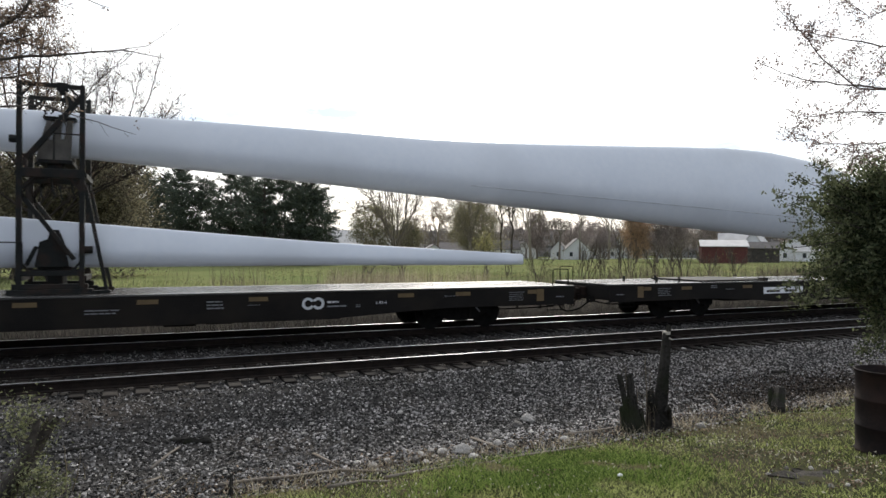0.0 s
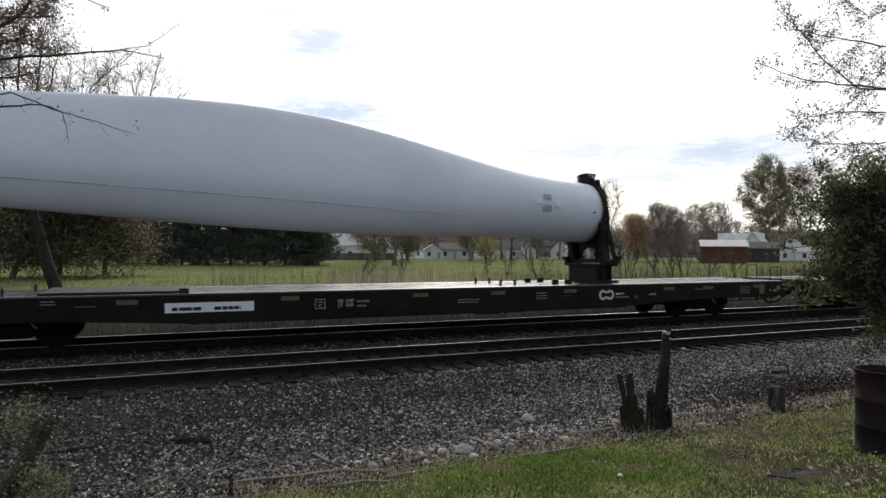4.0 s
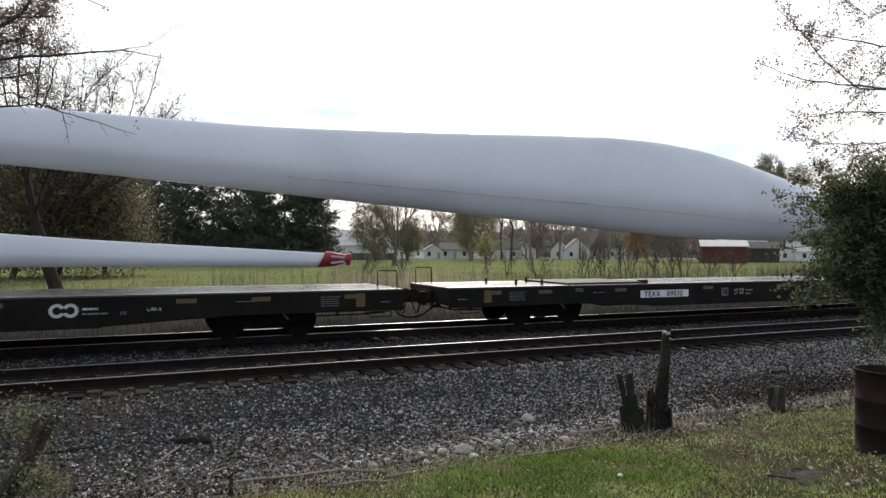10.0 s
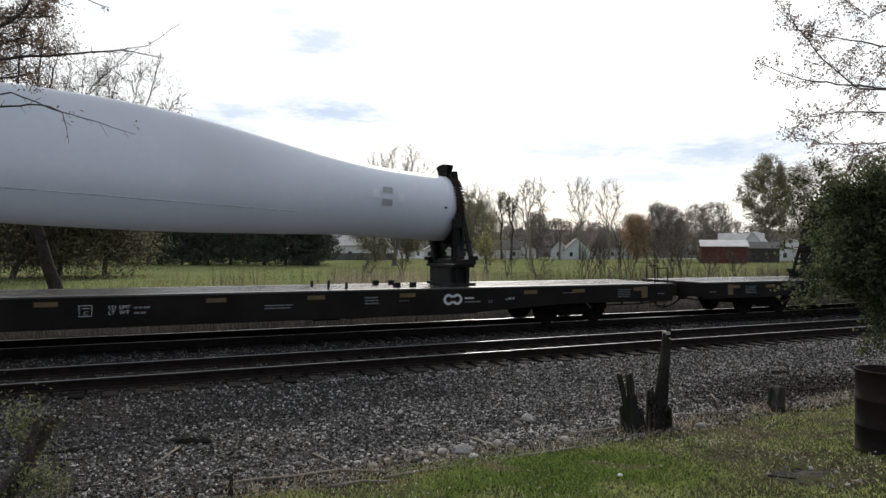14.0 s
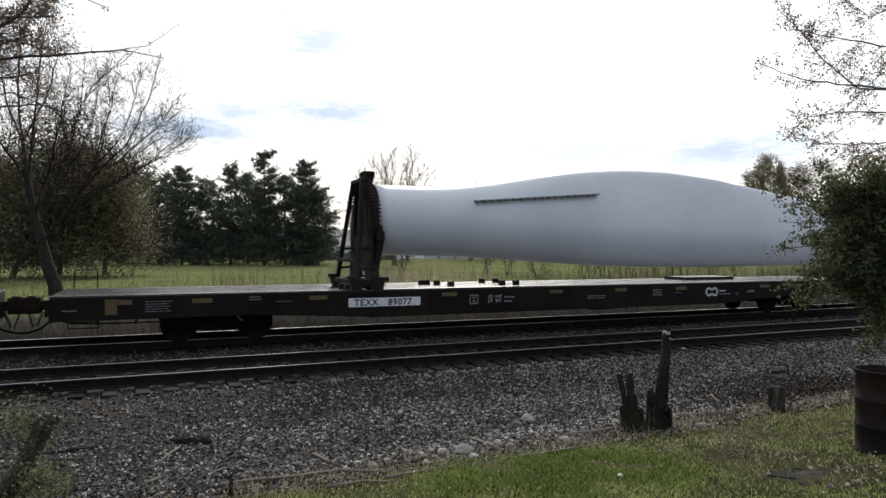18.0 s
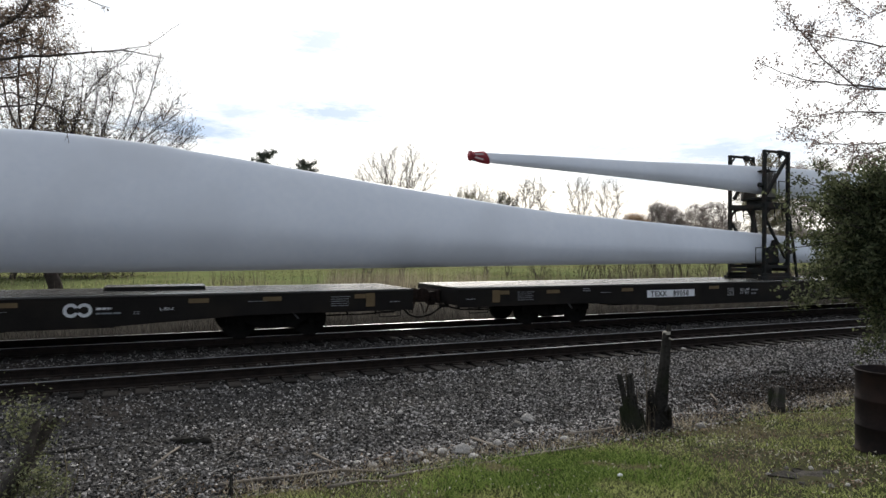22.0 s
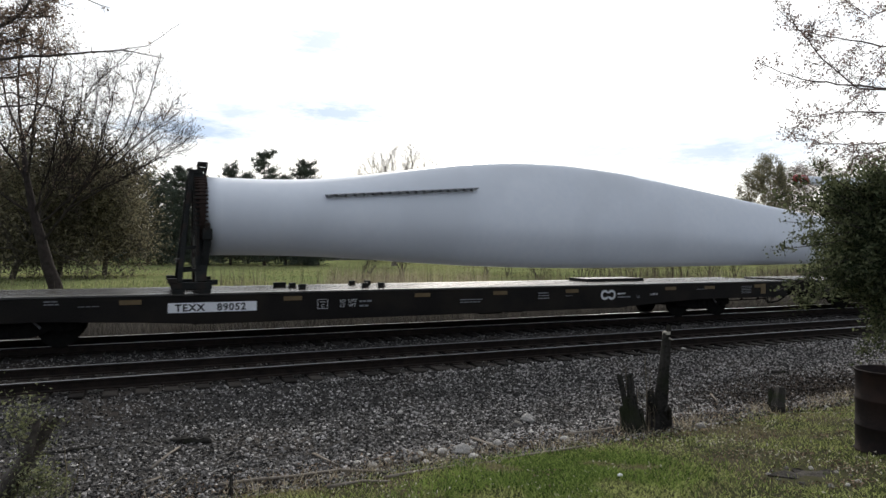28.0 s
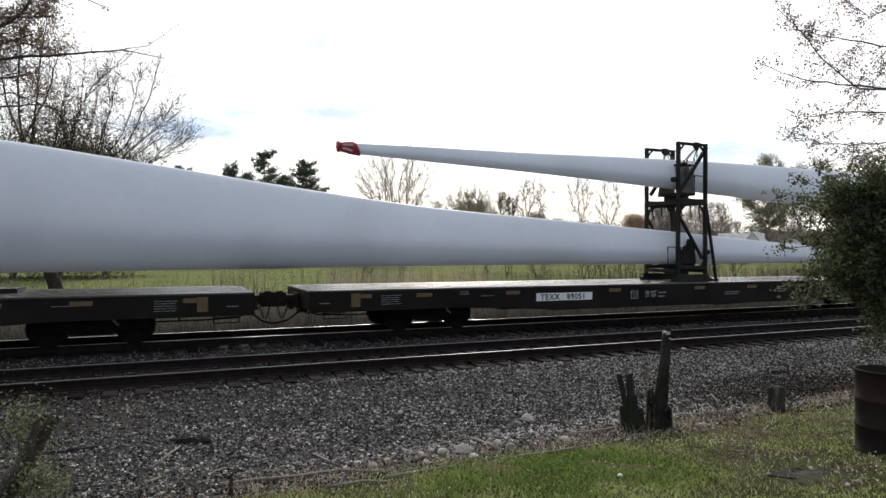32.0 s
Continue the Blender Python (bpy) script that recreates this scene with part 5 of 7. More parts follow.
def shaped_tree(label, at, height, base, wide, bark, leaf, seed, limbs=16, twigs=9, reach=0.24, per=3, size=0.15, cloud=0.4, keep=1.0, low=-0.4, thick=0.3, least=0.022, gather=0.75):
    """A tree grown to a rounded crown: each tip joins the wood where its way back to the root stays short, and wood thickens with what it bears.
    low: how far down the crown's outline is filled; gather: small for a tall single stem, large for limbs that part near the ground."""
    w = Limbs(seed)
    w.least = least
    g = random.Random(seed + 500)
    start = Vector((g.gauss(0, 0.012) * height, g.gauss(0, 0.012) * height, base))
    mid, half = (base + height) / 2, (height - base) / 2
    tips = []
    count = int(limbs * 2.6)
    for k in range(count):
        a, c = 2.4 * k + g.uniform(-0.5, 0.5), low + (0.99 - low) * (k + g.random()) / count
        q = g.random() ** 0.38 * (1 + 0.42 * noise.noise(Vector((1.5 * math.cos(a), 1.5 * math.sin(a) + seed, 1.9 * c))))
        edge = math.sqrt(max(0.03, 1 - c * c)) * (1.0 + 0.15 * c)
        tips.append(Vector((wide / 2 * edge * math.cos(a) * q, wide / 2 * edge * math.sin(a) * q, mid + half * c * (0.55 + 0.45 * q) * g.uniform(0.94, 1.04))))
    tips.sort(key=lambda p: (p - start).length)
    # nodes: place, parent, way to the root
    place, parent, way = [Vector((0, 0, -0.2)), Vector((start.x * 0.4, start.y * 0.4, base * 0.5)), start.copy()], [-1, 0, 1], [0.0, 0.0, 0.0]
    for tip in tips:
        pts = np.array([tuple(p) for p in place])
        off = np.array(tuple(tip)) - pts
        dist = np.linalg.norm(off, axis=1)
        cost = dist + gather * np.array(way) + np.where(off[:, 2] < 0.15 * dist, 0.9 * dist, 0.0)
        cost[:2] += 1000.0
        j = int(cost.argmin())
        last, begin, n = j, place[j].copy(), max(2, int(dist[j] / 0.9))
        side = Vector((tip.x - begin.x, tip.y - begin.y, 0))
        for i in range(1, n + 1):
            u = i / n
            p = begin.lerp(tip, u) + (Vector((0, 0, 0.10 * dist[j])) - side * 0.06) * math.sin(math.pi * u) + Vector((g.gauss(0, 0.05), g.gauss(0, 0.05), g.gauss(0, 0.05)))
            place.append(p)
            parent.append(last)
            way.append(way[last] + dist[j] / n)
            last = len(place) - 1
    load = [0.0] * len(place)
    kids = [0] * len(place)
    for i in range(len(place) - 1, 0, -1):
        load[i] += 1.0 if kids[i] == 0 else 0.02
        load[parent[i]] += load[i]
        kids[parent[i]] += 1
    most = max(load)
    girth = [max(least, thick * (q / most) ** 0.52) for q in load]
    girth[0] = thick * 1.35
    for i in range(1, len(place)):
        j = parent[i]
        w.wood.tube([place[j], place[i]], [min(girth[j], girth[i] * 1.35), girth[i]], 7 if i < 3 else 4, cap=False)
    fine = [i for i in range(3, len(place)) if load[i] < 3.5]
    each = twigs * 0.42 * count / len(fine)
    for i in fine:
        along = (place[i] - place[parent[i]]).normalized()
        for q in range(int(each + g.random()) + (1 if kids[i] == 0 else 0)):
            w.twig(place[i].lerp(place[parent[i]], g.random()), along, reach * height * 0.30 * g.uniform(0.5, 1.2), least * 0.9, 3, -0.15)
        w.ends.append((place[i], along))
    t = thing("village_tree", label, "tree", "village trees", pose(*at))
    part("trunk", w.wood, bark, t, smooth=True)
    if leaf:
        v, f = leaves(w.ends, per, size, cloud, seed, keep=keep)
        part("crown", leaf_mesh("crown", v, f, leaf), None, t)
    return t


# ---- village trees: trunk, limbs that fan out to a rounded crown, twigs and leaves
shaped_tree("bare pale many-stemmed tree standing on the field", (37.64, 105.82, -0.50), 21.3, 2.6, 17.5, M_GREYTWIG, M_LEAF_YL, 31, limbs=60, twigs=12, per=1, size=0.08, cloud=0.30, keep=0.30, low=-0.35, thick=0.40, least=0.013, gather=1.1)
shaped_tree("dense olive-brown tree behind the bare one", (46.48, 143.47, -0.50), 13.3, 1.4, 11.0, M_GREYTWIG, M_LEAF_OLH, 44, limbs=32, per=3, size=0.17, cloud=0.75, low=-0.95)
shaped_tree("low dense olive-brown tree behind the bare one", (54.11, 142.28, -0.50), 9.7, 1.1, 5.8, M_GREYTWIG, M_LEAF_OLH, 45, limbs=26, per=2, size=0.17, cloud=0.68, low=-0.9)
shaped_tree("slender tree with sparse pinkish leaves", (79.62, 183.47, -0.50), 18.0, 7.6, 7.0, M_WARMTWIG, M_LEAF_HZ, 56, limbs=17, per=1, size=0.14, cloud=0.60, keep=0.6)
shaped_tree("thin-leaved yellow-green tree with a forked trunk", (73.17, 148.05, -0.50), 20.1, 4.6, 14.9, M_GREYTWIG, M_LEAF_YL, 32, limbs=50, twigs=12, per=1, size=0.09, cloud=0.4, keep=0.6, low=-0.2, thick=0.36, least=0.017, gather=1.1)
shaped_tree("dense rounded olive tree near the village", (83.07, 166.63, -0.50), 17.1, 1.8, 14.7, M_GREYTWIG, M_LEAF_OLH, 52, limbs=44, per=3, size=0.19, cloud=0.90, low=-0.95)
shaped_tree("tall thin upright tree with few leaves", (92.71, 166.73, -0.50), 20.4, 6.5, 5.6, M_BARK, M_LEAF_YL, 33, limbs=20, per=1, size=0.12, cloud=0.45, keep=0.5, low=0.0)
shaped_tree("tall thin upright tree with few leaves", (91.27, 158.62, -0.50), 18.2, 5.5, 4.4, M_BARK, M_LEAF_OLH, 57, limbs=14, per=1, size=0.12, cloud=0.45, keep=0.4, low=0.0)
shaped_tree("bare pale tree with a rounded crown of fine twigs", (105.70, 171.91, -0.50), 25.8, 8.5, 13.5, M_PALETWIG, None, 34, limbs=40, twigs=11, thick=0.4, low=-0.6, least=0.018)
shaped_tree("dense dark purple-brown round tree by the farmhouse", (115.14, 183.04, -0.50), 15.5, 2.8, 7.2, M_GREYTWIG, M_LEAF_DKB, 53, limbs=26, per=2, size=0.19, cloud=0.75, low=-0.95)
shaped_tree("bare pale tree with a rounded crown of fine twigs", (119.53, 165.78, -0.50), 25.8, 9.5, 8.5, M_PALETWIG, None, 35, limbs=28, twigs=10, thick=0.3, low=-0.7, least=0.018)
shaped_tree("small bare spreading tree in a garden", (108.12, 159.90, -0.50), 12.4, 5.8, 9.3, M_GREYTWIG, None, 58, limbs=17, twigs=9, reach=0.26, low=0.2)
shaped_tree("dense dark tree behind the white houses", (133.99, 187.81, -0.50), 11.5, 2.2, 9.3, M_GREYTWIG, M_LEAF_DKB, 59, limbs=23, per=2, size=0.19, cloud=0.75, low=-0.95)
shaped_tree("bare pale tree with a rounded crown of fine twigs", (130.83, 166.24, -0.50), 25.7, 7.5, 11.5, M_PALETWIG, None, 36, limbs=32, twigs=10, thick=0.34, low=-0.6, least=0.018)
shaped_tree("dense dark tree behind the white houses", (147.80, 192.63, -0.50), 12.3, 2.2, 13.3, M_GREYTWIG, M_LEAF_DKB, 60, limbs=26, per=2, size=0.19, cloud=0.90, low=-0.95)
shaped_tree("weeping tree with orange-tan leaves", (108.35, 126.99, -0.50), 11.9, 1.4, 6.9, M_GREYTWIG, M_LEAF_OR, 37, limbs=38, per=3, size=0.14, cloud=0.60, low=-0.95)
shaped_tree("dense mauve-grey twiggy tree", (114.46, 126.46, -0.50), 15.2, 1.3, 7.0, M_GREYTWIG, M_LEAF_DKB, 38, limbs=38, per=2, size=0.14, cloud=0.60, low=-0.9)
shaped_tree("dense mauve-grey twiggy tree", (120.85, 128.00, -0.50), 14.4, 1.3, 6.6, M_GREYTWIG, M_LEAF_DKB, 54, limbs=35, per=2, size=0.14, cloud=0.60, low=-0.9)
shaped_tree("slim dark tree beside the road", (127.41, 131.66, -0.50), 12.1, 1.0, 3.2, M_GREYTWIG, M_LEAF_DKB, 61, limbs=17, per=2, size=0.14, cloud=0.45, low=-0.9)
shaped_tree("dense mauve-grey twiggy tree", (146.80, 144.94, -0.50), 16.9, 2.0, 7.9, M_GREYTWIG, M_LEAF_PU, 39, limbs=32, per=2, size=0.14, cloud=0.60, low=-0.9)
shaped_tree("dense mauve-grey twiggy tree", (153.27, 144.26, -0.50), 17.4, 2.0, 9.5, M_GREYTWIG, M_LEAF_DKB, 55, limbs=35, per=2, size=0.14, cloud=0.60, low=-0.9)
shaped_tree("tall olive-leaved tree behind the sheds", (163.55, 135.33, -0.50), 30.0, 4.5, 14.5, M_GREYTWIG, M_LEAF_OLH, 40, limbs=46, twigs=12, per=3, size=0.20, cloud=0.50, low=-0.8)
shaped_tree("tall olive-leaved tree behind the sheds", (175.73, 136.49, -0.50), 28.8, 2.3, 11.8, M_GREYTWIG, M_LEAF_PU, 43, limbs=41, twigs=12, per=2, size=0.17, cloud=0.50, low=-0.8)
shaped_tree("tall purple-brown tree behind the sheds", (190.69, 138.61, -0.50), 32.3, 10.3, 16.0, M_WARMTWIG, M_LEAF_PU, 41, limbs=35, twigs=12, per=2, size=0.13, cloud=0.75, low=-0.6)
shaped_tree("tall purple-brown tree behind the sheds", (203.66, 132.86, -0.50), 33.4, 10.3, 16.0, M_WARMTWIG, M_LEAF_PU, 42, limbs=32, twigs=11, per=2, size=0.13, cloud=0.75, low=-0.6)

# ---- a row of bare trees behind the village, three kinds repeated
row_kinds = [shaped_tree("bare grey tree in the row behind the village", (104.5, 227.1, -0.50), h, 3.0, w, M_GREYTWIG, lf, sd, limbs=24, twigs=10, per=1, size=0.17, cloud=0.7, keep=0.8, low=-0.8, least=0.03)
             for h, w, lf, sd in ((15.5, 9.5, M_LEAF_DKB, 81), (13.5, 10.0, None, 82), (16.5, 8.5, M_LEAF_PU, 83))]
for i, (x, y, turn) in enumerate(((88.6, 223.1, 0), (101.2, 237.6, 77), (95.1, 208.0, 154), (105.3, 215.5, 231), (122.6, 240.8, 308), (112.5, 207.8, 25), (127.2, 221.6, 102), (120.7, 199.4, 179), (129.9, 208.3, 256), (142.1, 212.3, 333), (155.2, 219.6, 50), (161.9, 221.4, 127), (168.9, 222.6, 204), (156.1, 192.1, 281), (172.9, 207.0, 358), (170.3, 195.0, 75), (184.5, 199.6, 152), (202.6, 210.4, 229), (196.4, 199.1, 306), (215.9, 206.4, 23), (209.5, 195.6, 100), (209.6, 187.8, 177))):
    if i < 3:
        row_kinds[i].matrix_basis = pose(x, y, -0.5, 0, 0, turn)
    else:
        copy_thing(row_kinds[i % 3], pose(x, y, -0.5, 0, 0, turn))

# big half-bare tree beyond the track: a leaning trunk, leafy to one side, fine bare twigs to the other
ft = Limbs(31)
ft.least = 0.008
ft.wood.tube([(-5.26, 43.90, -0.50), (-5.34, 43.94, 0.09), (-5.74, 44.11, 1.24), (-6.05, 44.25, 2.57), (-6.48, 44.43, 4.22), (-6.94, 45.18, 6.25), (-7.29, 45.88, 8.67)], [0.44, 0.38, 0.34, 0.30, 0.24, 0.18, 0.12], 9)
for pts, r in (([(-6.05, 44.25, 2.57), (-4.61, 43.06, 4.52), (-3.23, 41.90, 6.75), (-2.48, 41.01, 9.55), (-1.76, 40.69, 12.73)], 0.16), ([(-6.30, 44.35, 3.56), (-3.77, 43.23, 5.88), (-1.66, 42.29, 8.20), (-0.41, 41.73, 10.85), (0.19, 41.46, 13.17)], 0.15),
               ([(-4.61, 43.06, 4.52), (-1.91, 41.31, 6.11), (0.00, 40.46, 7.41), (1.32, 39.87, 8.77)], 0.11), ([(-6.48, 44.43, 4.22), (-5.11, 44.92, 6.99), (-4.25, 45.07, 10.49), (-4.00, 45.50, 13.72)], 0.14), ([(-6.48, 44.43, 4.22), (-5.44, 42.87, 7.06), (-4.80, 42.04, 10.17), (-4.37, 41.84, 12.40)], 0.13),
               ([(-3.23, 41.90, 6.75), (-1.79, 41.80, 8.77), (-1.07, 42.02, 11.18), (-0.78, 41.89, 12.83)], 0.08), ([(-2.56, 42.69, 6.88), (-0.77, 42.44, 8.62), (0.46, 42.44, 9.90), (1.07, 42.17, 11.42)], 0.08), ([(-3.77, 43.23, 5.88), (-2.95, 43.95, 8.35), (-2.53, 44.31, 10.84), (-2.73, 44.94, 13.03)], 0.08), ([(-4.61, 43.06, 4.52), (-2.75, 41.14, 5.74), (-0.71, 39.69, 6.64), (1.00, 38.92, 7.84), (1.85, 38.54, 8.53)], 0.08),
               ([(-5.70, 44.09, 5.21), (-3.97, 42.22, 7.71), (-3.06, 41.26, 10.18), (-2.84, 41.16, 12.40)], 0.09), ([(-3.23, 41.90, 6.75), (-1.32, 41.05, 7.40), (0.29, 40.33, 8.54), (0.87, 40.07, 9.83)], 0.07), ([(-5.11, 44.92, 6.99), (-4.39, 43.50, 9.51), (-3.30, 42.46, 11.70), (-1.22, 41.54, 13.51)], 0.08), ([(-6.48, 44.43, 4.22), (-5.29, 42.81, 5.78), (-4.44, 41.33, 7.87), (-4.68, 41.44, 9.75)], 0.08)):
    ft.limb(pts, r * 0.5, 0.012, 40, 2.2, 3, -0.12, 0.2, 12)
for pts, r in (([(-6.94, 45.18, 6.25), (-6.50, 44.43, 9.50), (-6.22, 44.30, 12.81), (-5.81, 44.11, 16.11)], 0.14), ([(-7.29, 45.88, 8.67), (-7.62, 46.02, 12.06), (-7.32, 45.88, 15.12), (-6.71, 45.60, 18.17)], 0.14), ([(-6.94, 45.18, 6.25), (-8.31, 45.24, 8.50), (-9.23, 45.64, 11.80), (-9.55, 45.77, 15.44)], 0.15),
               ([(-6.48, 44.43, 4.22), (-8.67, 44.31, 5.76), (-10.44, 45.09, 8.01), (-11.64, 45.61, 11.22)], 0.15), ([(-7.29, 45.88, 8.67), (-6.22, 46.49, 11.28), (-5.66, 46.79, 13.86), (-5.41, 47.22, 15.43)], 0.12), ([(-7.29, 45.88, 8.67), (-8.44, 47.48, 11.27), (-8.77, 47.62, 14.40), (-8.47, 47.48, 16.84)], 0.12)):
    ft.limb(pts, r * 0.6, 0.012, 20, 2.2, 4, -0.15, 0.2)
t = thing("field_tree", "large half-bare leaning tree with russet leaves and fine grey twigs", "tree")
part("trunk", ft.wood, M_FIELDBARK, t, smooth=True)
v, f = leaves(ft.ends, 4, 0.065, 0.25, 33, keep=0.75)
part("crown", leaf_mesh("crown", v, f, M_LEAF_BR), None, t)

# tree beside the camera whose boughs hang over the line
lt = Limbs(4)
lt.wood.tube([(-4.68, 11.38, -1.19), (-4.60, 11.45, 1.01), (-4.58, 11.65, 3.28), (-4.34, 11.76, 5.65), (-4.22, 11.92, 7.73)], [0.24, 0.20, 0.18, 0.15, 0.1], 9)
lt.limb([(-4.62, 11.67, 3.05), (-3.05, 11.19, 4.64), (-1.97, 10.71, 4.85), (-1.20, 10.48, 4.93), (-0.45, 10.25, 5.04), (0.10, 10.12, 4.96)], 0.034, 0.004, 16, 0.35, 1, 0.0, 0.45, 30)
lt.limb([(-0.45, 10.25, 5.04), (-0.12, 10.22, 5.13), (0.32, 10.02, 5.45)], 0.006, 0.003, 3, 0.2, 0, bare=30)
lt.limb([(-4.41, 11.79, 5.18), (-2.77, 10.85, 6.04), (-1.64, 10.23, 6.01), (-1.00, 9.84, 5.59), (-0.56, 9.65, 5.41)], 0.03, 0.003, 8, 0.3, 1, bare=30)
lt.limb([(-4.65, 11.69, 2.67), (-2.84, 10.44, 4.12), (-1.82, 9.88, 4.03), (-1.36, 9.68, 4.06), (-0.83, 9.44, 3.89), (-0.23, 9.29, 3.70)], 0.02, 0.003, 9, 0.28, 0, 0.5, 0.4, 30)
lt.limb([(-4.65, 11.69, 2.67), (-2.87, 10.57, 4.07), (-1.71, 9.94, 4.23), (-1.10, 9.67, 3.98), (-1.02, 9.64, 3.58)], 0.018, 0.003, 6, 0.2, 0, 0.6, 0.5, 30)
lt.limb([(-4.41, 11.79, 5.18), (-3.04, 11.41, 5.58), (-2.21, 11.26, 5.33), (-1.78, 11.18, 5.69), (-1.48, 11.04, 6.19)], 0.05, 0.012, 16, 0.6, 3, 0.0, 0.3)
lt.limb([(-4.41, 11.79, 4.87), (-3.11, 11.65, 4.83), (-2.33, 11.53, 5.14), (-1.67, 11.34, 5.43)], 0.05, 0.008, 16, 0.5, 3, 0.0, 0.3)
for pts in ([(-4.41, 11.79, 4.87), (-3.02, 11.83, 5.56), (-2.00, 11.60, 5.72), (-1.43, 11.45, 5.75)], [(-4.41, 11.79, 5.18), (-2.87, 11.77, 6.14), (-1.94, 11.68, 6.10), (-1.47, 11.47, 5.97)], [(-4.40, 11.79, 4.56), (-2.87, 11.77, 4.97), (-2.07, 11.63, 5.38), (-1.46, 11.47, 5.24)], [(-4.40, 11.79, 4.40), (-3.08, 12.08, 4.52), (-2.19, 11.90, 4.83), (-1.64, 11.66, 4.92)]):
    lt.limb(pts, 0.04, 0.006, 16, 0.55, 3, 0.0, 0.4)
t = thing("overhanging_tree", "tree beside the lawn with long bare boughs and sparse russet leaves", "tree")
part("trunk", lt.wood, M_BARK, t, smooth=True)
# a few curled leaves still hang from the lowest twigs
near_ends = [e for e in lt.ends] + [(Vector(p), 0) for p in ((-0.26, 9.30, 4.04), (-0.24, 9.29, 3.82), (-1.33, 9.67, 3.87), (-1.02, 9.53, 3.89))]
v, f = leaves(near_ends, 5, 0.024, 0.045, 8, keep=0.8)
part("crown", leaf_mesh("crown", v, f, M_LEAF_BR), None, t)

rtree = Limbs(6)
rtree.least = 0.0026
rtree.wood.tube([(9.72, 4.45, -1.28), (9.68, 4.46, 1.16), (9.69, 4.56, 3.61), (9.67, 4.68, 6.12)], [0.2, 0.17, 0.14, 0.09], 9)
for pts, r in (([(9.69, 4.56, 3.75), (8.68, 4.90, 4.18), (8.22, 5.10, 4.23), (7.79, 5.29, 4.27), (7.19, 5.45, 4.31), (6.68, 5.67, 4.51)], 0.035),
               ([(8.68, 4.90, 4.18), (7.91, 5.24, 4.24), (7.41, 5.35, 4.56), (7.22, 5.44, 4.86), (6.81, 5.51, 5.15)], 0.022),
               ([(9.74, 4.65, 5.41), (8.85, 4.93, 4.80), (8.27, 5.19, 4.79), (7.66, 5.35, 4.86), (7.18, 5.56, 4.96)], 0.03),
               ([(9.72, 4.55, 3.05), (8.96, 4.99, 3.94), (8.37, 5.25, 3.98), (7.85, 5.48, 3.98), (7.53, 5.63, 3.92), (7.35, 5.71, 3.75)], 0.026),
               ([(9.72, 4.55, 3.05), (8.96, 4.99, 3.70), (8.21, 5.22, 3.58), (7.54, 5.41, 3.54), (7.20, 5.55, 3.68)], 0.024),
               ([(9.73, 4.55, 2.84), (8.81, 4.84, 3.59), (8.24, 5.10, 3.50), (7.79, 5.29, 3.36)], 0.02),
               ([(9.74, 4.65, 5.41), (9.15, 4.91, 5.69), (8.56, 5.17, 5.33), (8.24, 5.31, 5.19), (7.91, 5.46, 5.44)], 0.03),
               ([(9.67, 4.68, 5.84), (9.55, 5.06, 5.08), (9.19, 5.33, 4.74), (8.78, 5.51, 4.59), (8.37, 5.69, 4.14)], 0.025)):
    rtree.limb(pts, r * 0.55, 0.003, 20, 0.40, 3, 0.1, 0.3)
t = thing("overhanging_tree", "tree with purplish bare boughs and few small leaves", "tree")
part("trunk", rtree.wood, M_TWIG, t, smooth=True)
v, f = leaves(rtree.ends, 3, 0.020, 0.035, 9, keep=0.6)
part("crown", leaf_mesh("crown", v, f, M_LEAF_PK), None, t)

M_LEAF_SPRAY = mat("olive_spray_leaves", (0.045, 0.056, 0.028), (0.18, 0.195, 0.105), 2, 0.85, island=0.6, transmit=0.42, spec=0.1)
# dense shrub under it
bush = Limbs(12)
brg = random.Random(77)
root = Vector((9.72, 5.21, 0.02))
heart = Vector((9.22, 5.27, 2.26))
for k in range(190):
    a, c = brg.uniform(0, 2 * math.pi), brg.uniform(-1, 1) if k < 135 else brg.uniform(0.0, 1)
    q = brg.uniform(0.45, 1.0) * (1 + 0.25 * noise.noise(Vector((a * 1.5, c * 2, 1.0))))
    if c < -0.35 and brg.random() < 0.85 or math.cos(a) < -0.5 and c < 0 and brg.random() < 0.6:
        continue
    tip = heart + Vector((1.28 * math.cos(a) * math.sqrt(1 - c * c), 1.0 * math.sin(a) * math.sqrt(1 - c * c), 1.30 * c)) * q
    mid = root.lerp(tip, 0.45) + Vector((0, 0, 0.35))
    bush.limb([root + Vector((brg.gauss(0, 0.1), brg.gauss(0, 0.1), 0)), mid, tip], 0.02, 0.004, 9, 0.40, 2, 0.2, 0.45)
for centre, size, count in ((Vector((8.48, 5.48, 2.72)), Vector((0.72, 0.6, 0.76)), 75), (Vector((8.42, 5.52, 1.98)), Vector((0.70, 0.6, 0.36)), 34)):
    for k in range(count):
        a, c = brg.uniform(0, 2 * math.pi), brg.uniform(-1, 1)
        tip = centre + Vector((size.x * math.cos(a) * math.sqrt(1 - c * c), size.y * math.sin(a) * math.sqrt(1 - c * c), size.z * c)) * brg.uniform(0.4, 1.1)
        bush.limb([heart, heart.lerp(tip, 0.5) + Vector((0, 0, 0.1)), tip], 0.014, 0.004, 7, 0.32, 2, 0.2, 0.5)
sprays = Limbs(14)
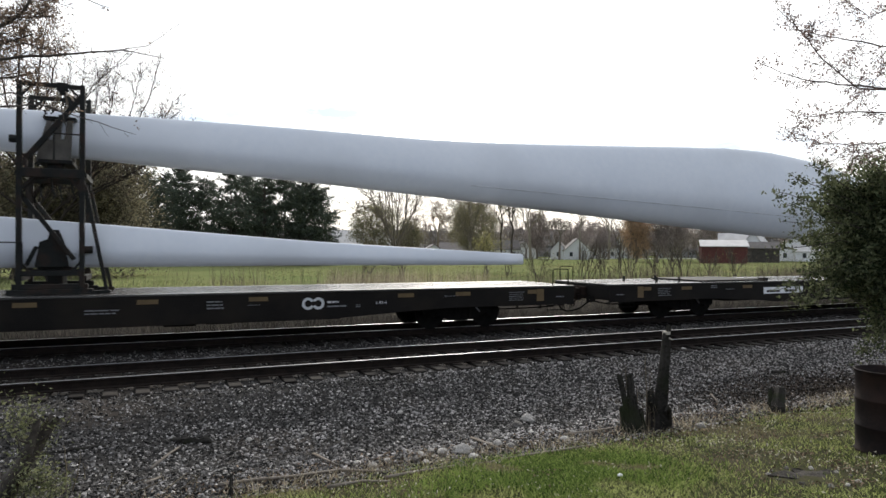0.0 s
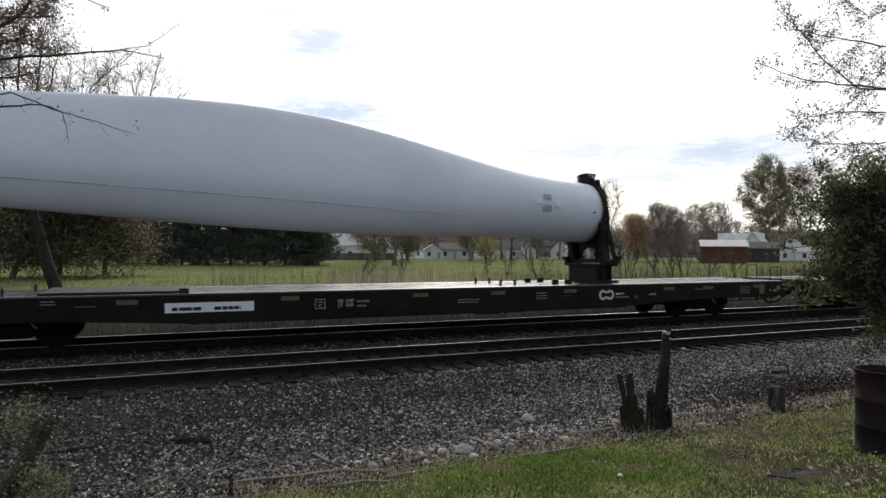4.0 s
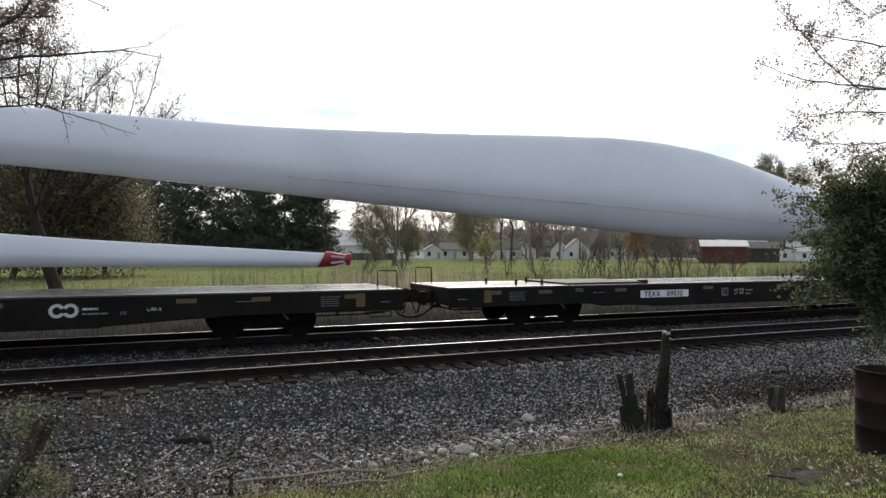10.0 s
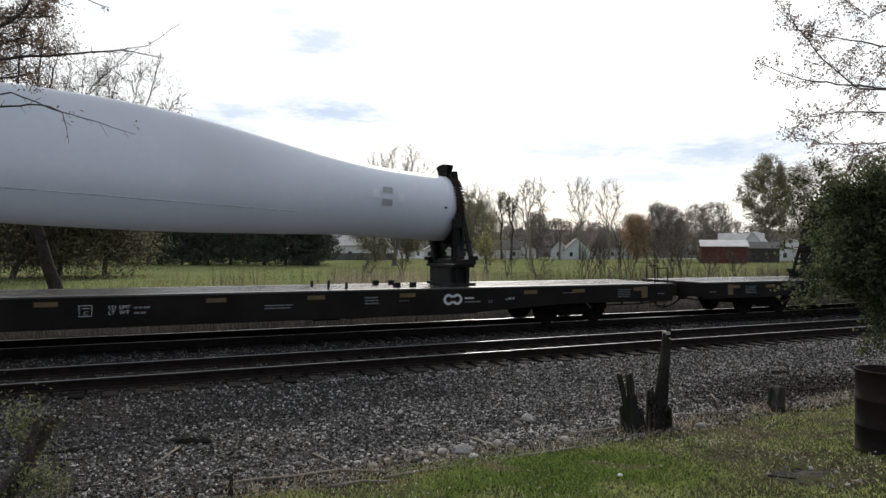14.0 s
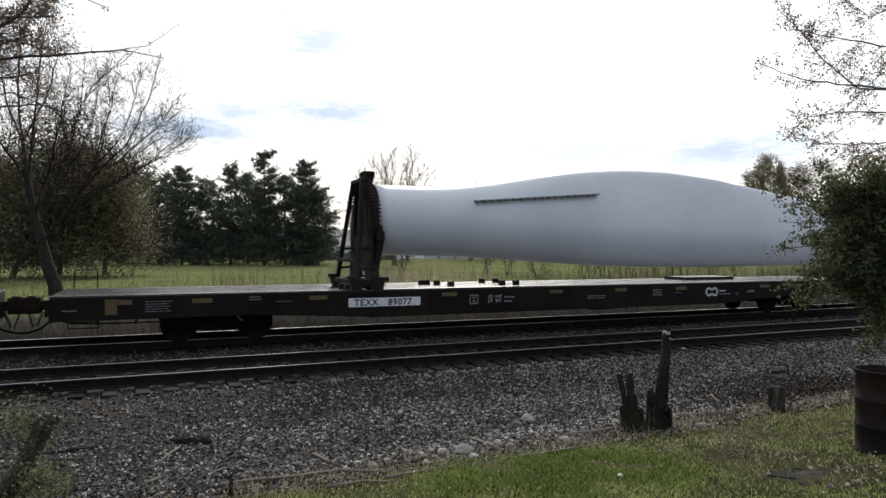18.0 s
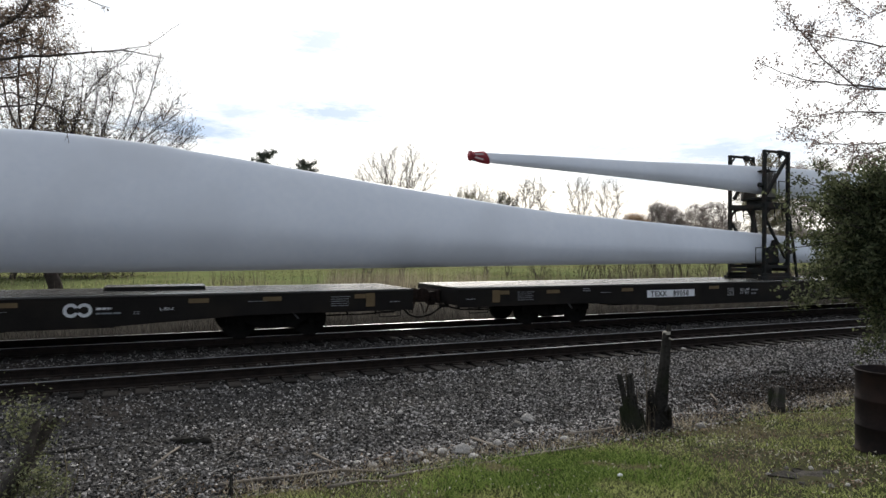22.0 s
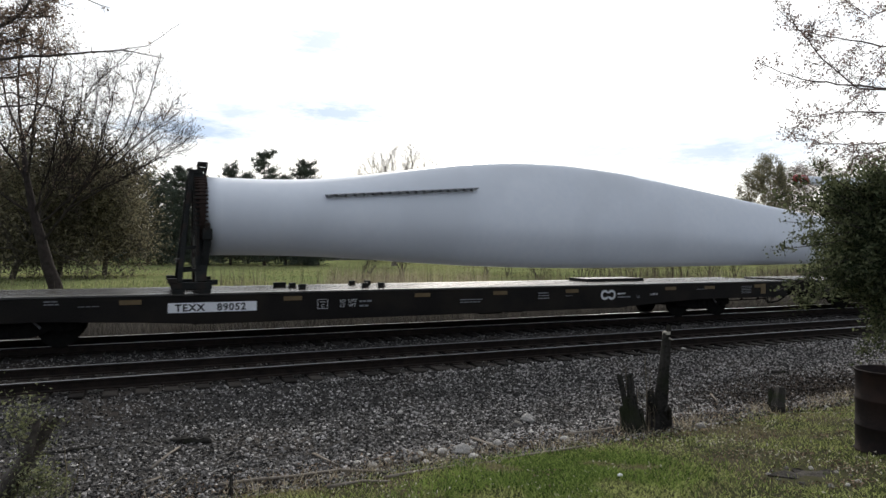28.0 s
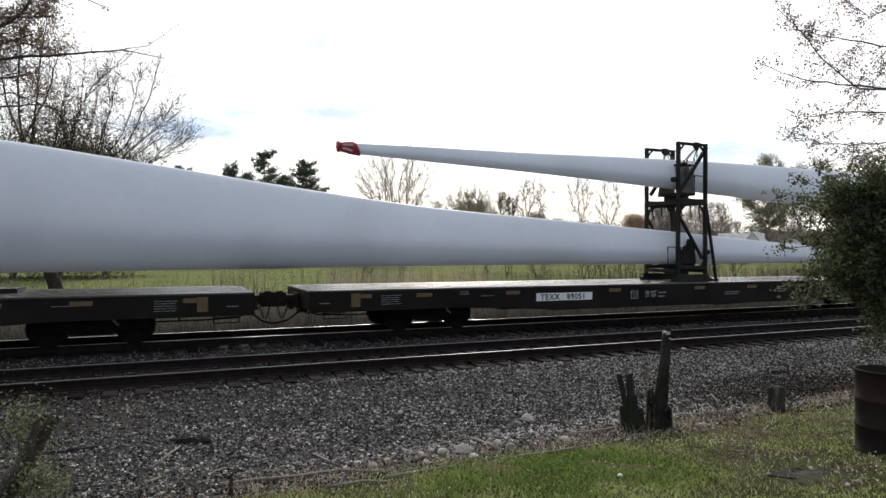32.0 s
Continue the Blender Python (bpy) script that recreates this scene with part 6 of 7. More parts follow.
for tip in ((6.85, 5.60, 2.96), (6.97, 5.55, 2.59), (6.84, 5.61, 2.23), (7.00, 5.65, 1.74), (7.16, 5.69, 1.59), (7.41, 5.69, 1.98), (7.13, 5.59, 1.84), (7.28, 5.63, 1.52), (7.35, 5.49, 1.60), (8.23, 5.44, 0.82), (8.32, 5.28, 0.91), (7.13, 5.70, 2.82), (7.33, 5.72, 3.19), (7.53, 5.63, 3.33), (7.13, 5.59, 2.40)):
    tip = Vector(tip)
    sprays.limb([heart + Vector((-0.2, 0, 0.1)), heart.lerp(tip, 0.55) + Vector((0, 0, 0.12)), tip], 0.012, 0.003, 9, 0.20, 1, 0.1, 0.35)
t = thing("shrub", "dense dark green shrub with drooping leafy sprays", "shrub")
part("trunk", bush.wood, M_BARK, t, smooth=True)
part("spray", sprays.wood, M_BARK, t, smooth=True)
v, f = leaves(sprays.ends, 9, 0.027, 0.045, 17)
part("spray_foliage", leaf_mesh("spray_foliage", v, f, M_LEAF_SPRAY), None, t, "olive leaves on the outer sprays")
v, f = leaves(bush.ends, 7, 0.032, 0.07, 13)
part("crown", leaf_mesh("crown", v, f, M_LEAF_DK), None, t)

M_LEAF_SAP = mat("fresh_green_leaves", (0.075, 0.085, 0.038), (0.24, 0.25, 0.12), 2, 0.7, island=0.6, transmit=0.35)
# weedy sapling at the lawn's corner
sap = Limbs(15)
sap.limb([(-1.43, 8.12, -0.38), (-1.21, 7.54, -0.00), (-1.10, 7.60, 0.22), (-0.92, 7.63, 0.51)], 0.115, 0.060, 6, 0.3, 1, 0.0, 0.5)
sap.limb([(-1.16, 7.52, 0.11), (-1.09, 7.49, 0.36), (-1.05, 7.47, 0.54)], 0.055, 0.030, 4, 0.25, 1)
for tip in ((-1.39, 7.84, 0.79), (-1.12, 7.72, 0.73), (-1.29, 7.57, 0.55), (-0.80, 7.14, 0.01), (-0.88, 7.07, -0.00), (-1.03, 7.13, 0.05), (-0.73, 6.89, -0.02), (-0.92, 6.87, -0.02)):
    sap.limb([(-1.21, 7.71, -0.31), Vector((-1.11, 7.39, 0.03)).lerp(Vector(tip), 0.4), tip], 0.007, 0.002, 6, 0.2, 1)
t = thing("corner_sapling", "broken grey sapling with yellow-green leaves at its foot", "sapling")
part("trunk", sap.wood, M_BARK, t, smooth=True)
v, f = leaves(sap.ends, 7, 0.022, 0.07, 14)
part("crown", leaf_mesh("crown", v, f, M_LEAF_SAP), None, t)


stalks = Limbs(61)
for base, tip in (((-0.85, 7.98, -0.36), (-0.84, 7.60, 0.22)), ((-0.77, 7.76, -0.32), (-0.67, 7.41, 0.19)), ((-0.44, 7.53, -0.28), (-0.37, 7.28, -0.02)), ((-0.35, 7.27, -0.24), (-0.26, 7.12, -0.03)), ((-0.12, 7.33, -0.25), (0.15, 7.16, -0.10)), ((0.07, 7.10, -0.22), (0.31, 7.20, -0.09)), ((-0.72, 8.44, -0.42), (-0.68, 7.75, -0.03)),
                  ((0.25, 7.13, -0.22), (0.42, 7.04, -0.08)), ((-0.26, 7.84, -0.34), (-0.02, 7.34, -0.14)), ((-0.93, 7.83, -0.33), (-0.88, 7.29, 0.19)), ((0.38, 6.96, -0.21), (0.39, 6.94, -0.04)), ((1.09, 6.71, -0.19), (1.05, 6.65, -0.06)), ((1.30, 6.67, -0.18), (1.35, 6.52, -0.04)), ((0.64, 6.88, -0.20), (0.82, 6.75, -0.09))):
    base, tip = Vector(base), Vector(tip)
    stalks.limb([base, base.lerp(tip, 0.55) + Vector((0.01, 0, 0.01)), tip], 0.006, 0.002, 3, 0.10, 0, -0.3)
t = thing("dry_stalks", "thin pale dry stalks standing at the lawn's corner", "weeds")
part("stems", stalks.wood, M_WEED, t)


# ---------------------------------------------------------------- things on the lawn and the bed
M_DRUM = mat("rusty_drum_paint", (0.008, 0.006, 0.0055), (0.020, 0.012, 0.010), 3, 0.8, 0.0, 0.25, 30, stain=(0.028, 0.016, 0.012), stain_scale=2.5, spec=0.2)
M_OLDWOOD = mat("weathered_wood", (0.012, 0.011, 0.010), (0.050, 0.046, 0.040), 3, 0.95, 0, 0.7, 30, stain=(0.022, 0.026, 0.013), stain_scale=2, spec=0.15)
M_CUT = mat("cut_wood", (0.30, 0.27, 0.22), (0.45, 0.41, 0.35), 5, 0.9, 0, 0.3, 40)
M_ROCK = mat("pale_rock", (0.085, 0.078, 0.070), (0.43, 0.41, 0.375), 6, 0.9, 0, 0.5, 40, vary=0.7)
M_HOLLOW = mat("hollow_dark", (0.014, 0.013, 0.012), (0.075, 0.068, 0.060), 7, 0.95, 0, 0.9, 40, (0.42, 0.60), spec=0.1)


def lathe(prof, k=32):
    s = Soup()
    s.add([(r * math.cos(a), r * math.sin(a), z) for r, z in prof for a in (2 * math.pi * i / k for i in range(k))],
          [(j * k + i, j * k + (i + 1) % k, (j + 1) * k + (i + 1) % k, (j + 1) * k + i) for j in range(len(prof) - 1) for i in range(k)])
    return s


dr = thing("steel_drum", "open rusty brown steel drum standing on the lawn", "drum", at=pose(*(6.95, 4.29, 0.15)))
prof = [(0.0, 0.02), (0.285, 0.02), (0.292, 0.0), (0.300, 0.015), (0.288, 0.03)]
for z in (0.30, 0.60):
    prof += [(0.288, z - 0.025), (0.299, z - 0.008), (0.299, z + 0.008), (0.288, z + 0.025)]
prof += [(0.288, 0.89), (0.299, 0.90), (0.301, 0.915), (0.290, 0.92), (0.280, 0.91), (0.280, 0.05), (0.0, 0.05)]
dr.scale = (1, 1, 0.92)
part("body", lathe(prof, 40), M_DRUM, dr, smooth=True)
part("rim", lathe([(0.296, 0.905), (0.306, 0.91), (0.306, 0.925), (0.290, 0.928), (0.280, 0.918)], 40), M_DRUM, dr, smooth=True)


def rough_post(name, label, pts, radii, category, seed, ragged=0.05):
    """A rotted trunk or post: fluted, with a broken top."""
    rg = random.Random(seed)
    s = Soup()
    k = 12
    rings = []
    flute = [rg.uniform(0.78, 1.18) for _ in range(k)]
    pts = [Vector(p) for p in pts]
    n = len(pts)
    for i, (p, r) in enumerate(zip(pts, radii)):
        for j in range(k):
            a = 2 * math.pi * j / k
            z = rg.uniform(-ragged, ragged) if i == n - 1 else 0
            q = r * flute[j] * rg.uniform(0.93, 1.07)
            rings.append(p + Vector((q * math.cos(a), q * math.sin(a), z)))
    s.add(rings, [(i * k + j, i * k + (j + 1) % k, (i + 1) * k + (j + 1) % k, (i + 1) * k + j) for i in range(n - 1) for j in range(k)] + [tuple((n - 1) * k + j for j in range(k))])
    return solid(name, s, M_OLDWOOD, label, category)


b0 = Vector((6.27, 6.90, -0.20))
post = rough_post("dead_post", "slender leaning grey dead trunk with a pale sawn top", [b0 + Vector((0, 0, -0.15)), b0 + Vector((0.0, 0, 0.12)), (6.28, 6.89, -0.01), (6.31, 6.88, 0.34), (6.34, 6.86, 0.72), (6.37, 6.85, 1.11)], [0.145, 0.125, 0.098, 0.080, 0.068, 0.056], "dead trunk", 1, 0.012)
part("sawn_top", Soup().tube([(6.37, 6.85, 1.09), (6.37, 6.85, 1.13)], [0.058, 0.052], 10), M_CUT, post, "pale sawn top")
part("knob", Soup().tube([(6.39, 6.84, 1.12), (6.40, 6.84, 1.21)], [0.036, 0.030], 8), M_OLDWOOD, post)
part("nail", Soup().tube([(6.36, 6.79, 1.05), (6.35, 6.72, 1.03)], 0.010, 6), M_CUT, post, "pale splinter")
b1 = Vector((6.43, 6.91, -0.20))
rough_post("broken_stump", "short broken stump beside the dead trunk", [b1 + Vector((0, 0, -0.1)), b1 + Vector((0.0, 0, 0.12)), (6.29, 6.73, 0.12)], [0.075, 0.062, 0.045], "stump", 5)
b5 = Vector((6.24, 6.99, -0.21))
rough_post("broken_stump", "mossy broken stump beside the dead trunk", [b5 + Vector((0, 0, -0.1)), b5 + Vector((0, 0, 0.2)), (6.15, 6.90, 0.18), (6.14, 6.91, 0.33)], [0.10, 0.08, 0.06, 0.035], "stump", 9)
for base, tip, r, sd in (((5.80, 6.86, -0.20), (5.76, 7.07, 0.51), 0.034, 2), ((5.78, 6.81, -0.20), (5.92, 7.06, 0.50), 0.046, 3), ((5.87, 6.83, -0.20), (5.85, 6.93, 0.26), 0.058, 4), ((5.77, 6.95, -0.20), (5.73, 6.98, 0.12), 0.035, 6), ((5.97, 6.84, -0.20), (5.95, 6.88, 0.08), 0.03, 10)):
    base, tip = Vector(base), Vector(tip)
    rough_post("broken_stump", "dark rotten stump split into thin upright pieces", [base + Vector((0, 0, -0.1)), base.lerp(tip, 0.3), base.lerp(tip, 0.65), tip], [0.085, r * 1.35, r * 1.1, r], "stump", sd)
vine = Limbs(52)
for base, tip in (((6.05, 6.88, -0.20), (6.08, 6.93, 0.82)), ((6.11, 6.91, -0.20), (6.07, 6.89, 0.35)), ((5.97, 6.84, -0.20), (6.01, 6.91, 0.29)), ((5.77, 6.95, -0.20), (5.83, 7.04, 0.65)), ((5.85, 6.84, -0.20), (5.98, 6.98, 0.37)), ((6.13, 6.90, -0.20), (6.13, 6.91, 0.54)), ((5.75, 7.03, -0.21), (5.75, 7.08, 0.15)), ((6.15, 6.84, -0.20), (6.04, 6.73, 0.16))):
    base, tip = Vector(base), Vector(tip)
    vine.limb([base, base.lerp(tip, 0.5) + Vector((0.01, 0, 0)), tip], 0.009, 0.003, 5, 0.12, 0, -0.5)
t = thing("dry_vines", "thin dry stems growing between the rotten stumps", "weeds")
part("stems", vine.wood, M_BROWNWEED, t)
v, f = leaves(vine.ends, 2, 0.014, 0.03, 53, keep=0.5)
part("leaves", leaf_mesh("leaves", v, f, M_LEAF_OD), None, t)
b6 = Vector((0.69, 6.66, -0.18))
rough_post("broken_stick", "short dark broken stick standing in the litter", [b6 + Vector((0, 0, -0.05)), b6 + Vector((0, 0, 0.08)), (0.70, 6.70, -0.01)], [0.030, 0.024, 0.012], "stick", 11, 0.02)
b3 = Vector((8.59, 6.89, -0.20))
rough_post("cut_stump", "small dark cut stump at the lawn's edge", [b3 + Vector((0, 0, -0.1)), b3 + Vector((0, 0, 0.1)), (8.81, 7.04, 0.11)], [0.13, 0.115, 0.09], "stump", 7)
b4 = Vector((8.61, 7.03, -0.21))
rough_post("cut_stump", "small dark cut stump at the lawn's edge", [b4 + Vector((0, 0, -0.1)), b4 + Vector((0, 0, 0.1)), (8.67, 7.10, 0.10)], [0.08, 0.06, 0.045], "stump", 8)


ROCKS = (3.64, 7.38, -0.25)
rg_rock = random.Random(41)


def rock(at, size, seed, flat=0.6):
    rg = random.Random(seed)
    bm = bmesh.new()
    bmesh.ops.create_icosphere(bm, subdivisions=2, radius=1.0)
    ofs = Vector((rg.uniform(0, 50), 0, 0))
    for vv in bm.verts:
        vv.co *= 1 + 0.35 * noise.noise(vv.co * 1.3 + ofs)
        vv.co.z *= flat
    me = bpy.data.meshes.new("rock")
    bm.to_mesh(me)
    bm.free()
    me.materials.append(M_ROCK)
    ob = tagged(new("rock", me), "loose pale field stone lying in the gravel", "rock", "loose rocks")
    ob.location, ob.scale, ob.rotation_euler.z = Vector(at) + Vector((0, 0, size[0] * 0.25)), (size[0], size[1], size[0]), rg.uniform(0, 3)


for i, (at, s) in enumerate((((3.31, 9.44, -0.42), 0.085), ((3.64, 9.90, -0.42), 0.06), ((5.30, 8.67, -0.42), 0.13), ((4.94, 8.40, -0.41), 0.12), ((3.39, 7.03, -0.21), 0.13), ((4.07, 8.53, -0.42), 0.05), ((3.70, 7.59, -0.29), 0.055), ((3.96, 7.20, -0.23), 0.08), ((3.40, 6.77, -0.20), 0.07), ((4.17, 7.83, -0.33), 0.08),
                             ((3.28, 8.21, -0.39), 0.045), ((3.17, 7.15, -0.22), 0.075), ((1.96, 9.29, -0.42), 0.05), ((2.18, 9.77, -0.42), 0.045), ((1.01, 9.85, -0.42), 0.045), ((5.32, 10.67, -0.40), 0.05), ((5.59, 10.58, -0.41), 0.05), ((1.20, 9.30, -0.42), 0.05), ((3.19, 8.58, -0.42), 0.04), ((3.33, 7.75, -0.32), 0.04),
                             ((4.37, 6.81, -0.20), 0.06), ((4.81, 6.97, -0.21), 0.07), ((5.16, 7.28, -0.24), 0.06), ((6.79, 6.65, -0.18), 0.09), ((2.23, 6.94, -0.20), 0.07), ((2.74, 6.94, -0.20), 0.07), ((2.82, 6.80, -0.20), 0.06), ((3.92, 8.50, -0.42), 0.05), ((12.06, 12.38, -0.24), 0.08), ((4.53, 8.27, -0.40), 0.05), ((4.06, 7.05, -0.21), 0.05), ((3.54, 7.86, -0.34), 0.045), ((3.67, 7.12, -0.22), 0.05), ((3.10, 7.33, -0.25), 0.06), ((3.17, 6.79, -0.20), 0.055), ((3.66, 6.81, -0.20), 0.045), ((4.76, 7.57, -0.29), 0.05), ((5.15, 6.96, -0.20), 0.045), ((2.88, 7.57, -0.29), 0.04), ((2.44, 8.05, -0.37), 0.04))):
    rock(at, (s, s * 0.75), 100 + i)

for k in range(20):
    x, y = rg_rock.gauss(ROCKS[0], 0.75), rg_rock.gauss(ROCKS[1], 0.28)
    z = rg_rock.uniform(0.025, 0.06)
    rock((x, y, ground_z(x, y)), (z, z * 0.8), 300 + k)


def log(at, length, r, turn, label="dark broken piece of timber lying in the gravel", name="timber_piece", flat=1.0):
    s = Soup()
    k = 8
    rg = random.Random(int(length * 1000))
    pts = [(-length / 2 + length * i / 7, rg.gauss(0, 0.015), rg.gauss(0, 0.006)) for i in range(8)]
    s.tube(pts, [r * rg.uniform(0.65, 1.2) * (0.55 if i in (0, 7) else 1) for i in range(8)], k)
    s.v[0] += np.random.default_rng(int(length * 997)).normal(0, r * 0.14, s.v[0].shape)
    s.v[0][:, 2] *= flat
    ob = solid(name, s, M_OLDWOOD, label, "timber", "timber scraps")
    ob.location, ob.rotation_euler.z = Vector(at) + Vector((0, 0, r * 0.5 * flat)), radians(turn)


log((0.46, 9.51, -0.42), 0.55, 0.06, -26)
log((-0.87, 9.74, -0.42), 0.62, 0.04, 4, flat=0.6)
log((-1.34, 9.69, -0.42), 0.45, 0.04, -10, flat=0.6)
log((12.42, 9.94, -0.42), 0.38, 0.045, -20)
log((5.62, 8.18, -0.39), 0.42, 0.045, -50, flat=0.6)
for pts in ([(0.60, 7.02, -0.21), (0.96, 7.02, -0.21), (1.36, 6.97, -0.21), (1.85, 6.95, -0.20), (2.26, 6.64, -0.18)], [(2.16, 6.33, -0.13), (2.59, 6.39, -0.14), (2.95, 6.39, -0.14), (3.38, 6.35, -0.14), (3.91, 6.45, -0.15), (4.33, 6.45, -0.15), (4.87, 6.46, -0.15)], [(1.56, 6.30, -0.13), (1.92, 6.32, -0.13), (2.16, 6.15, -0.11)], [(4.97, 7.21, -0.23), (5.49, 7.17, -0.22), (5.78, 7.23, -0.23)],
            [(3.95, 7.93, -0.35), (3.86, 7.19, -0.23), (3.84, 6.86, -0.20)], [(1.86, 8.24, -0.40), (1.89, 7.22, -0.23)], [(-0.03, 8.53, -0.42), (0.18, 9.04, -0.42), (0.31, 9.29, -0.42)], [(-0.09, 7.67, -0.31), (0.07, 7.93, -0.35)], [(9.35, 8.92, -0.42), (8.86, 8.28, -0.40)]):
    n = len(pts)
    s = Soup().tube([Vector(p) + Vector((0, 0, 0.02)) for p in pts], [0.020 - 0.008 * i / (n - 1) for i in range(n)], 6)
    solid("fallen_stick", s, M_PALEBARK, "pale fallen stick lying along the lawn's edge", "stick", "fallen sticks", smooth=True)
# flush dark sheet; the shade inside a hollow is put into its colour
slab = Soup()
sc = Vector((5.40, 3.99, 0.19))
ang = [2 * math.pi * i / 28 for i in range(28)]
rr = [0.20 + 0.05 * math.sin(3 * a + 1) + 0.04 * math.cos(5 * a) + 0.03 * math.sin(11 * a) for a in ang]
slab.add([sc + Vector((r * math.cos(a) * 1.15, r * math.sin(a) * 1.2, z + (0.012 * math.sin(7 * a) if z > 0 else 0))) for z in (-0.1, 0.006) for a, r in zip(ang, rr)], [tuple(range(28, 56))] + [(i, (i + 1) % 28, 28 + (i + 1) % 28, 28 + i) for i in range(28)])
solid("stone_slab", slab, M_HOLLOW, "dark hollow in worn ground, drawn as a flat dark sheet", "slab")
for k in range(11):
    a = 2.3 * k
    x, y = sc.x + 0.33 * math.cos(a), sc.y + 0.36 * math.sin(a)
    rock((x, y, ground_z(x, y)), (0.022 + 0.004 * (k % 4), 0.02), 500 + k)
mush = lathe([(0.0, -0.02), (0.012, -0.02), (0.010, 0.03), (0.036, 0.03), (0.034, 0.045), (0.018, 0.058), (0.0, 0.062)], 14)
mo = solid("mushroom", mush, M_WHITE, "small white mushroom in the grass", "mushroom", smooth=True)
mo.location = (4.05, 4.96, 0.06)
mo.scale = (0.8, 0.8, 0.8)

# ---------------------------------------------------------------- grass, weeds and fallen leaves
M_GRASS = mat("lawn_grass", (0.055, 0.080, 0.020), (0.46, 0.50, 0.19), 0.9, 0.85, island=0.85, transmit=0.4, stain=(0.27, 0.235, 0.13), stain_scale=0.8, spec=0.15)
M_LOWWEED = mat("low_dead_weeds", (0.050, 0.046, 0.041), (0.175, 0.158, 0.135), 0.5, 0.9, island=0.7, transmit=0.35)
M_DARKLITTER = mat("dark_fallen_leaves", (0.020, 0.017, 0.014), (0.105, 0.084, 0.069), 3, 0.95, island=0.9, spec=0.1)
M_PALEBIT = mat("pale_dry_leaf_bits", (0.16, 0.13, 0.08), (0.62, 0.58, 0.46), 3, 0.9, island=0.9, transmit=0.2)
M_LITTER = mat("fallen_leaf_litter", (0.06, 0.036, 0.022), (0.30, 0.215, 0.145), 3, 0.9, island=0.9)


def grass_tufts(name, label, material, spots, height, width, lean, seed, category="grass"):
    rg = np.random.default_rng(seed)
    p = np.asarray(spots, float)
    k = len(p)
    hgt = height * rg.uniform(0.5, 1.25, (k, 1))
    a = rg.uniform(0, 2 * np.pi, k)
    side = np.stack([np.cos(a), np.sin(a), 0 * a], 1) * width / 2
    bend = np.stack([rg.normal(0, lean, k), rg.normal(0, lean, k), np.ones(k)], 1) * hgt
    v = np.stack([p - side, p + side, p + bend * 0.55 + side * 0.7, p + bend * 0.55 - side * 0.7, p + bend * (1, 1, 0.95) + np.stack([rg.normal(0, lean * 0.5, k), rg.normal(0, lean * 0.5, k), 0 * a], 1) * hgt], 1).reshape(-1, 3)
    o = np.arange(k) * 5
    f = [q for i in o.tolist() for q in ((i, i + 1, i + 2, i + 3), (i + 3, i + 2, i + 4))]
    me = bpy.data.meshes.new(name)
    me.from_pydata(v, [], f)
    me.materials.append(material)
    me.update()
    return tagged(new(name, me), label, category, kind="stuff")


# bare worn spots: centre and half widths
LUSH = (3.86, 5.40, -0.00)
M_LUSH = mat("fresh_lawn_grass", (0.030, 0.060, 0.011), (0.27, 0.36, 0.095), 1.3, 0.85, island=0.9, transmit=0.35, spec=0.12)
WORN = [(6.14, 4.64, 0.30, 0.14), (5.40, 3.62, 0.28, 0.12)] + [(*p[:2], w, d) for p, w, d in (((5.51, 5.01, 0.05), 0.50, 0.20), ((5.32, 3.99, 0.19), 0.50, 0.30), ((5.85, 3.96, 0.20), 0.35, 0.18), ((6.71, 5.68, -0.04), 0.5, 0.14), ((6.32, 6.33, -0.13), 0.4, 0.12), ((7.50, 5.23, 0.02), 0.4, 0.12), ((3.44, 5.37, 0.00), 0.22, 0.10))]
rg5 = random.Random(9)
spots = []
while len(spots) < 96000:
    y = rg5.uniform(2.6, 8.6)
    x = rg5.uniform(-0.5, 1.6 + y * 1.6)
    if y > lawn_edge(x) + rg5.gauss(0, 0.10):
        continue
    q = noise.noise(Vector((x * 0.8, y * 0.8, 5.0)))
    if q < -0.15 and rg5.random() < 0.55 or x > 5.0 and rg5.random() < 0.50:
        continue
    if rg5.random() < max(0.93 * math.exp(-((x - a) / w) ** 4 - ((y - b) / d) ** 4) for a, b, w, d in WORN):
        continue
    spots.append((x, y, ground_z(x, y) - 0.01))
# dead leaves and crumbs of earth lie thickest on the worn spots
worn_bits = []
for a, b, w, d in WORN:
    for k in range(int(1200 * w * d) + 40):
        x, y = a + rg5.gauss(0, 0.6) * w, b + rg5.gauss(0, 0.7) * d
        if math.hypot(x - sc.x, (y - sc.y) * 1.2) < 0.36:
            continue
        worn_bits.append((x, y, ground_z(x, y) + 0.012))
grass_tufts("lawn_grass", "short green lawn grass with worn patches", M_GRASS, spots, 0.045, 0.0085, 0.6, 4)
# a lusher, greener stretch where the lawn dips
spots = []
while len(spots) < 24000:
    x, y = rg5.gauss(LUSH[0], 0.8), rg5.gauss(LUSH[1], 0.5)
    if x > 4.9 + rg5.gauss(0, 0.35) or y < 2.6 or y > lawn_edge(x) + rg5.gauss(0, 0.08) or noise.noise(Vector((x * 1.7, y * 1.7, 1.0))) < -0.22:
        continue
    spots.append((x, y, ground_z(x, y) - 0.01))
grass_tufts("lush_grass", "thicker fresh green grass on the lawn", M_LUSH, spots, 0.07, 0.008, 0.45, 14)
spots = []
for k in range(250):
    x = rg5.uniform(-1.5, 13)
    spots += [(x + rg5.gauss(0, 0.05), lawn_edge(x) + rg5.gauss(0.0, 0.16), 0) for _ in range(5)]
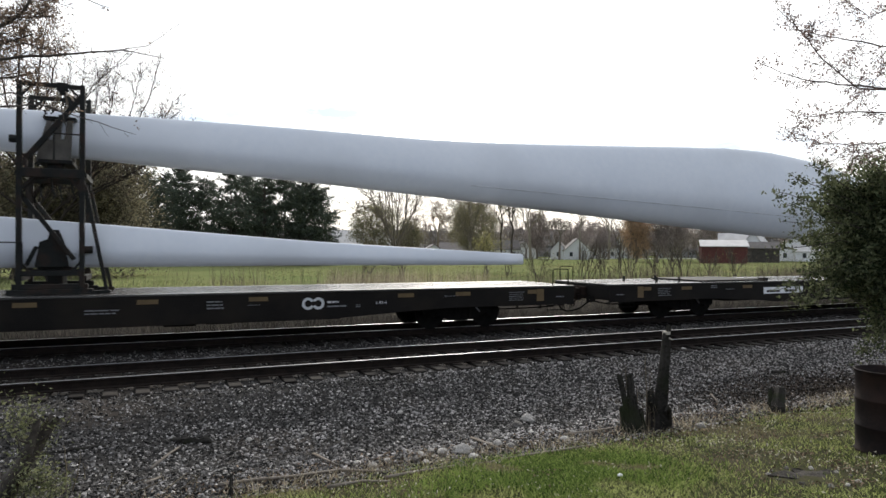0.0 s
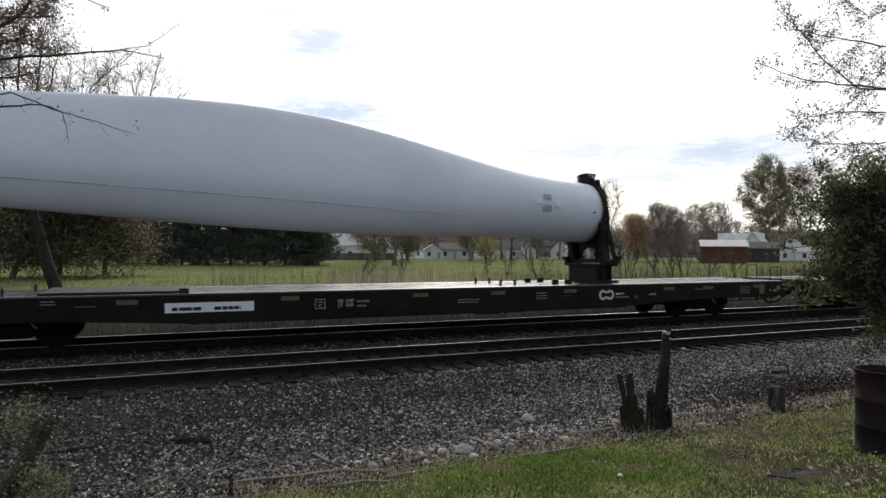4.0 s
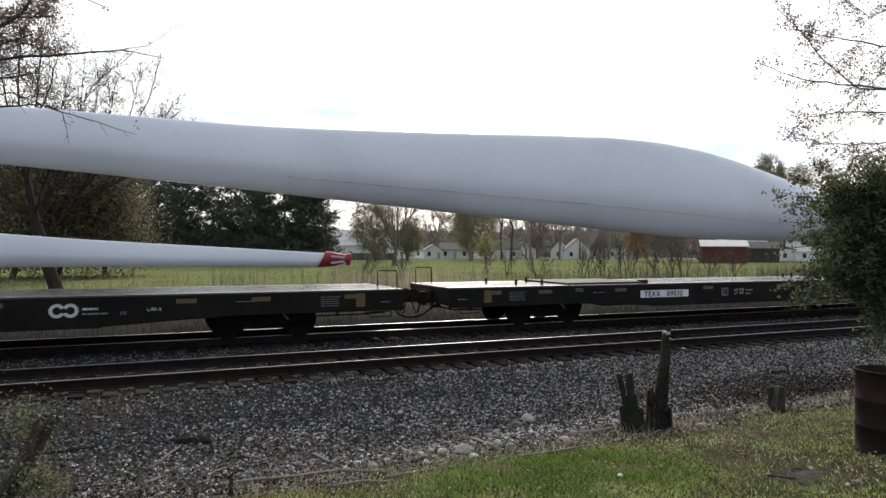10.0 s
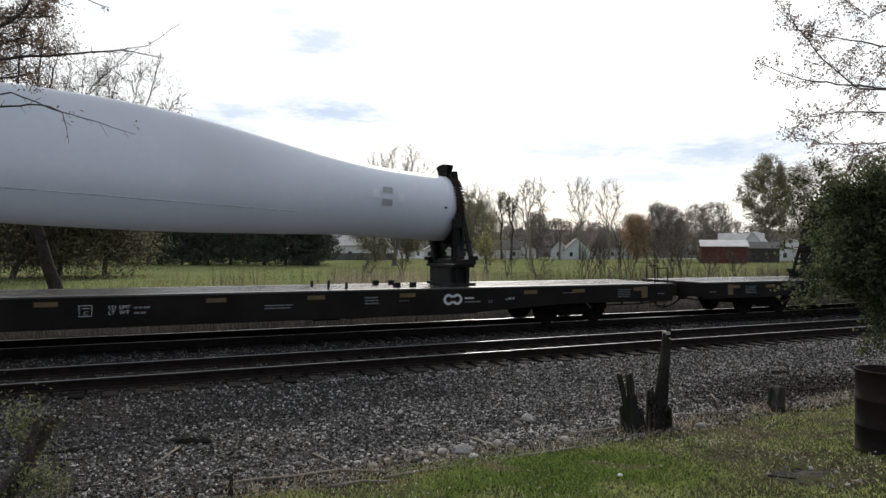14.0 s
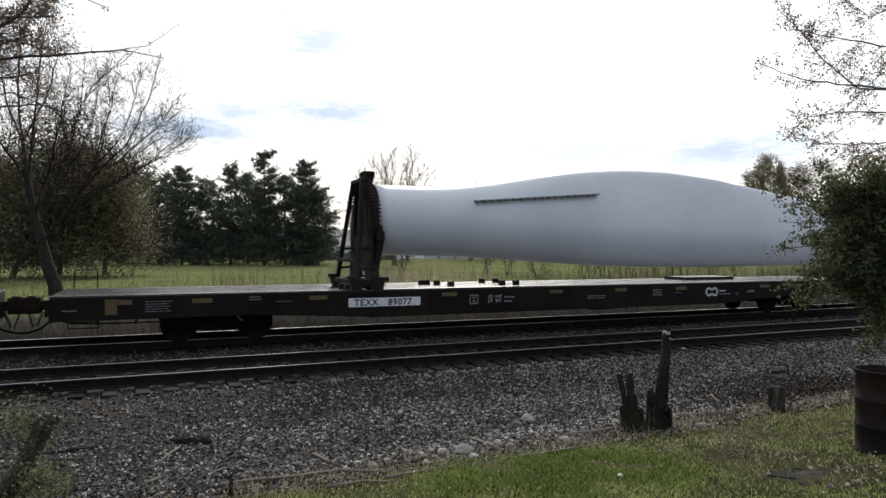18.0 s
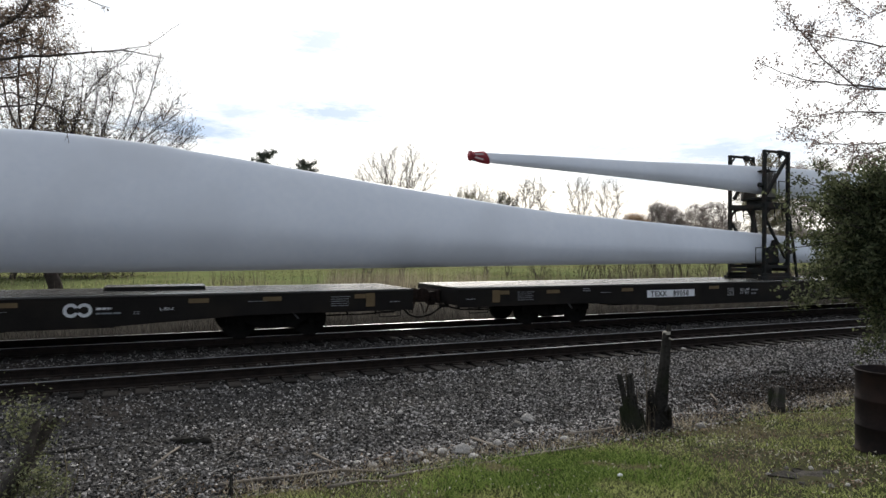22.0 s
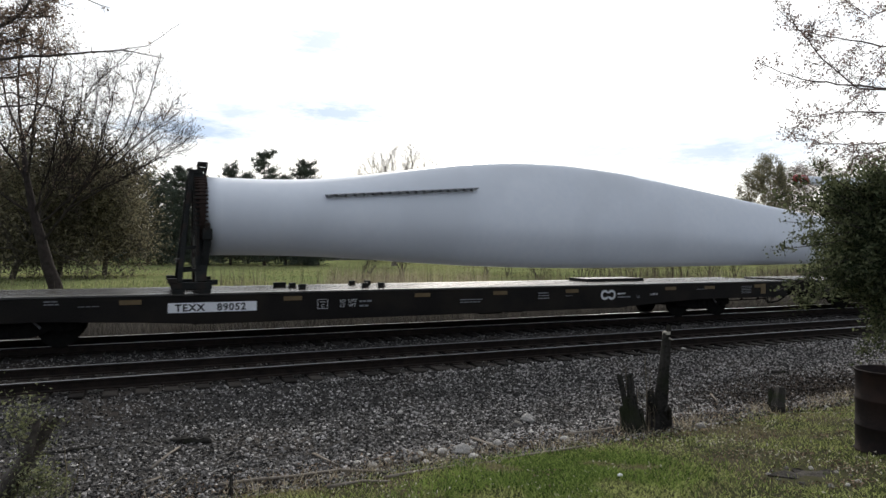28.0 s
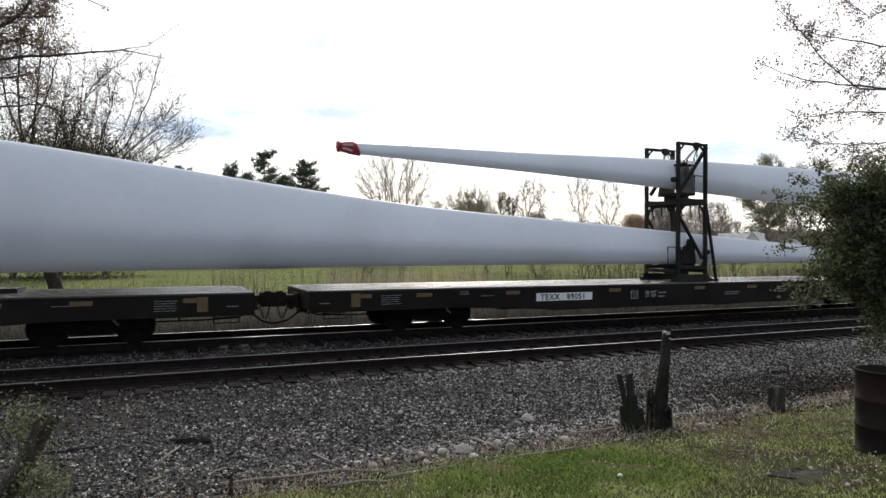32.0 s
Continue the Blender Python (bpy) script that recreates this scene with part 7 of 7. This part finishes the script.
spots = [(x, y, ground_z(x, y)) for x, y, _ in spots]
grass_tufts("edge_weeds", "dry tufts of grass along the lawn's edge", M_WEED, spots, 0.16, 0.008, 0.5, 5)
spots = []
for k in range(5200):
    x = rg5.uniform(-0.8, 13)
    y = lawn_edge(x) + rg5.gauss(0.15, 0.42)
    spots.append((x, y, ground_z(x, y) + 0.015))
v, f = leaves([(Vector(p), 0) for p in worn_bits], 2, 0.016, 0.03, 27)
tagged(new("worn_litter", leaf_mesh("worn_litter", v, f, M_LITTER)), "brown leaf crumbs on the worn spots of the lawn", "leaf litter", kind="stuff")
v, f = leaves([(Vector(p), 0) for p in spots], 1, 0.024, 0.006, 21)
tagged(new("leaf_litter", leaf_mesh("leaf_litter", v, f, M_LITTER)), "fallen brown and pale leaves along the lawn's edge", "leaf litter", kind="stuff")
spots = []
for k in range(6500):
    x = rg5.gauss(12.0, 1.9)
    y = rg5.gauss(8.5, 0.7)
    spots.append((x, y, ground_z(x, y) + 0.032))
v, f = leaves([(Vector(p), 0) for p in spots], 1, 0.030, 0.008, 23)
tagged(new("shrub_litter", leaf_mesh("shrub_litter", v, f, M_DARKLITTER)), "dark fallen leaves on the gravel beneath the shrub", "leaf litter", kind="stuff")

# weeds beyond the far track: pale dry grass in one stretch, brown stems all along, none by the mown corner
spots, dark = [], []
for k in range(46000):
    y = rg5.uniform(23.0, 33.5)
    turn = rg5.uniform(-0.22, 1.75)
    x = turn * y
    q = noise.noise(Vector((x * 0.25, y * 0.2, 2.0)))
    grown = 0.05 if turn < 0.08 else 0.28 if turn < 0.24 else 1.0 if turn < 0.53 else 0.5
    if rg5.random() > grown * (0.5 + 1.2 * q + 0.6 * noise.noise(Vector((x * 0.9, y * 0.5, 6.0)))):
        continue
    pale = 0.85 if 0.24 < turn + 0.03 * q < 0.54 else 0.15
    (spots if rg5.random() < pale else dark).append((x, y, ground_z(x, y)))
grass_tufts("dry_weeds", "tall pale dry grass beyond the far track", M_WEED, spots, 1.85, 0.018, 0.10, 6, "weeds")
grass_tufts("brown_weeds", "tall thin brown weed stems beyond the far track", M_BROWNWEED, dark[:9500], 2.25, 0.018, 0.08, 7, "weeds")
# rough grass on the field, thinner with distance
spots = []
for k in range(60000):
    y = 42.0 + 85.0 * rg5.random() ** 1.5
    x = rg5.uniform(-0.28, 1.55) * y
    if noise.noise(Vector((x * 0.10, y * 0.05, 1.0))) + 0.5 * noise.noise(Vector((x * 0.35, y * 0.2, 3.0))) > -0.35 + 0.6 * rg5.random():
        spots.append((x, y, ground_z(x, y) - 0.02))
M_FIELDGRASS = mat("rough_field_grass", (0.12, 0.14, 0.055), (0.37, 0.37, 0.18), 0.4, 0.9, island=0.9, transmit=0.55, spec=0.05)
grass_tufts("field_grass", "rough tufts of green and straw-coloured grass on the field", M_FIELDGRASS, spots, 0.20, 0.06, 0.6, 24)
spots = []
for k in range(46000):
    y = rg5.uniform(21.0, 25.5)
    x = rg5.uniform(-0.5, 1.6) * y
    if noise.noise(Vector((x * 0.4, y * 0.5, 8.0))) > -0.25 - 0.5 * rg5.random():
        spots.append((x, y, ground_z(x, y)))
grass_tufts("low_weeds", "low tangled grey-brown weeds on the bank beyond the far track", M_LOWWEED, spots, 1.0, 0.018, 0.35, 8, "weeds")
spots = []
for k in range(11000):
    x, y = rg5.uniform(0.5, 12), rg5.uniform(3.0, 7.0)
    if noise.noise(Vector((x * 1.1, y * 1.1, 6.0))) + 0.10 * (y - lawn_edge(x)) < -0.35 + 0.7 * rg5.random():
        continue
    if math.hypot(x - sc.x, (y - sc.y) * 0.8) < 0.30:
        continue
    spots.append((x, y, ground_z(x, y) + 0.035))
v, f = leaves([(Vector(p), 0) for p in spots], 1, 0.016, 0.006, 22)
tagged(new("lawn_leaves", leaf_mesh("lawn_leaves", v, f, M_PALEBIT)), "scattered pale fallen leaves on the lawn", "leaf litter", kind="stuff")


# ---------------------------------------------------------------- the village beyond the field
M_SIDING = mat("white_clapboard", (0.70, 0.71, 0.72), (0.82, 0.82, 0.83), 0.6, 0.7, 0, 0.1, 8, vary=0.3)
M_GREYSIDE = mat("grey_clapboard", (0.30, 0.30, 0.31), (0.42, 0.42, 0.43), 0.6, 0.7, 0, 0.1, 8)
M_ROOFDK = mat("dark_shingles", (0.12, 0.11, 0.105), (0.21, 0.19, 0.185), 0.7, 0.9, 0, 0.2, 9, vary=0.3)
M_ROOFLT = mat("pale_metal_roof", (0.50, 0.48, 0.46), (0.66, 0.64, 0.62), 0.6, 0.5, 0, 0.1, 9)
M_BARN = mat("faded_red_boards", (0.075, 0.026, 0.022), (0.14, 0.05, 0.042), 1.2, 0.9, 0, 0.2, 14)
M_SHED = mat("dark_brown_boards", (0.035, 0.03, 0.027), (0.08, 0.07, 0.06), 1.2, 0.9, 0, 0.2, 14)
M_PANE = mat("window_glass", (0.02, 0.025, 0.03), (0.05, 0.06, 0.07), 1, 0.08)
M_TRIM = mat("white_trim", (0.62, 0.62, 0.62), (0.75, 0.75, 0.75), 2, 0.6)
M_FENCE = mat("grey_board_fence", (0.07, 0.068, 0.065), (0.15, 0.145, 0.14), 1.2, 0.9, 0, 0.2, 14, vary=0.3)
M_ROADWAY = mat("pale_road", (0.30, 0.30, 0.30), (0.40, 0.40, 0.40), 0.5, 0.9, 0, 0.1, 6)
M_CARW = mat("white_car_paint", (0.6, 0.6, 0.6), (0.75, 0.75, 0.75), 1, 0.3)


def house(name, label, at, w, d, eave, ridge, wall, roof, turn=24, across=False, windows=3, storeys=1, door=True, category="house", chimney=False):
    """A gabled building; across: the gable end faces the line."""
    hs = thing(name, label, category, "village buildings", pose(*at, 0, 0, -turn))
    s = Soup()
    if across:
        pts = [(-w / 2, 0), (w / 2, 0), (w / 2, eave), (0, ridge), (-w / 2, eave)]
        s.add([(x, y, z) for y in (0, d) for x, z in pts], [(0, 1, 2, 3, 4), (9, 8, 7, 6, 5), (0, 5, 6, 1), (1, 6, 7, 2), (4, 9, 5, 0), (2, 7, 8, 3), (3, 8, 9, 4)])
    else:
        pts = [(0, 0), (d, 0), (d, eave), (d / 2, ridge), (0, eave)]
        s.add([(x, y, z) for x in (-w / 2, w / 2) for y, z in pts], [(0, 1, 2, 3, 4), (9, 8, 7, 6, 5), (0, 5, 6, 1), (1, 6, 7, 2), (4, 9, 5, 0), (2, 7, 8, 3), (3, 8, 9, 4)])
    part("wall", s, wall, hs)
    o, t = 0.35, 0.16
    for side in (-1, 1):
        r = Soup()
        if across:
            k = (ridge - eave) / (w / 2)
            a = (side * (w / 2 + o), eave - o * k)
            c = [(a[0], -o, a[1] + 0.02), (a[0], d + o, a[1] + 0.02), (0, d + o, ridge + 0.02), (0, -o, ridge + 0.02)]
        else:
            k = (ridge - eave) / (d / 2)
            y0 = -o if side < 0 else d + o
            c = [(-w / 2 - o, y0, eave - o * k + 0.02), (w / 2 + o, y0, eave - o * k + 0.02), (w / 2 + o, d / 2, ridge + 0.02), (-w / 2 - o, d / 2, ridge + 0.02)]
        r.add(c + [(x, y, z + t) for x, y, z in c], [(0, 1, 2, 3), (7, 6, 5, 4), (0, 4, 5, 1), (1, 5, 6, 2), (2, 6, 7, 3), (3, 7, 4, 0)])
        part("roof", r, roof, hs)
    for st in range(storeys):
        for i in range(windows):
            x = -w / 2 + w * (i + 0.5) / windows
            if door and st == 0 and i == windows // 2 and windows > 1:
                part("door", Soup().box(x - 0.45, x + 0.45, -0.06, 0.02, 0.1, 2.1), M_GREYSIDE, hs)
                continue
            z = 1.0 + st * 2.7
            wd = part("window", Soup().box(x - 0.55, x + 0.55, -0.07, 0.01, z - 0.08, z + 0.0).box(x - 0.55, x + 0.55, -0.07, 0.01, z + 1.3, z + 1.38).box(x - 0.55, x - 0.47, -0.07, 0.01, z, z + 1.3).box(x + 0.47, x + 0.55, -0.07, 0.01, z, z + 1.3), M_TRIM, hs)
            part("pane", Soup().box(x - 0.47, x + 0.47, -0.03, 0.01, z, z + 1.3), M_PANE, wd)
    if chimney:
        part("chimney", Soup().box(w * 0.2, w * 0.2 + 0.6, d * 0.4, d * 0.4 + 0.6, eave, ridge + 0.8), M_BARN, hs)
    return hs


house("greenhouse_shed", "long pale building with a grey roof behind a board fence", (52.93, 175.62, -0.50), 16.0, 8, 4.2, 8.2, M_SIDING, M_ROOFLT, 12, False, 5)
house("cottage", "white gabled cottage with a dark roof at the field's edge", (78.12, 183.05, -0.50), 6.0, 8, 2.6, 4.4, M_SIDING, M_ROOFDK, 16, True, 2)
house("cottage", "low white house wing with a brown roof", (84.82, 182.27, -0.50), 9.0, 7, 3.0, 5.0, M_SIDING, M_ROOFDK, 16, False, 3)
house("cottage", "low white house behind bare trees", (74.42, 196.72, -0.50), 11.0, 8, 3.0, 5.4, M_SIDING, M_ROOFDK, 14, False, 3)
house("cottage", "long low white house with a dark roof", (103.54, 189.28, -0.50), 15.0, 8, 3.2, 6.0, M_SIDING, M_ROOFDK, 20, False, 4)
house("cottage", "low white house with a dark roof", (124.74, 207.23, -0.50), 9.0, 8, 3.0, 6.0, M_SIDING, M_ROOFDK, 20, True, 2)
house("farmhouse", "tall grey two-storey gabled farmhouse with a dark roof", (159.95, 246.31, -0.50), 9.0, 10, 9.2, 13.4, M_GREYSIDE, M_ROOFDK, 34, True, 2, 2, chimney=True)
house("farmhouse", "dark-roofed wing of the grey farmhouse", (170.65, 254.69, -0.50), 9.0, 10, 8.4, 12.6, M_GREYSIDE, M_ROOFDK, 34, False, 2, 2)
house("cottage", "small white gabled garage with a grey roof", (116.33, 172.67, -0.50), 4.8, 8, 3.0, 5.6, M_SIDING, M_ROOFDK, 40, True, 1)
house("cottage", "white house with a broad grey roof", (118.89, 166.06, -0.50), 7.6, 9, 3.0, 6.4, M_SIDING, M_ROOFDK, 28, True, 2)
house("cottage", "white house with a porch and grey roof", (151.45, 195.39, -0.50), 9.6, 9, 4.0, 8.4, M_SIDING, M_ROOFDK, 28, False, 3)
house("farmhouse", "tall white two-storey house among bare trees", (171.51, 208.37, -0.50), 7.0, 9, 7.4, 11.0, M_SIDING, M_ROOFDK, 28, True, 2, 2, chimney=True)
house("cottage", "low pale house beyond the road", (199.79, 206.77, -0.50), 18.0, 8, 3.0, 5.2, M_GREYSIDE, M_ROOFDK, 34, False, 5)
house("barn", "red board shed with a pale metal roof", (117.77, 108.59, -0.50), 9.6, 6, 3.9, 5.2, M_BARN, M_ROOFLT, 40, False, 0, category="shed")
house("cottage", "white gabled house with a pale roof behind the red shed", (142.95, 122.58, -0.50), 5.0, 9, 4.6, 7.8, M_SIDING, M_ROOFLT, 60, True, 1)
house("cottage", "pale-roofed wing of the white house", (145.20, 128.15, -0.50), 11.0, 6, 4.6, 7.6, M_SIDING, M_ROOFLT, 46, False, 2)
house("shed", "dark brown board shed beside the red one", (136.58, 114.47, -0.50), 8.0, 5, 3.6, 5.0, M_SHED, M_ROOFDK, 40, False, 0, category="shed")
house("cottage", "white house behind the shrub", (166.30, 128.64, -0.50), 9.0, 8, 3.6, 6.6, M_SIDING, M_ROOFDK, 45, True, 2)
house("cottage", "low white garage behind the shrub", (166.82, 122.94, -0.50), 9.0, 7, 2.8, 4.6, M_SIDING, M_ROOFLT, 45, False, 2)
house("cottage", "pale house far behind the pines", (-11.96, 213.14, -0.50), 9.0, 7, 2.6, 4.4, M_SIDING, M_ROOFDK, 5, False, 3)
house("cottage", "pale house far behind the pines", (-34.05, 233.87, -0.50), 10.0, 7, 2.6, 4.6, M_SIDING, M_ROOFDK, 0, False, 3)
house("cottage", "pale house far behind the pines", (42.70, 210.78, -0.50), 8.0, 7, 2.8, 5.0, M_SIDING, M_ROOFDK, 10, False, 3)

fence = thing("board_fence", "long grey board fence in front of the pale building", "fence")
f0, f1 = Vector((37.64, 167.08, -0.50)), Vector((58.90, 164.22, -0.50))
n = 60
for i in range(n):
    p = f0.lerp(f1, i / n)
    q = f0.lerp(f1, (i + 0.93) / n)
    part("board", Soup().beam(p + Vector((0, 0, 0.95)), q + Vector((0, 0, 0.95)), 0.05, 1.9), M_FENCE, fence)
for zz in (0.5, 1.5):
    part("rail", Soup().beam(f0 + Vector((0.1, 0.1, zz)), f1 + Vector((0.1, 0.1, zz)), 0.06, 0.1), M_FENCE, fence)

r0, r1 = Vector((103.54, 189.28, -0.50)), Vector((184.16, 175.41, -0.50))
dd = (r1 - r0).normalized()
nn = Vector((-dd.y, dd.x, 0)) * 3.0
road = Soup()
a, b = r0 - dd * 40, r1 + dd * 90
road.add([a - nn, b - nn, b + nn, a + nn, a - nn + Vector((0, 0, 0.12)), b - nn + Vector((0, 0, 0.12)), b + nn + Vector((0, 0, 0.12)), a + nn + Vector((0, 0, 0.12))],
         [(4, 5, 6, 7), (0, 4, 7, 3), (0, 1, 5, 4), (1, 2, 6, 5), (2, 3, 7, 6)])
solid("village_road", road, M_ROADWAY, "pale village road in front of the houses", "road", kind="structure")


def parked_car(at, turn, paint, label):
    c = thing("parked_car", label, "car", "parked cars", pose(*at, 0, 0, turn))
    s = Soup()
    prof = [(-2.2, 0.35), (-2.2, 0.85), (-1.5, 0.95), (-0.9, 1.42), (0.9, 1.45), (1.7, 0.98), (2.2, 0.85), (2.2, 0.35)]
    m = len(prof)
    s.add([(x, y, z) for y in (-0.85, 0.85) for x, z in prof], [tuple(range(m)), tuple(range(2 * m - 1, m - 1, -1))] + [(i, m + i, m + (i + 1) % m, (i + 1) % m) for i in range(m)])
    part("body", s, paint, c, bevel=0.06)
    for y in (-0.86, 0.86):
        part("window", Soup().box(-1.0, 1.2, y - 0.01, y + 0.01, 0.98, 1.34), M_PANE, c)
    for x in (-1.35, 1.35):
        for y in (-0.8, 0.8):
            part("wheel", Soup().disc((x, y, 0.32), (0, 1, 0), 0.32, 0.2, 14), M_BLACKP, c)


parked_car((-10.99, 168.95, -0.50), 5, M_CARW, "white car parked behind the pines")
parked_car((-7.15, 169.44, -0.50), 5, M_CARW, "white car parked behind the pines")
parked_car((112.27, 188.69, -0.50), 30, M_CARW, "white car parked on the village road")
parked_car((-31.50, 178.05, -0.50), 0, M_CARW, "white car parked behind the pines")

# far woods that close the view
M_FARWOOD = mat("far_woods", (0.15, 0.138, 0.135), (0.30, 0.28, 0.27), 0.05, 0.95, 0, 0.3, 0.6, island=0.5)
rgw = np.random.default_rng(12)
k = 130000
ang = rgw.uniform(-0.95, 1.75, k)
rad = rgw.uniform(285, 345, k)
hgt = 11.5 + 4.0 * np.array([noise.noise(Vector((float(q) * 22, 0.0, 0.0))) for q in ang]) + 2.0 * np.array([noise.noise(Vector((float(q) * 90, 3.0, 0.0))) for q in ang])
c = np.stack([np.sin(ang) * rad, np.cos(ang) * rad, -0.5 + rgw.random(k) ** 0.7 * np.maximum(2.5, hgt)], 1)
a = rgw.normal(0, 1, (k, 3))
b = rgw.normal(0, 1, (k, 3))
v = np.stack([c + a * 0.5, c + b * 0.5, c - (a + b) * 0.4], 1).reshape(-1, 3)
tagged(new("far_woods", leaf_mesh("far_woods", v, np.arange(3 * k).reshape(-1, 3), M_FARWOOD)), "low grey-brown woods and hedges along the horizon", "woods", kind="stuff")


# ---------------------------------------------------------------- the train runs
def motions():
    for ob, _ in movers:
        m = ob.matrix_basis.copy()
        walk(ob, [(t, Matrix.Translation((ADVANCE(t), 0, 0)) @ m) for t in TIMES])
    turn = SPEED / 0.42
    n = 960
    for w in wheels_of:
        m = w.matrix_basis.copy()
        walk(w, [(32.0 * i / n, m @ Matrix.Rotation(32.0 * i / n * turn, 4, "Y")) for i in range(n + 1)])
        act, slot = w.animation_data.action, w.animation_data.action_slot
        place = w.location.copy()
        truck = w.parent.location.x
        for _, car in cars[1:]:
            for tk in car.children:
                if abs(tk.location.x - truck) < 0.01 and tk.data == w.parent.data:
                    for o in tk.children:
                        if o.data == w.data and (o.location - place).length < 0.01:
                            o.rotation_mode = "QUATERNION"
                            o.animation_data_create()
                            o.animation_data.action = act
                            o.animation_data.action_slot = slot


TIMES = [float(i) for i in range(33)]
# small unevenness of the run, in metres ahead of the steady pace
DRIFT = {9: -0.03, 11: -0.05, 12: -0.03, 14: -0.04, 17: -0.03, 18: 0.04, 19: 0.12, 20: 0.02, 21: 0.18, 22: 0.21, 23: 0.28, 24: 0.39, 25: -0.17, 28: -0.05}


def ADVANCE(t):
    return SPEED * t + GAIN * t * t + DRIFT.get(round(t), 0.0)


motions()
